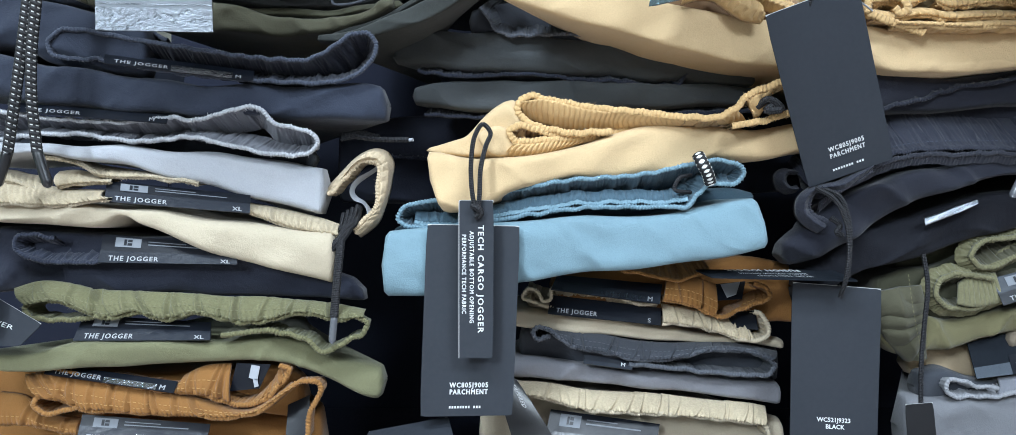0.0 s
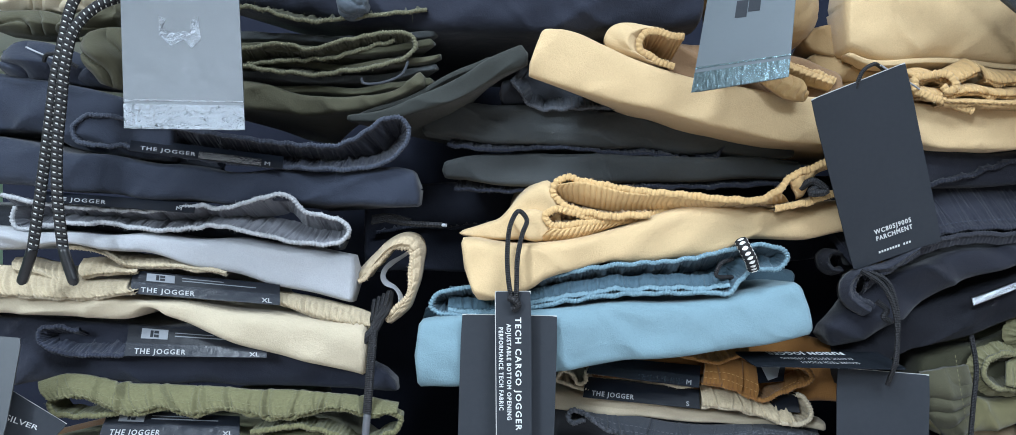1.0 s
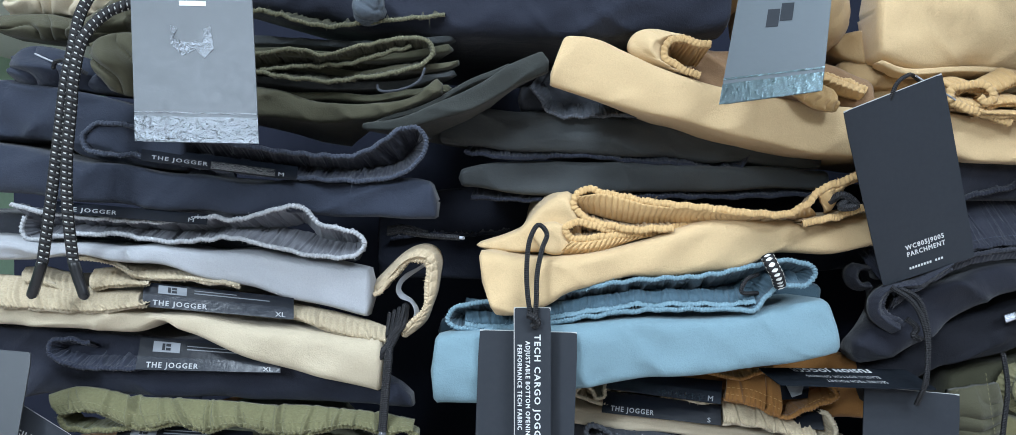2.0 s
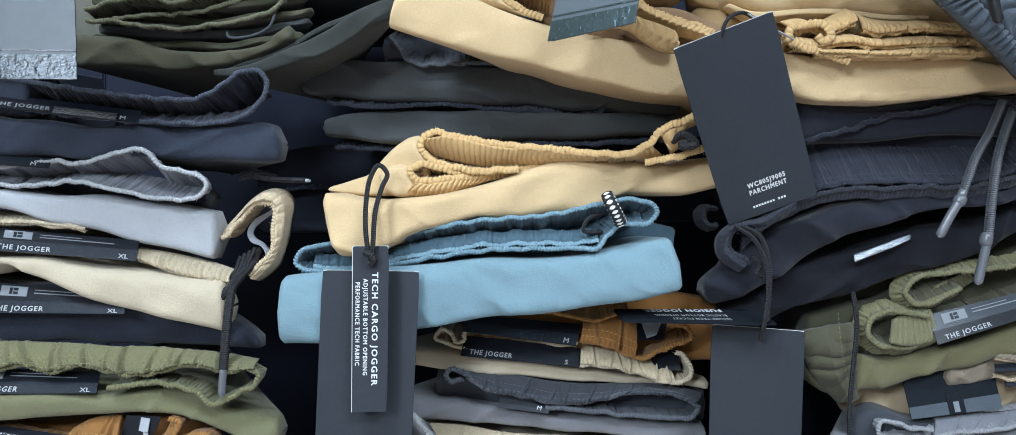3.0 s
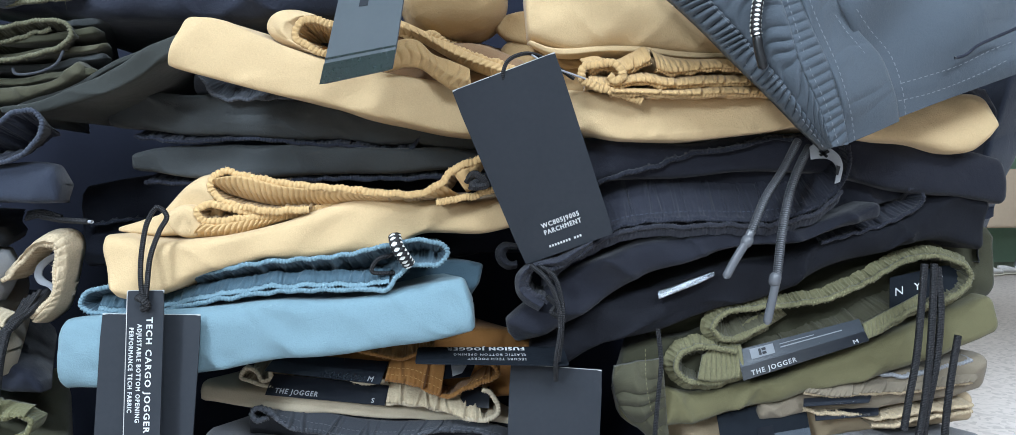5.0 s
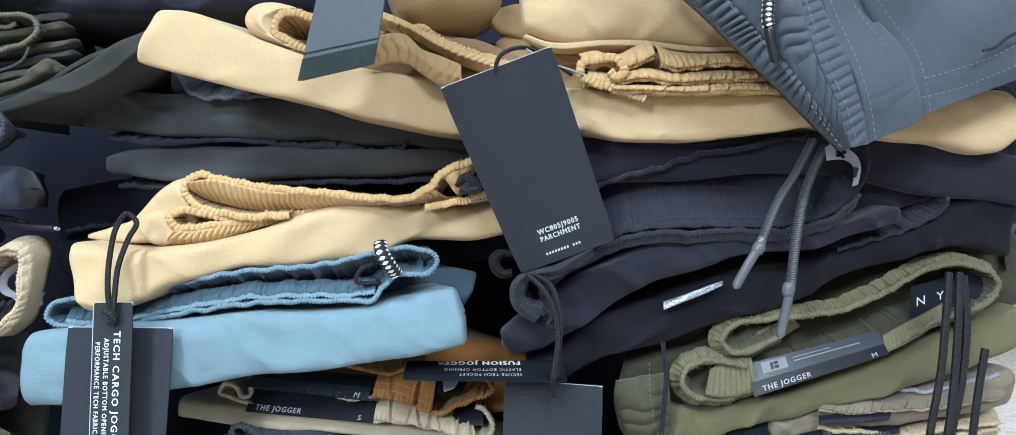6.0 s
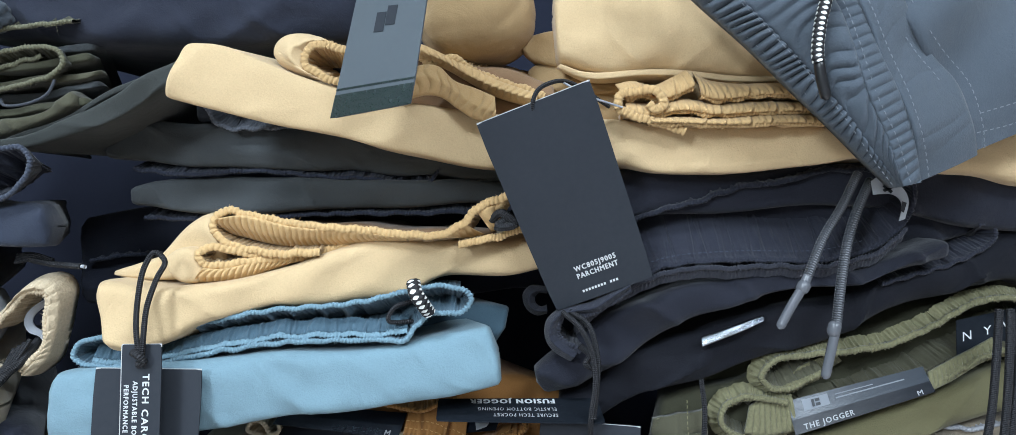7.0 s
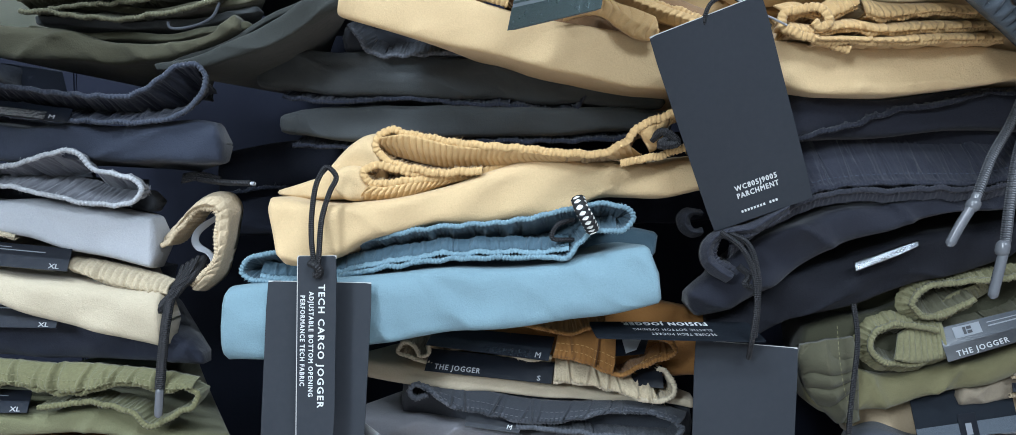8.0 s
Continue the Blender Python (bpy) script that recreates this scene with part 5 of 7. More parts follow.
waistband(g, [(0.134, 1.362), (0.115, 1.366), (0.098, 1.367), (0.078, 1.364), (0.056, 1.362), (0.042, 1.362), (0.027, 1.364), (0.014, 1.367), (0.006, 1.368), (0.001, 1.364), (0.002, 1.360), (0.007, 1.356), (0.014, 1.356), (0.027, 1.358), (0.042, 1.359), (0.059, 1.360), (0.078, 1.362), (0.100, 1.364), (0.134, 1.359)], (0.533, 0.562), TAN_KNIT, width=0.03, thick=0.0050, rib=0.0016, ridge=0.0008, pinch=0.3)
draped(g, [[(0.0050, 0.5335, 1.3550), (0.0130, 0.5372, 1.3540), (0.0270, 0.5409, 1.3560), (0.0420, 0.5446, 1.3580), (0.0590, 0.5483, 1.3590), (0.0790, 0.5520, 1.3620)], [(-0.0000, 0.5345, 1.3500), (0.0120, 0.5382, 1.3490), (0.0260, 0.5419, 1.3510), (0.0410, 0.5456, 1.3540), (0.0590, 0.5493, 1.3570), (0.0800, 0.5530, 1.3610)], [(-0.0040, 0.5400, 1.3450), (0.0100, 0.5432, 1.3450), (0.0250, 0.5464, 1.3460), (0.0400, 0.5496, 1.3510), (0.0600, 0.5528, 1.3570), (0.0800, 0.5560, 1.3610)]], TAN_KNIT, "gathered_face", ribs=0.0018, pitch=0.0040, nrow=500, ncol=14, lump=0.0010, back=0.004, uneven=0.9, slant=0.004)
waistband(g, [(0.166, 1.368), (0.177, 1.370), (0.191, 1.372), (0.201, 1.376), (0.211, 1.378), (0.222, 1.380)], (0.537, 0.545), TAN_KNIT, width=0.03, thick=0.0048, rib=0.0016, ridge=0.0008, pinch=0)
draped(g, [[(0.1770, 0.5420, 1.3900), (0.1840, 0.5420, 1.3920), (0.1920, 0.5420, 1.3940), (0.2010, 0.5420, 1.3990), (0.2210, 0.5420, 1.4040)], [(0.1870, 0.5520, 1.3750), (0.1910, 0.5520, 1.3770), (0.1950, 0.5520, 1.3840), (0.1990, 0.5520, 1.3920), (0.2120, 0.5520, 1.3980)]], TAN_KNIT, "gathered_face", ribs=0.0030, pitch=0.0085, nrow=300, ncol=14, lump=0.0020, back=0.004, uneven=0.9, slant=0.004)
folded(g, [(0.023, 1.381), (0.084, 1.380), (0.160, 1.375), (0.190, 1.378)], [(0.021, 1.360), (0.079, 1.360), (0.152, 1.362), (0.190, 1.366)], 0.585, BROWN, wr=0.003)
tube("drawcord", [(0.1872, 0.5450, 1.3833), (0.1937, 0.5380, 1.3876), (0.2021, 0.5360, 1.3805), (0.1906, 0.5360, 1.3791), (0.2006, 0.5400, 1.3853)], 0.0028, CORD, g)
g = thing("folded_joggers", "folded dusty blue joggers with a blue elastic waistband", "joggers", (0.06, 0.6, 1.28), G2)
folded(g, [(-0.091, 1.288), (-0.064, 1.292), (0.009, 1.298), (0.055, 1.301), (0.120, 1.302), (0.148, 1.309), (0.171, 1.314), (0.187, 1.315)], [(-0.092, 1.241), (-0.055, 1.243), (0.004, 1.252), (0.055, 1.259), (0.110, 1.263), (0.166, 1.272), (0.195, 1.278)], (0.521, 0.535), BLUE, bulge=0.014, end=0.004, wr=0.0013)
# inside of the opening, its shade painted by the darker blue
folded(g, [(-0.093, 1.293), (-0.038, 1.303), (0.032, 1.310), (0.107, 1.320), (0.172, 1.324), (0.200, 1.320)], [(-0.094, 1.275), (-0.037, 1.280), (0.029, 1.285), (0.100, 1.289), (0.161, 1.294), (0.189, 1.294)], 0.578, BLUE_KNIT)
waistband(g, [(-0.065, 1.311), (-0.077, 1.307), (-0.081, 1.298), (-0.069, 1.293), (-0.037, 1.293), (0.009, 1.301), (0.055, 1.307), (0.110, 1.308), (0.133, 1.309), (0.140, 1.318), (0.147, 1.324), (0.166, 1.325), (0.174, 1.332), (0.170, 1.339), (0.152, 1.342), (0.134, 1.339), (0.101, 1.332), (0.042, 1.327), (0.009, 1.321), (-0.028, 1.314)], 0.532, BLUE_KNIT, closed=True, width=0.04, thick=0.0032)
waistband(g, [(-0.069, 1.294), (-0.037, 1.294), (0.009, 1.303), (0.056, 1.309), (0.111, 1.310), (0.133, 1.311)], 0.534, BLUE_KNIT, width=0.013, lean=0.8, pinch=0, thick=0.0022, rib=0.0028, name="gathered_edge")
tube("drawcord", [(0.1384, 0.5280, 1.3452), (0.1402, 0.5240, 1.3394), (0.1441, 0.5250, 1.3325), (0.1476, 0.5300, 1.3259)], 0.0046, CHECK, g)
tube("cord_loop", [(0.1360, 0.5400, 1.3318), (0.1253, 0.5320, 1.3286), (0.1218, 0.5310, 1.3208), (0.1359, 0.5400, 1.3187)], 0.0015, CORD, g)

g = thing("folded_joggers", "folded caramel joggers with a size M label", "joggers", (0.15, 0.65, 1.24), G2)
folded(g, [(0.035, 1.252), (0.094, 1.258), (0.159, 1.263), (0.201, 1.267), (0.242, 1.258)], [(0.035, 1.234), (0.094, 1.228), (0.159, 1.217), (0.201, 1.212), (0.244, 1.212)], 0.60, RUST)
waistband(g, [(0.090, 1.258), (0.111, 1.254), (0.137, 1.250), (0.149, 1.254), (0.160, 1.259)], 0.575, RUST_KNIT, lean=0.2)
gather_band(g, [(0.1280, 0.5860, 1.2540), (0.1440, 0.5860, 1.2540), (0.1580, 0.5860, 1.2500), (0.1680, 0.5860, 1.2460)], [(0.1230, 0.5740, 1.2350), (0.1410, 0.5740, 1.2320), (0.1540, 0.5740, 1.2270), (0.1650, 0.5740, 1.2220)], RUST, 0.01, 0.002, STITCH_RUST, (0.55, 0.8))
waistband(g, [(0.123, 1.235), (0.141, 1.232), (0.154, 1.227), (0.170, 1.221), (0.183, 1.227), (0.195, 1.231), (0.208, 1.237), (0.206, 1.243), (0.195, 1.248)], 0.574, RUST_KNIT, width=0.02, thick=0.0036, rib=0.0012, pinch=0.1, name="sewn_edge")
gather_band(g, [(0.1810, 0.5900, 1.2240), (0.1890, 0.5900, 1.2340), (0.2010, 0.5900, 1.2410), (0.2100, 0.5900, 1.2430)], [(0.1720, 0.5770, 1.2210), (0.1830, 0.5770, 1.2270), (0.1960, 0.5770, 1.2310), (0.2090, 0.5770, 1.2380)], RUST, 0.008, 0.0016, STITCH_RUST, (0.6,))
woven_label(g, [(0.0337, 0.5720, 1.2428), (0.1195, 0.5720, 1.2315), (0.1243, 0.5850, 1.2457), (0.0397, 0.5850, 1.2535)], "M", "", patch=False, band=0.5, shine=True)
sheet("care_label", [(0.1631, 0.5780, 1.2334), (0.1870, 0.5800, 1.2347), (0.1929, 0.5900, 1.2478), (0.1655, 0.5900, 1.2452)], SATIN, g)
sheet("printed_mark", [(0.1739, 0.5760, 1.2362), (0.1811, 0.5760, 1.2388), (0.1874, 0.5860, 1.2477), (0.1717, 0.5860, 1.2456)], WHITE_TAPE, g)

g = thing("folded_joggers", "folded beige joggers with a size S label", "joggers", (0.15, 0.65, 1.22), G2)
folded(g, [(-0.023, 1.230), (0.040, 1.223), (0.087, 1.218), (0.140, 1.209), (0.182, 1.203), (0.226, 1.201)], [(-0.023, 1.215), (0.061, 1.205), (0.113, 1.200), (0.166, 1.198), (0.226, 1.193)], 0.588, CREAM)
waistband(g, [(0.045, 1.225), (0.024, 1.231), (0.012, 1.236), (0.016, 1.243), (0.024, 1.240), (0.028, 1.233), (0.034, 1.235), (0.035, 1.242), (0.050, 1.243), (0.081, 1.240), (0.104, 1.231), (0.122, 1.232)], 0.58, CREAM_KNIT, width=0.03)
gather_band(g, [(0.1250, 0.5900, 1.2300), (0.1450, 0.5900, 1.2270), (0.1670, 0.5900, 1.2220), (0.1930, 0.5900, 1.2140)], [(0.1230, 0.5770, 1.2170), (0.1420, 0.5770, 1.2150), (0.1680, 0.5770, 1.2090), (0.1830, 0.5770, 1.2040), (0.1960, 0.5770, 1.2030)], CREAM_KNIT, 0.007, 0.002, None, (0.70,))
waistband(g, [(0.123, 1.216), (0.142, 1.215), (0.168, 1.209), (0.183, 1.204), (0.198, 1.202), (0.207, 1.206), (0.208, 1.213), (0.203, 1.221), (0.196, 1.226)], 0.577, CREAM_KNIT, width=0.02, thick=0.0036, rib=0.0012, pinch=0.1, name="sewn_edge")
woven_label(g, [(0.0315, 0.5780, 1.2231), (0.1218, 0.5780, 1.2138), (0.1239, 0.5880, 1.2265), (0.0347, 0.5880, 1.2370)], "S", patch=False, band=0.7)
sheet("care_label", [(0.1776, 0.5830, 1.2120), (0.2010, 0.5830, 1.2094), (0.2014, 0.5920, 1.2239), (0.1803, 0.5920, 1.2228)], SATIN, g)

g = thing("folded_joggers", "folded charcoal joggers with a dark grey waistband, size M", "joggers", (0.15, 0.65, 1.19), G2)
folded(g, [(-0.023, 1.190), (0.061, 1.181), (0.114, 1.175), (0.167, 1.170), (0.224, 1.165)], [(-0.023, 1.171), (0.061, 1.165), (0.114, 1.160), (0.167, 1.154), (0.224, 1.146)], 0.59, DULL_GREY, bulge=0.02)
gather_band(g, [(0.0280, 0.5900, 1.2100), (0.0450, 0.5900, 1.2090), (0.0720, 0.5900, 1.2060), (0.1030, 0.5900, 1.2000), (0.1350, 0.5900, 1.1980), (0.1670, 0.5900, 1.1990), (0.1930, 0.5900, 1.1970), (0.2190, 0.5900, 1.1910)], [(0.0300, 0.5780, 1.2100), (0.0440, 0.5780, 1.2030), (0.0550, 0.5780, 1.1960), (0.0750, 0.5780, 1.1930), (0.0960, 0.5780, 1.1880), (0.1220, 0.5780, 1.1870), (0.1420, 0.5780, 1.1900), (0.1630, 0.5780, 1.1940), (0.1890, 0.5780, 1.1930), (0.2110, 0.5780, 1.1860)], CHARCOAL, 0.01, 0.002, DARK_THREAD, (0.5, 0.8))
waistband(g, [(0.034, 1.205), (0.024, 1.203), (0.020, 1.207), (0.024, 1.212), (0.031, 1.211), (0.044, 1.202), (0.055, 1.196), (0.075, 1.193), (0.096, 1.188), (0.122, 1.186), (0.142, 1.190), (0.163, 1.194), (0.189, 1.193), (0.204, 1.189), (0.214, 1.182), (0.210, 1.175), (0.199, 1.174), (0.163, 1.176), (0.137, 1.179), (0.096, 1.183)], 0.578, CHAR_KNIT, width=0.02, thick=0.0036, rib=0.0012, pinch=0.1, name="sewn_edge")
folded(g, [(0.009, 1.209), (0.062, 1.204), (0.143, 1.199), (0.226, 1.193)], [(0.009, 1.180), (0.062, 1.177), (0.143, 1.172), (0.226, 1.164)], 0.60, CHARCOAL)
woven_label(g, [(0.0598, 0.5770, 1.1835), (0.0984, 0.5770, 1.1784), (0.1008, 0.5820, 1.1846), (0.0613, 0.5820, 1.1898)], "", "", patch=False)
lettering([(0.0598, 0.5770, 1.1835), (0.0984, 0.5770, 1.1784), (0.1008, 0.5820, 1.1846), (0.0613, 0.5820, 1.1898)], "M", 0.75, 0.2, 0.0035, INK, g)

g = thing("folded_joggers", "folded cream joggers with a wide gathered cream waistband", "joggers", (0.15, 0.65, 1.16), G2)
folded(g, [(-0.024, 1.159), (0.035, 1.156), (0.116, 1.145), (0.169, 1.140), (0.231, 1.132)], [(-0.024, 1.084), (0.035, 1.081), (0.116, 1.073), (0.169, 1.067), (0.231, 1.062)], 0.60, CREAM)
gather_band(g, [(0.0060, 0.5920, 1.1670), (0.0350, 0.5920, 1.1650), (0.0610, 0.5920, 1.1600), (0.0880, 0.5920, 1.1580), (0.1140, 0.5920, 1.1570), (0.1410, 0.5920, 1.1540), (0.1670, 0.5920, 1.1510), (0.1940, 0.5920, 1.1490), (0.2100, 0.5920, 1.1460)], [(0.0060, 0.5760, 1.1610), (0.0340, 0.5760, 1.1560), (0.0550, 0.5760, 1.1490), (0.0750, 0.5760, 1.1470), (0.1110, 0.5760, 1.1450), (0.1370, 0.5760, 1.1430), (0.1630, 0.5760, 1.1410), (0.1880, 0.5760, 1.1380), (0.2040, 0.5760, 1.1350)], CREAM_KNIT, 0.009, 0.002, None, (0.70,))
waistband(g, [(0.006, 1.161), (0.034, 1.155), (0.055, 1.149), (0.075, 1.146), (0.111, 1.144), (0.137, 1.143), (0.163, 1.140), (0.188, 1.137), (0.204, 1.135), (0.208, 1.126)], 0.576, CREAM_KNIT, width=0.02, thick=0.0036, rib=0.0012, pinch=0.1, name="sewn_edge")
woven_label(g, [(0.0277, 0.5750, 1.1182), (0.1161, 0.5750, 1.1105), (0.1233, 0.5900, 1.1319), (0.0348, 0.5900, 1.1440)], "S", band=0.42)

# ---- east stack ----
g = thing("folded_joggers", "folded black joggers lying under the tan pair", "joggers", (0.42, 0.7, 1.36), G3)
folded(g, [(0.241, 1.415), (0.290, 1.417), (0.339, 1.412), (0.438, 1.419), (0.517, 1.413), (0.596, 1.398)], [(0.241, 1.376), (0.290, 1.383), (0.339, 1.385), (0.438, 1.389), (0.517, 1.374), (0.597, 1.363)], 0.575, WASHED)
waistband(g, [(0.281, 1.379), (0.303, 1.387), (0.328, 1.393), (0.352, 1.401), (0.386, 1.406), (0.411, 1.412), (0.445, 1.413)], 0.57, WASHED, width=0.04, lean=0.4)
g = thing("folded_joggers", "folded black joggers with a stitched elastic waistband and grey drawcords", "joggers", (0.42, 0.7, 1.32), G3)
folded(g, [(0.242, 1.362), (0.293, 1.376), (0.369, 1.391), (0.470, 1.400), (0.547, 1.390)], [(0.242, 1.321), (0.293, 1.336), (0.369, 1.340), (0.471, 1.355), (0.547, 1.374)], 0.59, WASHED)
waistband(g, [(0.241, 1.315), (0.256, 1.328), (0.273, 1.337), (0.302, 1.349), (0.350, 1.353), (0.408, 1.353), (0.442, 1.361), (0.462, 1.376), (0.469, 1.392), (0.468, 1.407)], 0.562, WASHED_KNIT, width=0.04, lean=0.5, thick=0.0034)
waistband(g, [(0.242, 1.312), (0.257, 1.326), (0.273, 1.335), (0.302, 1.347), (0.349, 1.351), (0.407, 1.351), (0.442, 1.359), (0.462, 1.374)], 0.560, BLACK_RIB, width=0.010, lean=-0.9, pinch=0, thick=0.0030, rib=0.0006, ridge=0.0010, name="ribbed_edge")
stitches(g, [(0.245, 1.316), (0.260, 1.329), (0.275, 1.338), (0.303, 1.350), (0.348, 1.354), (0.405, 1.354), (0.438, 1.361)], 0.558, BLACK_RIB)
stitches(g, [(0.258, 1.335), (0.277, 1.346), (0.303, 1.356), (0.349, 1.360), (0.406, 1.360), (0.435, 1.366)], 0.564, NAVY_KNIT)
folded(g, [(0.212, 1.278), (0.239, 1.300), (0.269, 1.319), (0.313, 1.336), (0.362, 1.343), (0.435, 1.350), (0.493, 1.366)], [(0.220, 1.261), (0.239, 1.266), (0.269, 1.281), (0.313, 1.309), (0.362, 1.325), (0.435, 1.339), (0.494, 1.353)], 0.568, WASHED, bulge=0.02, wr=0.0032)
waistband(g, [(0.278, 1.336), (0.267, 1.329), (0.257, 1.323), (0.248, 1.320), (0.240, 1.321), (0.233, 1.319), (0.230, 1.313), (0.230, 1.305), (0.234, 1.301), (0.240, 1.299), (0.245, 1.295)], 0.552, BLACK_RIB, width=0.028, thick=0.0040, rib=0.0012, pinch=0.15)
draped(g, [[(0.2790, 0.5560, 1.3420), (0.2640, 0.5560, 1.3350), (0.2520, 0.5560, 1.3280), (0.2400, 0.5560, 1.3260), (0.2290, 0.5560, 1.3220), (0.2220, 0.5560, 1.3140), (0.2220, 0.5560, 1.3020), (0.2280, 0.5560, 1.2940), (0.2380, 0.5560, 1.2880)], [(0.2770, 0.5490, 1.3390), (0.2650, 0.5490, 1.3320), (0.2530, 0.5490, 1.3250), (0.2400, 0.5490, 1.3230), (0.2300, 0.5490, 1.3200), (0.2250, 0.5490, 1.3130), (0.2250, 0.5490, 1.3040), (0.2320, 0.5490, 1.2970), (0.2400, 0.5490, 1.2920)], [(0.2780, 0.5530, 1.3370), (0.2670, 0.5530, 1.3290), (0.2560, 0.5530, 1.3220), (0.2410, 0.5530, 1.3210), (0.2330, 0.5530, 1.3180), (0.2290, 0.5530, 1.3120), (0.2300, 0.5530, 1.3050), (0.2350, 0.5530, 1.3000), (0.2430, 0.5530, 1.2950)]], WASHED_KNIT, "rolled_band", ribs=0.0008, pitch=0.005, nrow=220, ncol=16, lump=0.0016, back=0.006, uneven=1.0)
draped(g, [[(0.2230, 0.5620, 1.3370), (0.2130, 0.5620, 1.3380), (0.2070, 0.5620, 1.3320), (0.2090, 0.5620, 1.3230), (0.2160, 0.5620, 1.3180), (0.2230, 0.5620, 1.3190)], [(0.2230, 0.5540, 1.3350), (0.2140, 0.5540, 1.3350), (0.2110, 0.5540, 1.3310), (0.2120, 0.5540, 1.3250), (0.2170, 0.5540, 1.3220), (0.2230, 0.5540, 1.3220)], [(0.2230, 0.5580, 1.3330), (0.2170, 0.5580, 1.3330), (0.2150, 0.5580, 1.3300), (0.2160, 0.5580, 1.3260), (0.2190, 0.5580, 1.3240), (0.2230, 0.5580, 1.3250)]], SHADED_BLACK, "rolled_band", ribs=0.0008, pitch=0.006, nrow=160, ncol=16, lump=0.0018, back=0.006, uneven=1.0)
tube("thread_knot", [(0.2440, 0.549, 1.300), (0.2500, 0.546, 1.294), (0.2470, 0.545, 1.289), (0.2520, 0.546, 1.286)], 0.0022, CORD, g)
tube("drawcord", [(0.4274, 0.5550, 1.4107), (0.4121, 0.5450, 1.3886), (0.3971, 0.5370, 1.3696), (0.3883, 0.5320, 1.3535), (0.3830, 0.5300, 1.3421)], 0.0030, GREY_CORD, g)
tube("drawcord", [(0.4355, 0.5550, 1.4060), (0.4229, 0.5450, 1.3885), (0.4146, 0.5400, 1.3697), (0.4084, 0.5360, 1.3443), (0.4044, 0.5340, 1.3168)], 0.0032, GREY_CORD, g)
tube("aglet", [(0.3856, 0.5310, 1.3480), (0.3812, 0.5290, 1.3399), (0.3728, 0.5270, 1.3273), (0.3648, 0.5250, 1.3143)], 0.0031, CLEAR, g, taper=True)
tube("aglet", [(0.4062, 0.5350, 1.3305), (0.4044, 0.5340, 1.3168), (0.4018, 0.5340, 1.3031), (0.3968, 0.5340, 1.2806)], 0.0031, CLEAR, g, taper=True)
tube("knot", [(0.3843, 0.5300, 1.3435), (0.3812, 0.5290, 1.3394), (0.3790, 0.5290, 1.3353)], 0.0043, CLEAR, g, taper=True)
tube("knot", [(0.4040, 0.5340, 1.3177), (0.4026, 0.5340, 1.3122), (0.4017, 0.5340, 1.3067)], 0.0043, CLEAR, g, taper=True)
draped(g, [[(0.4331, 0.5490, 1.4052), (0.4367, 0.5450, 1.4083), (0.4446, 0.5440, 1.4049), (0.4527, 0.5450, 1.3994), (0.4571, 0.5480, 1.3918), (0.4570, 0.5520, 1.3805)], [(0.4336, 0.5470, 1.3965), (0.4386, 0.5430, 1.3970), (0.4442, 0.5430, 1.3965), (0.4494, 0.5440, 1.3933), (0.4524, 0.5470, 1.3880), (0.4532, 0.5520, 1.3791)]], WHITE_TAPE, "size_tape", lump=0.0006, back=0.001)
sheet("printed_mark", [(0.4364, 0.5415, 1.4019), (0.4416, 0.5415, 1.3972), (0.4430, 0.5415, 1.3986), (0.4383, 0.5415, 1.4032)], SATIN, g)
sheet("printed_mark", [(0.4364, 0.5415, 1.3996), (0.4379, 0.5415, 1.3982), (0.4443, 0.5415, 1.4013), (0.4425, 0.5415, 1.4032)], SATIN, g)
sheet("printed_mark", [(0.4500, 0.5450, 1.3860), (0.4519, 0.5450, 1.3850), (0.4524, 0.5425, 1.3913), (0.4496, 0.5425, 1.3922)], SATIN, g)
g = thing("folded_joggers", "folded black joggers with a crinkled silver label", "joggers", (0.42, 0.7, 1.29), G3)
# body under the overhang, shade put into its black
folded(g, [(0.231, 1.261), (0.266, 1.276), (0.317, 1.301), (0.393, 1.320), (0.468, 1.340), (0.533, 1.367), (0.588, 1.371)], [(0.231, 1.230), (0.266, 1.245), (0.317, 1.265), (0.393, 1.285), (0.468, 1.314), (0.534, 1.334), (0.589, 1.327)], 0.585, SHADED_BLACK, bulge=0.018, wr=0.0032)
draped(g, [[(0.3296, 0.5760, 1.2995), (0.3441, 0.5750, 1.3049), (0.3593, 0.5760, 1.3102), (0.3731, 0.5770, 1.3145)], [(0.3297, 0.5730, 1.2933), (0.3442, 0.5720, 1.2992), (0.3594, 0.5730, 1.3049), (0.3716, 0.5740, 1.3106)]], SILVER_FOIL, "foil_label", ribs=0.0016, pitch=0.0023, nrow=160, ncol=12, lump=0.0006, back=0.0008, uneven=3.0, label="crinkled silver foil label")
waistband(g, [(0.455, 1.335), (0.489, 1.344), (0.519, 1.355), (0.534, 1.366), (0.531, 1.376), (0.521, 1.375)], 0.578, WASHED_KNIT, width=0.03)

g = thing("folded_joggers", "folded olive joggers with a ribbed waistband and dark drawcords, size M", "joggers", (0.47, 0.7, 1.25), G3)
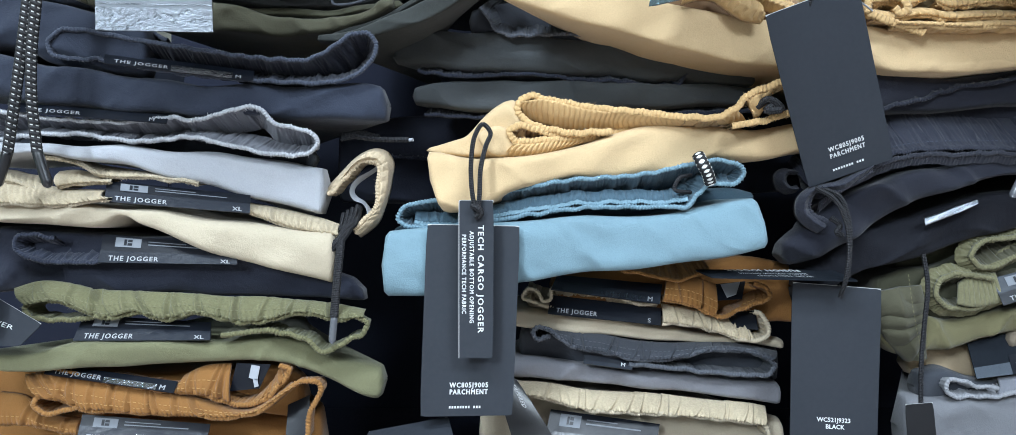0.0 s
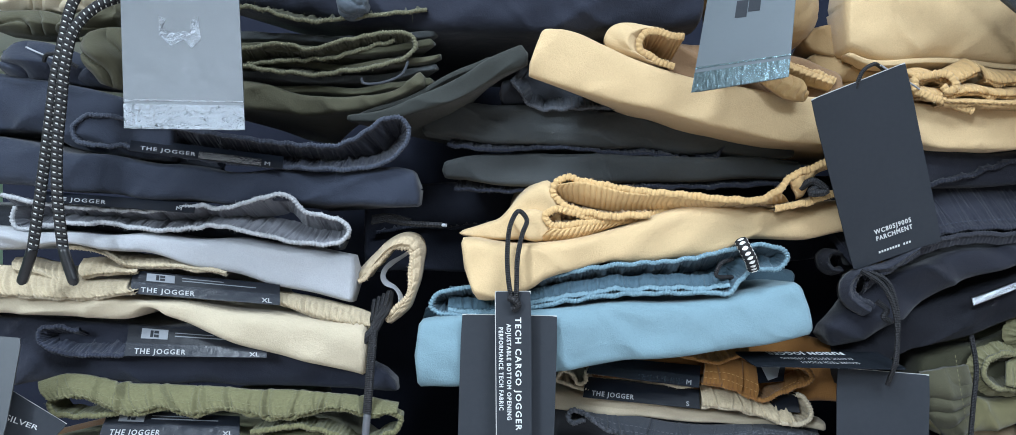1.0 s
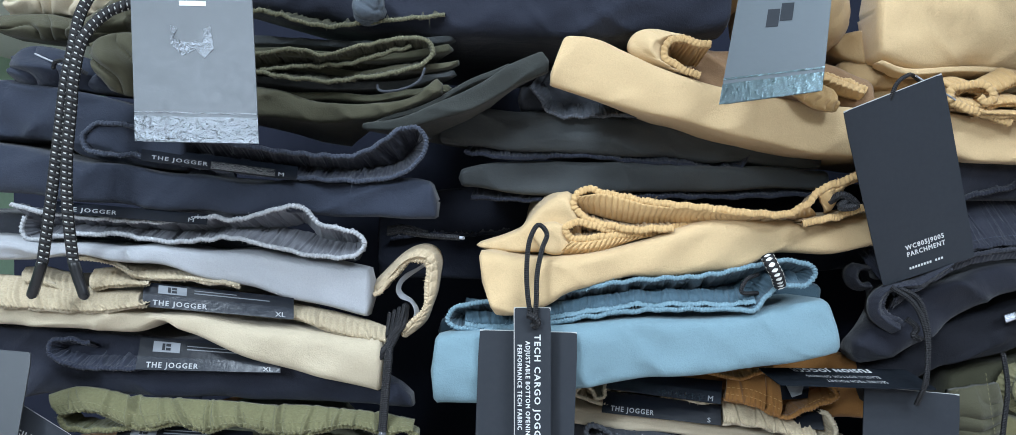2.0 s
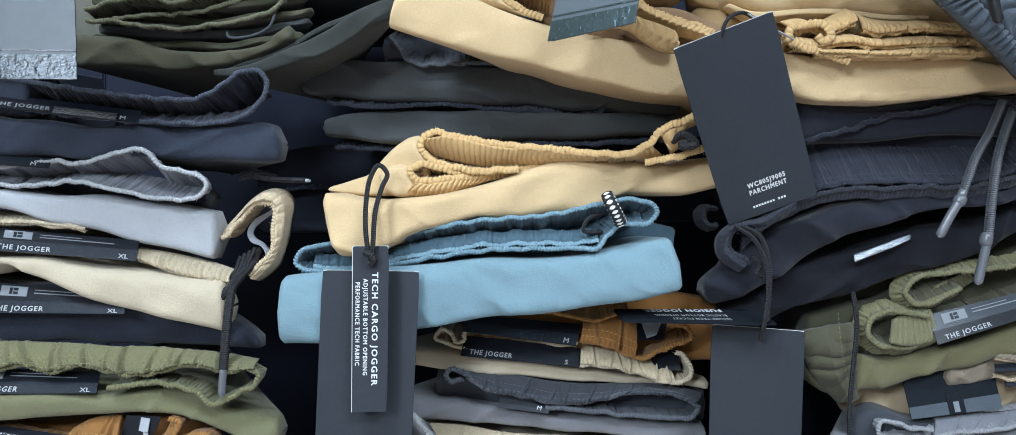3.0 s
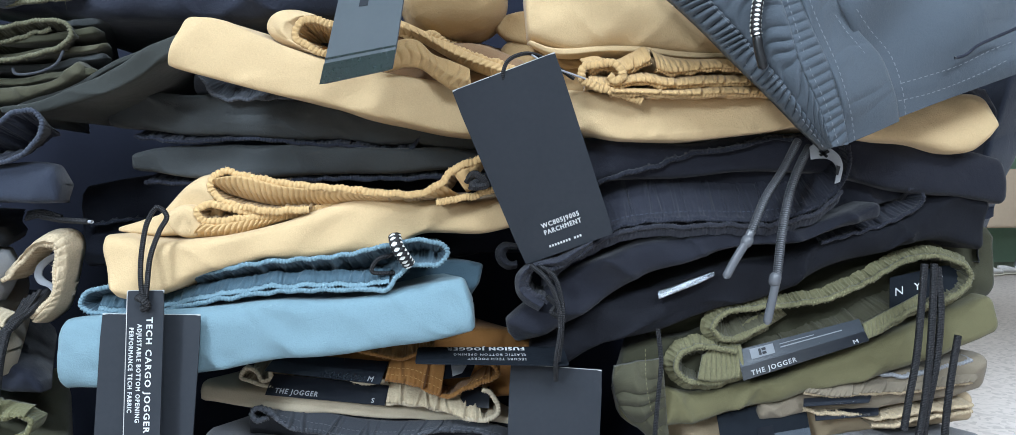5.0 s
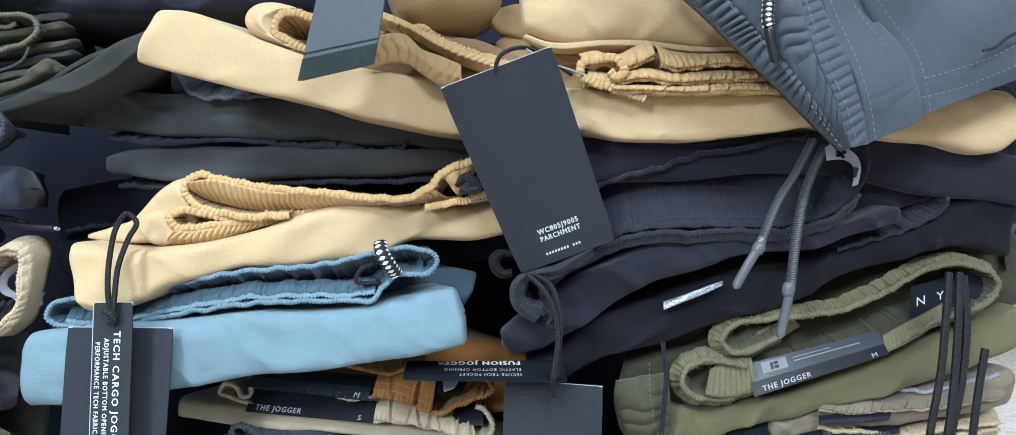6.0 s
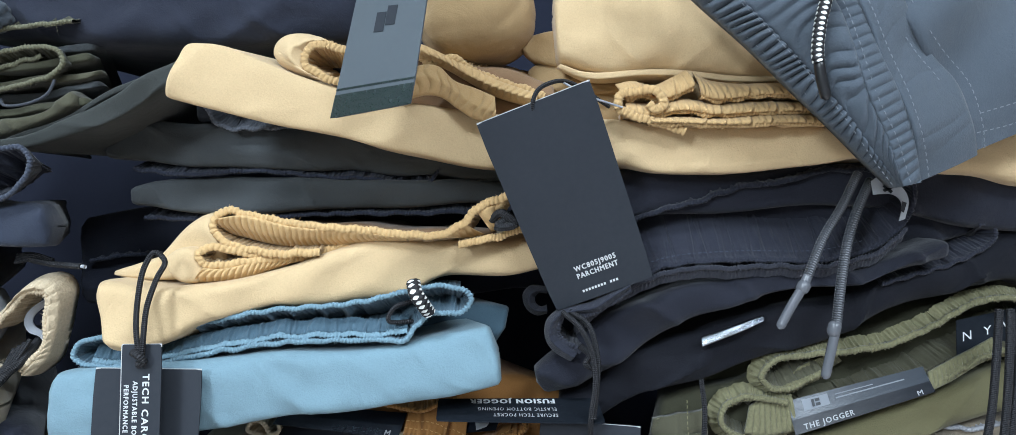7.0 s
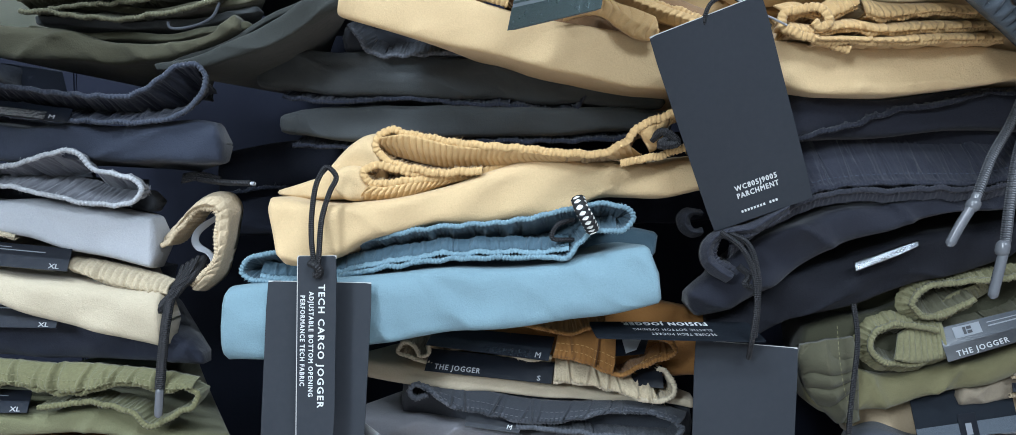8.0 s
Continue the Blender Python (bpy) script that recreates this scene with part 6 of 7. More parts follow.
folded(g, [(0.299, 1.233), (0.324, 1.223), (0.350, 1.218), (0.370, 1.218), (0.422, 1.228), (0.499, 1.255), (0.540, 1.270), (0.602, 1.290)], [(0.301, 1.202), (0.324, 1.186), (0.345, 1.189), (0.422, 1.207), (0.499, 1.225), (0.530, 1.235), (0.603, 1.261)], 0.593, LIGHT_KHAKI, bulge=0.02, wr=0.0026)
# folds behind the rim, their shade put into the colour
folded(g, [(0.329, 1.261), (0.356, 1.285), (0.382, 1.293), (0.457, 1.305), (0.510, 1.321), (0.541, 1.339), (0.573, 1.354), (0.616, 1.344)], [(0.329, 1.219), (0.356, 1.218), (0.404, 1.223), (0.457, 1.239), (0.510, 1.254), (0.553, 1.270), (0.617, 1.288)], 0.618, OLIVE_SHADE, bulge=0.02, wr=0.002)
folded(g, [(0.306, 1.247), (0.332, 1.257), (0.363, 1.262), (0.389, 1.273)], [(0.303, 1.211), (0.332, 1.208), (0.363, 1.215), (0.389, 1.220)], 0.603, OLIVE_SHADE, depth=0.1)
waistband(g, [(0.546, 1.286), (0.566, 1.293), (0.577, 1.306), (0.572, 1.316), (0.561, 1.320), (0.545, 1.323), (0.525, 1.319), (0.510, 1.311), (0.485, 1.298), (0.459, 1.289), (0.434, 1.286), (0.404, 1.283), (0.383, 1.279), (0.376, 1.268), (0.383, 1.260), (0.400, 1.262), (0.419, 1.272)], 0.587, KHAKI_KNIT, width=0.04, lean=0.3, thick=0.0032)
waistband(g, [(0.393, 1.250), (0.368, 1.253), (0.352, 1.249), (0.346, 1.239), (0.353, 1.230), (0.373, 1.226), (0.396, 1.233), (0.444, 1.249), (0.495, 1.263), (0.530, 1.281), (0.560, 1.291), (0.576, 1.301)], 0.586, KHAKI_KNIT, width=0.04, thick=0.0032)
waistband(g, [(0.545, 1.286), (0.566, 1.293), (0.577, 1.306), (0.571, 1.316), (0.560, 1.320), (0.545, 1.323), (0.525, 1.319), (0.509, 1.311), (0.484, 1.298), (0.459, 1.289), (0.434, 1.286), (0.403, 1.283), (0.383, 1.279), (0.375, 1.269), (0.383, 1.260), (0.399, 1.262), (0.418, 1.272)], 0.586, KHAKI_RIB, width=0.012, pinch=-0.75, thick=0.0036, rib=0.0018, pitch=0.0030, ridge=0.0014, name="ribbed_edge")
waistband(g, [(0.393, 1.250), (0.367, 1.254), (0.351, 1.250), (0.346, 1.239), (0.352, 1.230), (0.373, 1.226), (0.395, 1.233), (0.444, 1.249), (0.494, 1.263), (0.529, 1.281), (0.560, 1.291), (0.575, 1.301)], 0.585, KHAKI_RIB, width=0.012, pinch=-0.75, thick=0.0036, rib=0.0018, pitch=0.0030, ridge=0.0014, name="ribbed_edge")
draped(g, [[(0.4920, 0.5880, 1.2710), (0.5070, 0.5900, 1.2780), (0.5230, 0.5920, 1.2850), (0.5410, 0.5940, 1.2940)], [(0.4910, 0.5830, 1.2590), (0.5070, 0.5853, 1.2650), (0.5240, 0.5877, 1.2740), (0.5410, 0.5900, 1.2830)]], KHAKI_RIB, "ribbed_face", ribs=0.0016, pitch=0.0038, nrow=200, ncol=10, lump=0.0006, back=0.003)
draped(g, [[(0.3680, 0.5920, 1.2470), (0.3770, 0.5920, 1.2520), (0.3880, 0.5920, 1.2530), (0.3980, 0.5920, 1.2550)], [(0.3620, 0.5840, 1.2300), (0.3720, 0.5840, 1.2280), (0.3850, 0.5840, 1.2290), (0.3990, 0.5840, 1.2340)]], KHAKI_RIB, "ribbed_face", ribs=0.0016, pitch=0.0038, nrow=200, ncol=10, lump=0.0006, back=0.003)
draped(g, [[(0.3950, 0.5960, 1.2630), (0.4050, 0.5960, 1.2730), (0.4170, 0.5960, 1.2790), (0.4290, 0.5960, 1.2840)], [(0.4000, 0.6040, 1.2570), (0.4130, 0.6040, 1.2590), (0.4250, 0.6040, 1.2670), (0.4390, 0.6040, 1.2760)]], KHAKI_KNIT, "ribbed_face", ribs=0.0014, pitch=0.0036, nrow=160, ncol=10, lump=0.0006, back=0.003)
woven_label(g, [(0.3960, 0.5800, 1.2293), (0.4924, 0.5800, 1.2591), (0.4908, 0.5930, 1.2738), (0.3948, 0.5930, 1.2500)], "M", band=0.42, mat=GLOSS_SATIN)
sheet("care_label", [(0.5155, 0.5940, 1.2807), (0.5740, 0.5940, 1.2987), (0.5779, 0.6030, 1.3169), (0.5205, 0.6030, 1.3049)], BLACK_CARD, g)
lettering([(0.5155, 0.5940, 1.2807), (0.5740, 0.5940, 1.2987), (0.5779, 0.6030, 1.3169), (0.5205, 0.6030, 1.3049)], "N   Y   W", 0.06, 0.36, 0.007, INK, g)
for qs in ([(0.5232, 0.5600, 1.3196), (0.5161, 0.5520, 1.2866), (0.5119, 0.5500, 1.2535), (0.5061, 0.5500, 1.2201), (0.5030, 0.5500, 1.1999)], [(0.5304, 0.5600, 1.3196), (0.5240, 0.5510, 1.2866), (0.5204, 0.5490, 1.2488), (0.5152, 0.5490, 1.2058), (0.5093, 0.5490, 1.1795)], [(0.5342, 0.5620, 1.3170), (0.5317, 0.5540, 1.2863), (0.5276, 0.5520, 1.2482), (0.5204, 0.5520, 1.2099), (0.5161, 0.5520, 1.1737)], [(0.5516, 0.5650, 1.2655), (0.5437, 0.5600, 1.2370), (0.5402, 0.5600, 1.2078), (0.5386, 0.5600, 1.1857)]):
    tube("drawcord", qs, 0.0026, CORD, g)
tube("drawcord", [(0.3293, 0.5750, 1.2713), (0.3310, 0.5720, 1.2468), (0.3285, 0.5720, 1.2170), (0.3260, 0.5720, 1.1871), (0.3256, 0.5720, 1.1370)], 0.0018, CORD, g)
draped(g, [[(0.2986, 0.5900, 1.2391), (0.2970, 0.5870, 1.2269), (0.3031, 0.5870, 1.2063), (0.3249, 0.5930, 1.1825)], [(0.3145, 0.5860, 1.2437), (0.3126, 0.5780, 1.2310), (0.3176, 0.5780, 1.2083), (0.3329, 0.5880, 1.1848)], [(0.3359, 0.5900, 1.2449), (0.3364, 0.5860, 1.2292), (0.3384, 0.5860, 1.2062), (0.3412, 0.5920, 1.1857)]], KHAKI, "cuff", ribs=0.0035, pitch=0.015, lump=0.0034, uneven=1.4, slant=0.01)
stitches(g, [(0.3211, 0.5820, 1.2544), (0.3204, 0.5750, 1.2315), (0.3243, 0.5750, 1.2089), (0.3349, 0.5860, 1.1883)], 0, KHAKI_RIB)
stitches(g, [(0.351, 1.277), (0.377, 1.288), (0.451, 1.299)], 0.613, STITCH_OLIVE)

g = thing("folded_joggers", "folded pinkish beige joggers in a thin layer", "joggers", (0.5, 0.7, 1.21), G3)
folded(g, [(0.414, 1.207), (0.466, 1.220), (0.513, 1.227), (0.555, 1.235), (0.597, 1.245)], [(0.414, 1.192), (0.467, 1.199), (0.514, 1.201), (0.555, 1.206), (0.597, 1.216)], 0.60, MUSHROOM)
gather_band(g, [(0.4590, 0.6050, 1.2270), (0.4950, 0.6050, 1.2260), (0.5320, 0.6050, 1.2240), (0.5900, 0.6050, 1.2320)], [(0.4480, 0.5920, 1.2170), (0.4730, 0.5920, 1.2130), (0.4980, 0.5920, 1.2160), (0.5290, 0.5920, 1.2170), (0.5810, 0.5920, 1.2240)], MUSHROOM, 0.012, 0.0016)
waistband(g, [(0.448, 1.216), (0.473, 1.213), (0.498, 1.215), (0.529, 1.216), (0.581, 1.223)], 0.592, BEIGE_KNIT, width=0.02, thick=0.0030, rib=0.0012, pinch=0.1, name="sewn_edge")
waistband(g, [(0.496, 1.232), (0.512, 1.229), (0.527, 1.227), (0.553, 1.231), (0.584, 1.239)], 0.597, PALE_RIM, width=0.03, thick=0.0030, rib=0.0012, pinch=0, name="sewn_edge")
woven_label(g, [(0.4462, 0.5900, 1.2058), (0.4975, 0.5900, 1.2084), (0.5028, 0.5950, 1.2139), (0.4485, 0.5950, 1.2108)], "", "", patch=False, shine=True)
g = thing("folded_joggers", "folded beige joggers under the olive pair", "joggers", (0.5, 0.7, 1.19), G3)
folded(g, [(0.343, 1.183), (0.364, 1.188), (0.401, 1.193), (0.453, 1.195), (0.506, 1.198), (0.559, 1.200), (0.602, 1.207)], [(0.343, 1.165), (0.374, 1.163), (0.427, 1.165), (0.480, 1.170), (0.533, 1.176), (0.602, 1.183)], 0.622, BEIGE)
waistband(g, [(0.449, 1.201), (0.470, 1.198), (0.491, 1.197), (0.511, 1.193), (0.532, 1.197), (0.558, 1.200), (0.584, 1.204)], 0.596, BEIGE_KNIT, width=0.02, thick=0.0030, rib=0.0012, pinch=0.1, name="sewn_edge")
waistband(g, [(0.505, 1.187), (0.523, 1.187), (0.539, 1.192), (0.562, 1.194), (0.586, 1.198)], 0.598, BEIGE_KNIT, width=0.02, thick=0.0030, rib=0.0012, pinch=0.1, name="sewn_edge")
woven_label(g, [(0.4584, 0.5960, 1.1928), (0.5083, 0.5960, 1.1965), (0.5116, 0.6020, 1.2019), (0.4602, 0.6020, 1.1987)], "", "", patch=False, shine=True)
black_tag = [(0.3852, 0.5970, 1.1672), (0.4559, 0.5970, 1.1759), (0.4526, 0.6060, 1.2116), (0.3831, 0.6060, 1.1953)]
tg = sheet("swing_tag", black_tag, BLACK_CARD, None, 0.0008, label="black card tag tucked between beige joggers")
tagged(tg, category="tag", group="swing tags")
sheet("slate_strip", black_tag, SLATE, tg, 0.0003, 0, 0.0, 1.0, 0.0, 0.30, 0.0009)
sheet("printed_square", black_tag, SATIN, tg, 0.0003, 0, 0.42, 0.60, 0.0, 0.48, 0.0013)
sheet("printed_mark", black_tag, GREY_INK, tg, 0.0002, 0, 0.48, 0.54, 0.04, 0.28, 0.0017)

g = thing("folded_joggers", "folded pale grey joggers with a grey waistband", "joggers", (0.5, 0.7, 1.15), G3)
folded(g, [(0.323, 1.154), (0.369, 1.153), (0.447, 1.160), (0.524, 1.170), (0.596, 1.179)], [(0.323, 1.099), (0.370, 1.096), (0.447, 1.095), (0.525, 1.097), (0.597, 1.099)], 0.59, STONE, bulge=0.02, wr=0.0026)
folded(g, [(0.339, 1.171), (0.357, 1.175), (0.388, 1.166), (0.451, 1.162), (0.556, 1.172)], [(0.339, 1.148), (0.357, 1.145), (0.388, 1.145), (0.451, 1.149), (0.556, 1.156)], 0.60, CHARCOAL)
waistband(g, [(0.396, 1.162), (0.378, 1.164), (0.363, 1.169), (0.356, 1.167), (0.355, 1.160), (0.360, 1.155), (0.368, 1.155), (0.393, 1.155), (0.419, 1.160), (0.444, 1.162), (0.470, 1.167), (0.495, 1.171), (0.515, 1.172), (0.526, 1.169), (0.541, 1.163), (0.549, 1.168), (0.546, 1.176), (0.536, 1.179)], 0.585, PALE_RIM, width=0.03, thick=0.0034, rib=0.0014, pinch=0.2)
gather_band(g, [(0.4070, 0.6020, 1.1670), (0.4310, 0.6020, 1.1700), (0.4570, 0.6020, 1.1710), (0.4830, 0.6020, 1.1740), (0.5150, 0.6020, 1.1750)], [(0.3970, 0.5890, 1.1560), (0.4200, 0.5890, 1.1600), (0.4460, 0.5890, 1.1620), (0.4720, 0.5890, 1.1670), (0.5020, 0.5890, 1.1700)], GREY_FACE, 0.010, 0.0018)

# ---- tan pieces on top ----
g = thing("folded_joggers", "folded pale tan joggers lying across the stacks", "joggers", (0.3, 0.62, 1.42), G4)
folded(g, [(-0.007, 1.479), (-0.004, 1.487), (0.000, 1.495), (0.010, 1.496), (0.024, 1.494), (0.044, 1.486), (0.067, 1.476), (0.088, 1.469), (0.118, 1.463), (0.158, 1.457), (0.204, 1.451), (0.264, 1.448), (0.320, 1.444), (0.367, 1.443), (0.404, 1.442), (0.432, 1.436), (0.459, 1.427)], [(-0.013, 1.462), (-0.006, 1.460), (0.009, 1.456), (0.049, 1.446), (0.091, 1.437), (0.135, 1.427), (0.180, 1.418), (0.222, 1.415), (0.269, 1.418), (0.297, 1.413), (0.329, 1.412), (0.367, 1.413), (0.404, 1.417), (0.432, 1.421), (0.459, 1.419)], (0.519, 0.538, 0.552, 0.556, 0.556, 0.554), TAN, bulge=0.007, end=0.003, wr=0.0009)
waistband(g, [(0.102, 1.492), (0.089, 1.494), (0.082, 1.497), (0.074, 1.495), (0.070, 1.490), (0.070, 1.483), (0.076, 1.479), (0.085, 1.474), (0.095, 1.471)], 0.538, TAN_GATHER, width=0.04, thick=0.0052, rib=0.0020, ridge=0.0010, pinch=0.2)
draped(g, [[(0.0760, 0.5520, 1.5040), (0.0670, 0.5520, 1.5060), (0.0550, 0.5520, 1.5050), (0.0480, 0.5520, 1.5000), (0.0460, 0.5520, 1.4930), (0.0500, 0.5520, 1.4860), (0.0600, 0.5520, 1.4800), (0.0710, 0.5520, 1.4760)], [(0.0840, 0.5400, 1.4990), (0.0750, 0.5400, 1.4990), (0.0680, 0.5400, 1.4970), (0.0620, 0.5400, 1.4940), (0.0600, 0.5400, 1.4890), (0.0640, 0.5400, 1.4830), (0.0710, 0.5400, 1.4780), (0.0810, 0.5400, 1.4730)], [(0.0840, 0.5450, 1.4980), (0.0780, 0.5450, 1.4970), (0.0720, 0.5450, 1.4950), (0.0690, 0.5450, 1.4910), (0.0690, 0.5450, 1.4870), (0.0730, 0.5450, 1.4820), (0.0780, 0.5450, 1.4780), (0.0840, 0.5450, 1.4740)]], TAN, "rolled_end", ribs=0.0016, pitch=0.012, nrow=160, ncol=18, lump=0.0015, back=0.006, uneven=1.0)
draped(g, [[(0.1310, 0.5480, 1.4780), (0.1380, 0.5480, 1.4820), (0.1450, 0.5480, 1.4840), (0.1540, 0.5480, 1.4830), (0.1640, 0.5480, 1.4740), (0.1770, 0.5480, 1.4690), (0.1900, 0.5480, 1.4630)], [(0.1310, 0.5400, 1.4680), (0.1390, 0.5400, 1.4720), (0.1460, 0.5400, 1.4750), (0.1560, 0.5400, 1.4720), (0.1660, 0.5400, 1.4650), (0.1770, 0.5400, 1.4570), (0.1910, 0.5400, 1.4520)], [(0.1300, 0.5430, 1.4600), (0.1370, 0.5430, 1.4620), (0.1450, 0.5430, 1.4640), (0.1550, 0.5430, 1.4630), (0.1650, 0.5430, 1.4560), (0.1770, 0.5430, 1.4480), (0.1900, 0.5430, 1.4460)]], TAN_GATHER, "gathered_cloth", ribs=0.0030, pitch=0.0065, nrow=300, ncol=20, lump=0.0030, back=0.006, uneven=1.6, slant=0.006)
draped(g, [[(0.1320, 0.5650, 1.5040), (0.1430, 0.5650, 1.5000), (0.1540, 0.5650, 1.4950), (0.1760, 0.5650, 1.4840), (0.1940, 0.5650, 1.4750), (0.2180, 0.5650, 1.4670)], [(0.1340, 0.5600, 1.4980), (0.1440, 0.5600, 1.4940), (0.1560, 0.5600, 1.4890), (0.1760, 0.5600, 1.4770), (0.1940, 0.5600, 1.4690), (0.2180, 0.5600, 1.4610)], [(0.1330, 0.5660, 1.4920), (0.1430, 0.5660, 1.4900), (0.1560, 0.5660, 1.4850), (0.1750, 0.5660, 1.4740), (0.1940, 0.5660, 1.4640), (0.2180, 0.5660, 1.4580)]], TAN_GATHER, "gathered_cloth", ribs=0.0022, pitch=0.0050, nrow=300, ncol=16, lump=0.0020, back=0.006, uneven=1.4, slant=0.006)
waistband(g, [(0.136, 1.498), (0.147, 1.489), (0.162, 1.491), (0.175, 1.483), (0.192, 1.476), (0.223, 1.465)], 0.565, TAN_GATHER, width=0.05, thick=0.0056, rib=0.0016, ridge=0.0008)
folded(g, [(0.090, 1.501), (0.139, 1.496), (0.179, 1.489), (0.232, 1.475)], [(0.090, 1.459), (0.139, 1.458), (0.179, 1.451), (0.232, 1.448)], 0.575, BROWN, wr=0.003)
waistband(g, [(0.312, 1.438), (0.296, 1.444), (0.281, 1.448), (0.270, 1.453), (0.270, 1.461), (0.281, 1.465), (0.294, 1.463), (0.298, 1.456), (0.292, 1.453), (0.288, 1.456)], 0.54, TAN_GATHER, width=0.05, thick=0.0056, rib=0.0022, ridge=0.0010)
folded(g, [(0.276, 1.469), (0.319, 1.475), (0.380, 1.472), (0.467, 1.462)], [(0.275, 1.445), (0.319, 1.442), (0.380, 1.439), (0.467, 1.434)], 0.57, TAN, wr=0.003)

folded(g, [(0.456, 1.423), (0.508, 1.437), (0.546, 1.445), (0.563, 1.443), (0.577, 1.425)], [(0.456, 1.416), (0.508, 1.408), (0.546, 1.402), (0.561, 1.403), (0.577, 1.420)], 0.557, TAN, bulge=0.016, end=0.01, name="folded_end")

gather_band(g, [(0.2700, 0.5620, 1.4720), (0.2810, 0.5620, 1.4740), (0.2950, 0.5620, 1.4710), (0.3050, 0.5620, 1.4750), (0.3170, 0.5620, 1.4810)], [(0.2750, 0.5480, 1.4580), (0.2840, 0.5480, 1.4630), (0.2960, 0.5480, 1.4600), (0.3070, 0.5480, 1.4620), (0.3190, 0.5480, 1.4680)], TAN_GATHER, 0.012, 0.0016, None, (0.7,), 0.0022)
waistband(g, [(0.275, 1.458), (0.284, 1.463), (0.296, 1.460), (0.307, 1.462), (0.319, 1.468)], 0.548, TAN_GATHER, width=0.02, thick=0.0040, rib=0.0014, pinch=0.1, name="sewn_edge")
gather_band(g, [(0.3210, 0.5600, 1.4790), (0.3300, 0.5600, 1.4740), (0.3490, 0.5600, 1.4710), (0.3730, 0.5600, 1.4710), (0.4010, 0.5600, 1.4680)], [(0.3230, 0.5460, 1.4620), (0.3320, 0.5460, 1.4590), (0.3460, 0.5460, 1.4600), (0.3680, 0.5460, 1.4620), (0.4000, 0.5460, 1.4580)], TAN_GATHER, 0.012, 0.0016, None, (0.7,), 0.0022)
waistband(g, [(0.323, 1.462), (0.332, 1.459), (0.346, 1.460), (0.368, 1.462), (0.400, 1.458)], 0.546, TAN_GATHER, width=0.02, thick=0.0040, rib=0.0014, pinch=0.1, name="sewn_edge")
gather_band(g, [(0.2740, 0.5560, 1.4610), (0.2920, 0.5560, 1.4580), (0.3130, 0.5560, 1.4610), (0.3340, 0.5560, 1.4580), (0.3570, 0.5560, 1.4590), (0.4040, 0.5560, 1.4580)], [(0.2740, 0.5430, 1.4500), (0.2900, 0.5430, 1.4490), (0.3110, 0.5430, 1.4520), (0.3310, 0.5430, 1.4490), (0.3540, 0.5430, 1.4500), (0.4020, 0.5430, 1.4510)], TAN_GATHER, 0.012, 0.0016, None, (0.7,), 0.0022)
waistband(g, [(0.274, 1.450), (0.290, 1.449), (0.311, 1.452), (0.331, 1.449), (0.354, 1.450), (0.402, 1.451)], 0.543, TAN_GATHER, width=0.02, thick=0.0040, rib=0.0014, pinch=0.1, name="sewn_edge")
gather_band(g, [(0.2870, 0.5520, 1.4490), (0.3120, 0.5520, 1.4490), (0.3330, 0.5520, 1.4480), (0.3610, 0.5520, 1.4500), (0.4070, 0.5520, 1.4500)], [(0.2900, 0.5400, 1.4440), (0.3170, 0.5400, 1.4430), (0.3440, 0.5400, 1.4420), (0.3710, 0.5400, 1.4430), (0.4050, 0.5400, 1.4420)], TAN_GATHER, 0.012, 0.0016, None, (0.7,), 0.0022)
waistband(g, [(0.290, 1.444), (0.317, 1.443), (0.344, 1.442), (0.371, 1.443), (0.405, 1.442)], 0.54, TAN_GATHER, width=0.02, thick=0.0040, rib=0.0014, pinch=0.1, name="sewn_edge")
g = thing("folded_joggers", "folded pale tan joggers with their layers showing", "joggers", (0.35, 0.62, 1.5), G4)
folded(g, [(0.230, 1.559), (0.270, 1.575), (0.333, 1.579), (0.419, 1.573), (0.531, 1.567)], [(0.230, 1.488), (0.250, 1.482), (0.291, 1.480), (0.333, 1.479), (0.380, 1.473), (0.532, 1.466)], 0.562, TAN, bulge=0.03, end=0.004, wr=0.002)
folded(g, [(0.232, 1.489), (0.250, 1.483), (0.292, 1.481), (0.335, 1.481), (0.383, 1.476)], [(0.232, 1.485), (0.250, 1.478), (0.292, 1.476), (0.335, 1.476), (0.383, 1.472)], 0.567, TAN, bulge=0.006, end=0.004, name="layer")
# recessed layers and rolled end have their shade put into the colour
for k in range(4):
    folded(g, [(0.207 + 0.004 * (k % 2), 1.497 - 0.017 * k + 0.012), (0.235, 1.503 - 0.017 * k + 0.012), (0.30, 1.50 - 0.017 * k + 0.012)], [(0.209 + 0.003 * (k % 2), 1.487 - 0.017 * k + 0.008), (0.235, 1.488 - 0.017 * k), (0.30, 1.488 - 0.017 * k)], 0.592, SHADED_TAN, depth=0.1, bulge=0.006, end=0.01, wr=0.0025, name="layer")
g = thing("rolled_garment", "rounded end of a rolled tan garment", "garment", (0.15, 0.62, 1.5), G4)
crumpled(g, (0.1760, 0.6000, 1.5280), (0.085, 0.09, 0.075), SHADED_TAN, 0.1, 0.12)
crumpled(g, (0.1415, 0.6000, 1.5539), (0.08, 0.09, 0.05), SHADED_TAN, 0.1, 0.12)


# ---- slate joggers hanging over the edge ----
g = thing("draped_joggers", "slate blue joggers hanging down with a gathered waistband and checked drawcord", "joggers", (0.45, 0.55, 1.5), G4)
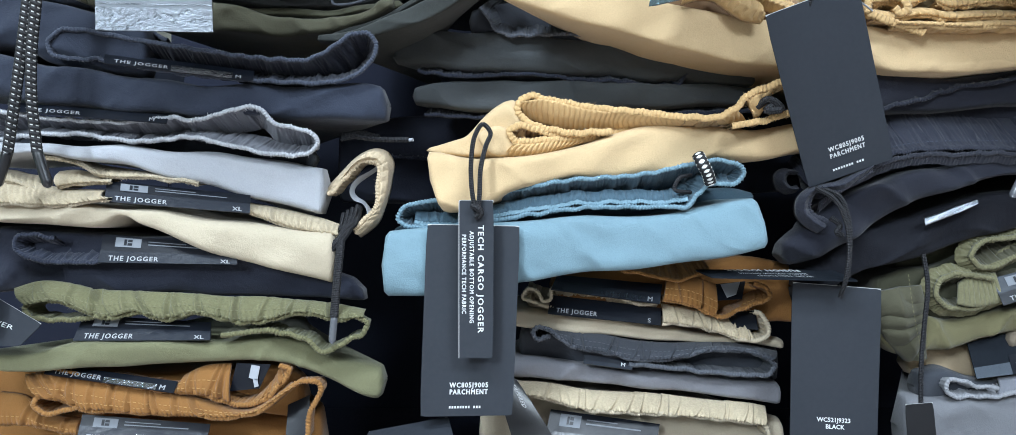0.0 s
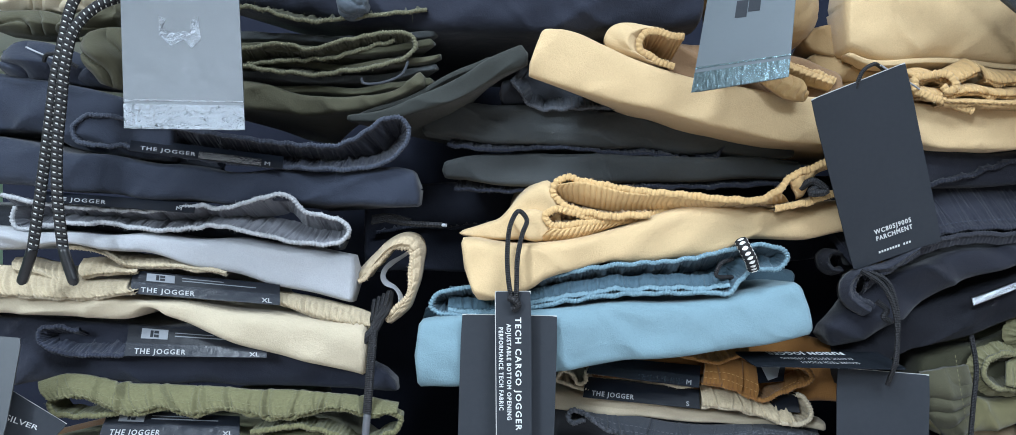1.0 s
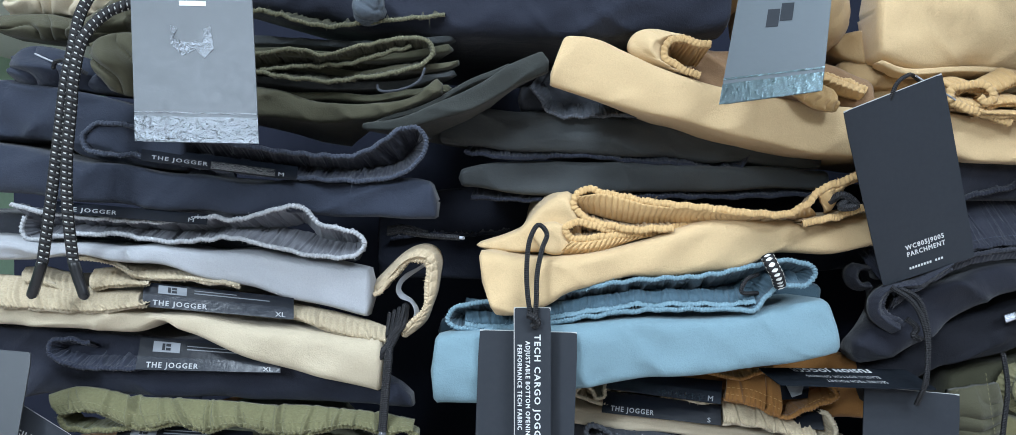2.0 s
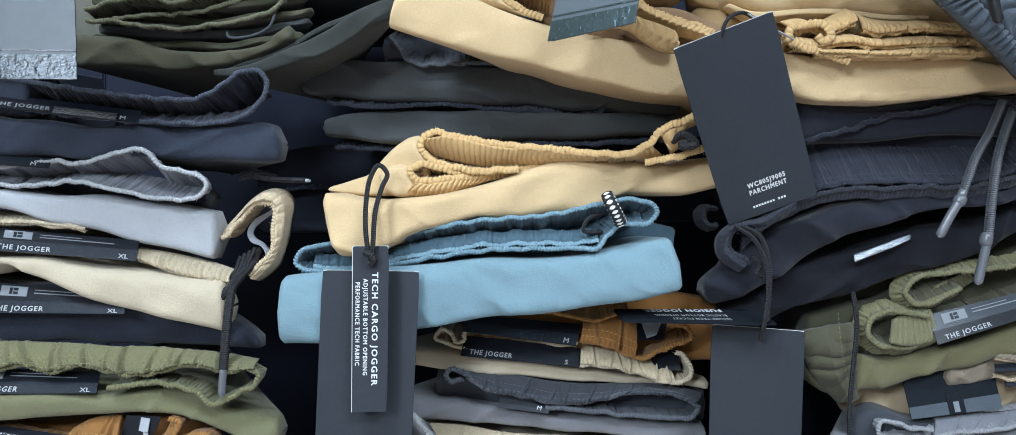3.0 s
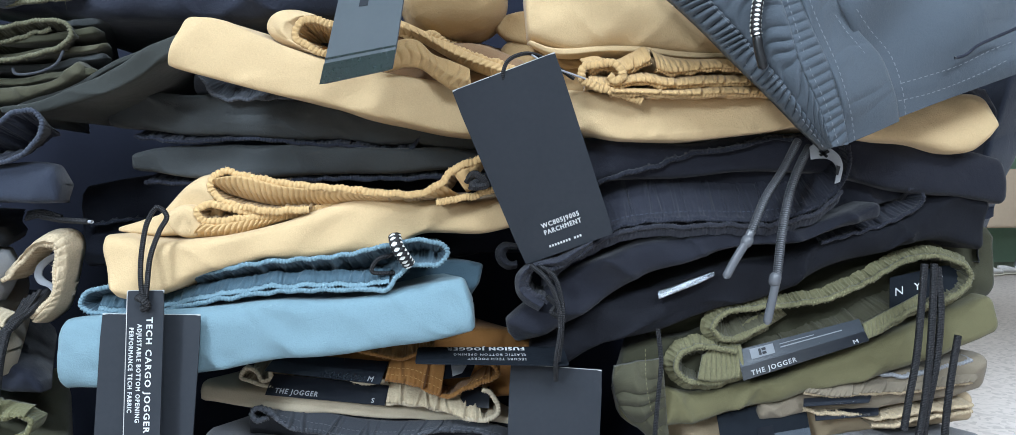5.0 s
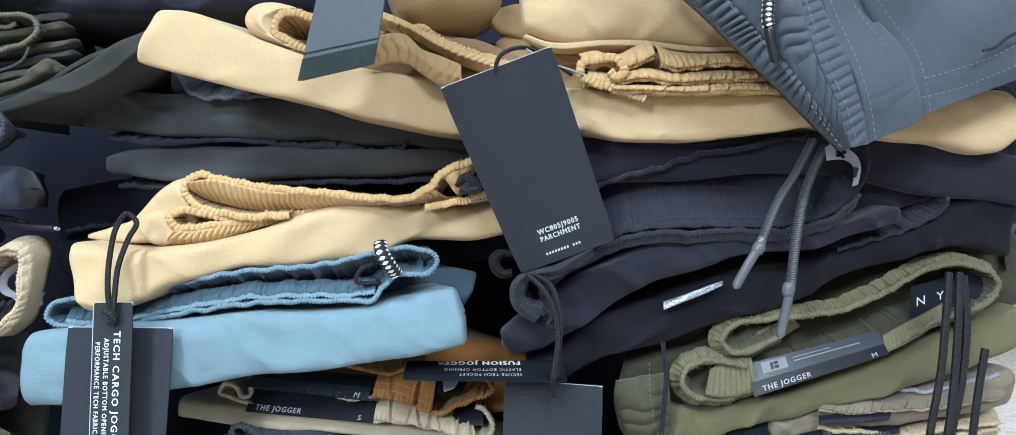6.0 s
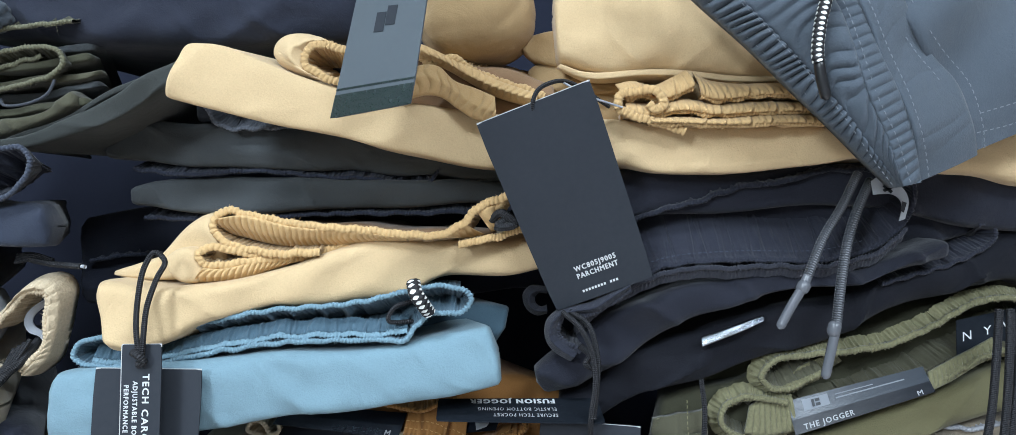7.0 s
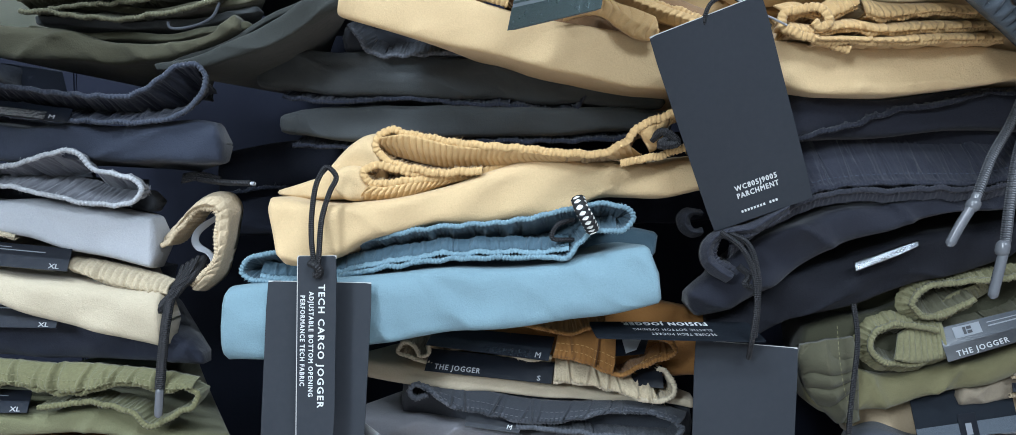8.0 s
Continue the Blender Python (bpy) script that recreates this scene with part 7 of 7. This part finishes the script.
edge_a = [(0.2689, 0.5200, 1.5591), (0.3111, 0.5100, 1.5130), (0.3457, 0.5050, 1.4792), (0.3776, 0.5000, 1.4441), (0.4037, 0.5000, 1.4176), (0.4227, 0.5020, 1.4005)]
edge_b = [(0.3571, 0.5050, 1.5522), (0.3847, 0.4950, 1.5079), (0.3916, 0.4900, 1.4847), (0.4002, 0.4850, 1.4511), (0.4115, 0.4860, 1.4276), (0.4227, 0.4920, 1.4011)]
edge_c = [(0.3797, 0.5050, 1.5519), (0.3994, 0.4950, 1.5077), (0.4091, 0.4900, 1.4772), (0.4192, 0.4870, 1.4511), (0.4270, 0.4880, 1.4276), (0.4340, 0.4940, 1.4032)]
edge_d = [(0.4107, 0.5150, 1.5551), (0.4286, 0.5050, 1.5100), (0.4446, 0.5000, 1.4787), (0.4595, 0.5000, 1.4599), (0.4683, 0.5020, 1.4376), (0.4740, 0.5080, 1.4191)]
edge_e = [(0.6365, 0.5400, 1.5608), (0.6277, 0.5300, 1.5139), (0.6240, 0.5300, 1.4981), (0.6202, 0.5300, 1.4863), (0.6163, 0.5300, 1.4764), (0.6170, 0.5350, 1.4713)]
edge_m = [(0.2984, 0.5120, 1.5557), (0.3358, 0.5020, 1.5105), (0.3660, 0.4970, 1.4762), (0.3912, 0.4930, 1.4431), (0.4090, 0.4940, 1.4179), (0.4236, 0.4980, 1.4008)]
draped(g, [edge_a, edge_m], SLATE, "waistband", ribs=0.0066, pitch=0.0050, lump=0.001, slant=0.009)
draped(g, [edge_m, edge_b], SLATE, "gathered_panel", ribs=0.0034, pitch=0.0095, lump=0.004, uneven=1.3, slant=0.026)
stitches(g, [(x + 0.003, y - 0.0028, z) for x, y, z in edge_a], 0, STITCH, 0.0024, 0.0018)
stitches(g, [(x - 0.004, y - 0.0030, z) for x, y, z in edge_m], 0, STITCH, 0.0024, 0.0018)
draped(g, [edge_b, edge_c], SLATE, "waist_seam", ribs=0.0018, pitch=0.0060, lump=0.001, slant=0.006)
draped(g, [edge_c, edge_d], SLATE, "yoke", ribs=0.0006, pitch=0.016, lump=0.003, uneven=0.7, slant=0.02)
draped(g, [[(x - 0.005, y + 0.003, z) for x, y, z in edge_d], edge_e], SLATE, "leg", lump=0.006)
for off, line in ((-0.0025, edge_b), (-0.0025, edge_c), (-0.0030, edge_d)):
    stitches(g, [(x + 0.004, y + off, z) for x, y, z in line], 0, STITCH, 0.0024, 0.0018)
stitches(g, [(x - 0.012, y - 0.003, z) for x, y, z in edge_d], 0, STITCH, 0.0024, 0.0018)
tube("drawcord", [(0.3822, 0.4850, 1.5266), (0.3747, 0.4800, 1.5039), (0.3710, 0.4790, 1.4896), (0.3696, 0.4790, 1.4737), (0.3703, 0.4790, 1.4698)], 0.0035, CHECK, g)
stitches(g, [(0.4707, 0.5010, 1.4318), (0.4921, 0.5040, 1.4367), (0.5279, 0.5120, 1.4494), (0.5531, 0.5150, 1.4610)], 0, STITCH, 0.0024, 0.0018)
tube("pocket_slit", [(0.5100, 0.5050, 1.4600), (0.5170, 0.5050, 1.4620), (0.5250, 0.5050, 1.4680), (0.5380, 0.5050, 1.4740), (0.5500, 0.5050, 1.4790)], 0.0011, BLACK, g)
stitches(g, [(0.4720, 0.5000, 1.4430), (0.4900, 0.5020, 1.4480), (0.5120, 0.5040, 1.4550), (0.5340, 0.5060, 1.4650), (0.5520, 0.5080, 1.4720)], 0, STITCH, 0.0024, 0.0018)
tube("aglet", [(0.3703, 0.4790, 1.4712), (0.3717, 0.4790, 1.4613), (0.3749, 0.4790, 1.4488)], 0.0031, PLASTIC, g, taper=True)


# ---- swing tags ----
def swing_tag(label, corners, mat=CARD, edge=True):
    tg = sheet("swing_tag", corners, mat, None, 0.0009, label=label, corner=0.002)
    tagged(tg, category="tag", group="swing tags")
    if edge:
        sheet("pale_edge", corners, CARD_EDGE, tg, 0.0004, 0, 0.01, 0.99, 0.985, 1.003, 0.0003)
    return tg


def small_print(corners, tg, u0, u1, v0, v1):
    """A short line of unreadable small print: one plain bar a letter."""
    step = (u1 - u0) / 12
    for k in range(12):
        if k != 8:
            sheet("printed_bar", corners, INK, tg, 0.0002, 0, u0 + k * step, u0 + (k + 0.62) * step, v0, v1, 0.001)


A = [(-0.0613, 0.5050, 1.1615), (0.0032, 0.5050, 1.1624), (0.0088, 0.5200, 1.2935), (-0.0581, 0.5200, 1.2949)]
tg = swing_tag("charcoal card swing tag with white print hanging on a black cord", A)
lettering(A, "WC805J9005", 0.31, 0.147, 0.0034, INK, tg, bold=0.022, length=0.0265)
lettering(A, "PARCHMENT", 0.31, 0.112, 0.0034, INK, tg, bold=0.022, length=0.0265)
small_print(A, tg, 0.31, 0.66, 0.040, 0.052)
A2 = [(-0.0337, 0.4960, 1.2039), (-0.0102, 0.4960, 1.2039), (-0.0100, 0.5080, 1.3118), (-0.0345, 0.5080, 1.3118)]
tg = swing_tag("narrow charcoal card strip with white upright print", A2)
sheet("pale_edge", A2, CARD_EDGE, tg, 0.0003, 0, 0.0, 0.018, 0.0, 0.995, 0.0007)
lettering(A2, "TECH CARGO JOGGER", 0.56, 0.84, 0.0038, INK, tg, turn=-90, length=0.074, bold=0.022)
lettering(A2, "ADJUSTABLE BOTTOM OPENING", 0.32, 0.80, 0.0028, INK, tg, turn=-90, length=0.063, bold=0.022)
lettering(A2, "PERFORMANCE TECH FABRIC", 0.10, 0.78, 0.0028, INK, tg, turn=-90, length=0.0545, bold=0.022)
cd = tube("tag_cord", [(-0.0230, 0.5050, 1.3050), (-0.0254, 0.5070, 1.3208), (-0.0260, 0.5110, 1.3392), (-0.0235, 0.5150, 1.3580), (-0.0180, 0.5170, 1.3665), (-0.0125, 0.5180, 1.3606), (-0.0156, 0.5140, 1.3510), (-0.0191, 0.5080, 1.3345), (-0.0198, 0.5040, 1.3162), (-0.0207, 0.5030, 1.3027)], 0.0017, CORD, None, label="black cord loop holding a swing tag")
tagged(cd, category="cord", group="tag cords")
tube("knot", [(-0.0251, 0.5020, 1.3081), (-0.0205, 0.5000, 1.3063), (-0.0188, 0.5020, 1.3027), (-0.0229, 0.5030, 1.3004)], 0.0024, CORD, cd)

B = [(0.2287, 0.5530, 1.3227), (0.2924, 0.5510, 1.3450), (0.2488, 0.5170, 1.4680), (0.1795, 0.5080, 1.4409)]
tg = swing_tag("charcoal card swing tag leaning askew with white print", B)
lettering(B, "WC805J9005", 0.31, 0.165, 0.0036, INK, tg, bold=0.022, length=0.0275)
lettering(B, "PARCHMENT", 0.31, 0.125, 0.0036, INK, tg, bold=0.022, length=0.0275)
small_print(B, tg, 0.31, 0.68, 0.048, 0.060)
cd = tube("tag_cord", [(0.2136, 0.5160, 1.4462), (0.2136, 0.5120, 1.4535), (0.2167, 0.5110, 1.4610), (0.2247, 0.5150, 1.4661), (0.2375, 0.5300, 1.4684), (0.2641, 0.5500, 1.4557)], 0.0014, CORD, None, label="black cord through a swing tag")
tagged(cd, category="cord", group="tag cords")

C = [(-0.2552, 0.4500, 1.4159), (-0.1825, 0.4500, 1.4145), (-0.1967, 0.4700, 1.5648), (-0.2704, 0.4700, 1.5673)]
tg = swing_tag("silver grey card swing tag with a foil mark and foil hem", C, SILVER_CARD, False)
sheet("foil_hem", C, FOIL, tg, 0.0002, 0, 0.0, 1.0, 0.0, 0.10, 0.001)
sheet("foil_line", C, FOIL, tg, 0.0002, 0, 0.0, 1.0, 0.112, 0.118, 0.001)
MARK = [(0.32, 0.467), (0.38, 0.453), (0.34, 0.413), (0.45, 0.395), (0.53, 0.405), (0.58, 0.395), (0.59, 0.453), (0.65, 0.467), (0.67, 0.373), (0.59, 0.333), (0.52, 0.368), (0.41, 0.341), (0.32, 0.387)]
at = quad(C)
spots = at(np.array([p[0] for p in MARK]), np.array([p[1] for p in MARK]), np.full(len(MARK), 0.0012))
under(link_mesh("foil_mark", [*spots, *(spots + np.array([0, 0.0002, 0]))], [tuple(range(13)), tuple(range(25, 12, -1)), *[(i, i - 1 if i else 12, 13 + (i - 1 if i else 12), 13 + i) for i in range(13)]], FOIL, smooth_faces=False), tg)
sheet("printed_bar", C, INK, tg, 0.0002, 0, 0.40, 0.62, 0.545, 0.565, 0.001)

# silver tag turned aslant; its blue reflection is painted
E5 = [(0.0968, 0.4970, 1.4440), (0.1483, 0.4630, 1.4475), (0.1634, 0.4780, 1.5523), (0.1215, 0.5120, 1.5661)]
tg = swing_tag("silver card swing tag seen aslant with a blue sheen in its colour and a foil hem", E5, SHEEN_CARD, False)
sheet("foil_hem", E5, SHEEN_FOIL, tg, 0.0002, 0, 0.0, 1.0, 0.0, 0.11, 0.001)
sheet("foil_line", E5, SHEEN_FOIL, tg, 0.0002, 0, 0.0, 1.0, 0.13, 0.14, 0.001)
for mu, mv in ((0.36, 0.40), (0.50, 0.43)):
    sheet("printed_mark", E5, CARD, tg, 0.0002, 0, mu, mu + 0.13, mv, mv + 0.10, 0.001)

D4 = [(0.2113, 0.5450, 1.1145), (0.2762, 0.5450, 1.1114), (0.2840, 0.5520, 1.2453), (0.2171, 0.5550, 1.2502)]
tg = swing_tag("charcoal card swing tag with a fabric code hanging low", D4)
lettering(D4, "WC521J9323", 0.30, 0.245, 0.0032, INK, tg, bold=0.022)
lettering(D4, "BLACK", 0.40, 0.208, 0.0032, INK, tg, bold=0.022)
F4 = [(0.1504, 0.5350, 1.2551), (0.2585, 0.5350, 1.2526), (0.2573, 0.5750, 1.2575), (0.1478, 0.5750, 1.2580)]
tg = swing_tag("narrow charcoal strip tag lying flat, print upside down", F4, BLACK_CARD)
lettering(F4, "FUSION JOGGER", 0.73, 0.92, 0.0075, INK, tg, turn=180, length=0.057, bold=0.022)
lettering(F4, "ELASTIC BOTTOM OPENING", 0.73, 0.55, 0.005, INK, tg, turn=180, length=0.052)
lettering(F4, "SECURE TECH POCKET", 0.73, 0.30, 0.005, INK, tg, turn=180, length=0.042)
cd = tube("tag_cord", [(0.2326, 0.5480, 1.3225), (0.2433, 0.5400, 1.3133), (0.2508, 0.5380, 1.2972), (0.2523, 0.5360, 1.2789), (0.2491, 0.5330, 1.2586), (0.2497, 0.5450, 1.2402)], 0.0018, CORD, None, label="black cord holding two tags")
tagged(cd, category="cord", group="tag cords")
tube("strand", [(0.2375, 0.5500, 1.3224), (0.2483, 0.5430, 1.3155), (0.2539, 0.5400, 1.2970), (0.2535, 0.5380, 1.2763), (0.2507, 0.5350, 1.2559)], 0.0018, CORD, cd)

S6 = [(-0.3694, 0.4700, 1.2262), (-0.3416, 0.4700, 1.2261), (-0.3374, 0.4800, 1.2855), (-0.3771, 0.4800, 1.2885)]
tg = swing_tag("silver grey card tag at the side of the stack", S6, SILVER_CARD, False)
S7 = [(-0.3724, 0.4850, 1.2142), (-0.3260, 0.4850, 1.2141), (-0.3124, 0.4870, 1.2283), (-0.3634, 0.4900, 1.2572)]
tg = swing_tag("dark grey card tag with pale print beside the stack", S7)
lettering(S7, "SILVER", 0.3, 0.5, 0.005, INK, tg)

# ---- cords hanging by the west stack ----
for pts, ag in (([(-0.2981, 0.4880, 1.5225), (-0.3060, 0.4800, 1.4989), (-0.3086, 0.4760, 1.4770), (-0.3133, 0.4750, 1.4520), (-0.3175, 0.4750, 1.4190), (-0.3235, 0.4760, 1.3778), (-0.3291, 0.4770, 1.3427)], [(-0.3287, 0.4770, 1.3447), (-0.3324, 0.4770, 1.3323), (-0.3366, 0.4770, 1.3199)]), ([(-0.2768, 0.4880, 1.5075), (-0.2910, 0.4830, 1.4997), (-0.3015, 0.4760, 1.4832), (-0.3059, 0.4730, 1.4598), (-0.3083, 0.4730, 1.4351), (-0.3108, 0.4730, 1.4064), (-0.3114, 0.4740, 1.3777), (-0.3090, 0.4760, 1.3426)], [(-0.3094, 0.4760, 1.3447), (-0.3056, 0.4760, 1.3323), (-0.3011, 0.4760, 1.3195)])):
    cd = tube("drawcord", pts, 0.0034, FLECK, None, label="black drawcord with white flecks and a plastic tip")
    tagged(cd, category="cord", group="drawcords")
    tube("aglet", ag, 0.0034, PLASTIC, cd, taper=True)

# ---- smaller tags low in the stacks ----
T8 = [(0.0075, 0.5600, 1.1163), (0.0382, 0.5600, 1.1259), (0.0081, 0.5800, 1.1691), (-0.0168, 0.5800, 1.1883)]
tg = swing_tag("narrow black strip tag slanting behind the charcoal tag", T8, PLASTIC)
lettering(T8, "TAPERED", 0.62, 0.86, 0.0040, INK, tg, turn=-90, length=0.026, bold=0.022)
T9 = [(0.3067, 0.5550, 1.1150), (0.3290, 0.5550, 1.1147), (0.3276, 0.5600, 1.1573), (0.3062, 0.5600, 1.1556)]
tg = swing_tag("small black card tag hanging on a thin cord", T9, PLASTIC)
T10 = [(-0.0976, 0.4880, 1.1392), (-0.0344, 0.4880, 1.1435), (-0.0427, 0.5200, 1.1565), (-0.1003, 0.5200, 1.1458)]
tg = swing_tag("slate blue card tag lying low between stacks", T10, CARD)
wire = tube("plastic_tie", [(0.2328, 0.5190, 1.4667), (0.2467, 0.5220, 1.4591), (0.2596, 0.5300, 1.4560), (0.2711, 0.5400, 1.4539)], 0.0007, WHITE_TAPE, None, label="thin pale plastic tie of a swing tag")
tagged(wire, category="tie", group="tag cords")
g = thing("folded_trousers", "folded washed black trousers behind the tan pair", "trousers", (0.5, 0.7, 1.43), G4)
folded(g, [(0.428, 1.460), (0.506, 1.465), (0.560, 1.461), (0.610, 1.455)], [(0.428, 1.408), (0.507, 1.397), (0.560, 1.378), (0.610, 1.362)], 0.61, WASHED, wr=0.003)
draped(g, [[(0.6090, 0.6400, 1.4720), (0.5890, 0.6400, 1.4130), (0.5910, 0.6400, 1.3860), (0.6040, 0.6400, 1.3610), (0.6100, 0.6400, 1.3310), (0.6130, 0.6400, 1.3150)], [(0.6220, 0.6120, 1.4670), (0.6040, 0.6120, 1.4060), (0.5980, 0.6120, 1.3800), (0.5980, 0.6120, 1.3590), (0.5960, 0.6120, 1.3350), (0.5960, 0.6120, 1.3160)], [(0.6750, 0.6400, 1.4720), (0.6520, 0.6400, 1.4120), (0.6360, 0.6400, 1.3800), (0.6280, 0.6400, 1.3580), (0.6200, 0.6400, 1.3350), (0.6160, 0.6400, 1.3130)]], NAVY, "hanging_end", ribs=0.003, pitch=0.05, nrow=160, ncol=30, lump=0.003, back=0.02, uneven=0.6)
draped(g, [[(0.5640, 0.6060, 1.3910), (0.5740, 0.6060, 1.3750), (0.5880, 0.6060, 1.3620), (0.5990, 0.6060, 1.3570), (0.6060, 0.6060, 1.3610)], [(0.5610, 0.6040, 1.3850), (0.5720, 0.6040, 1.3680), (0.5860, 0.6040, 1.3550), (0.5990, 0.6040, 1.3510), (0.6040, 0.6040, 1.3530)]], BLACK, "hem", nrow=80, ncol=12, lump=0.001, back=0.012)
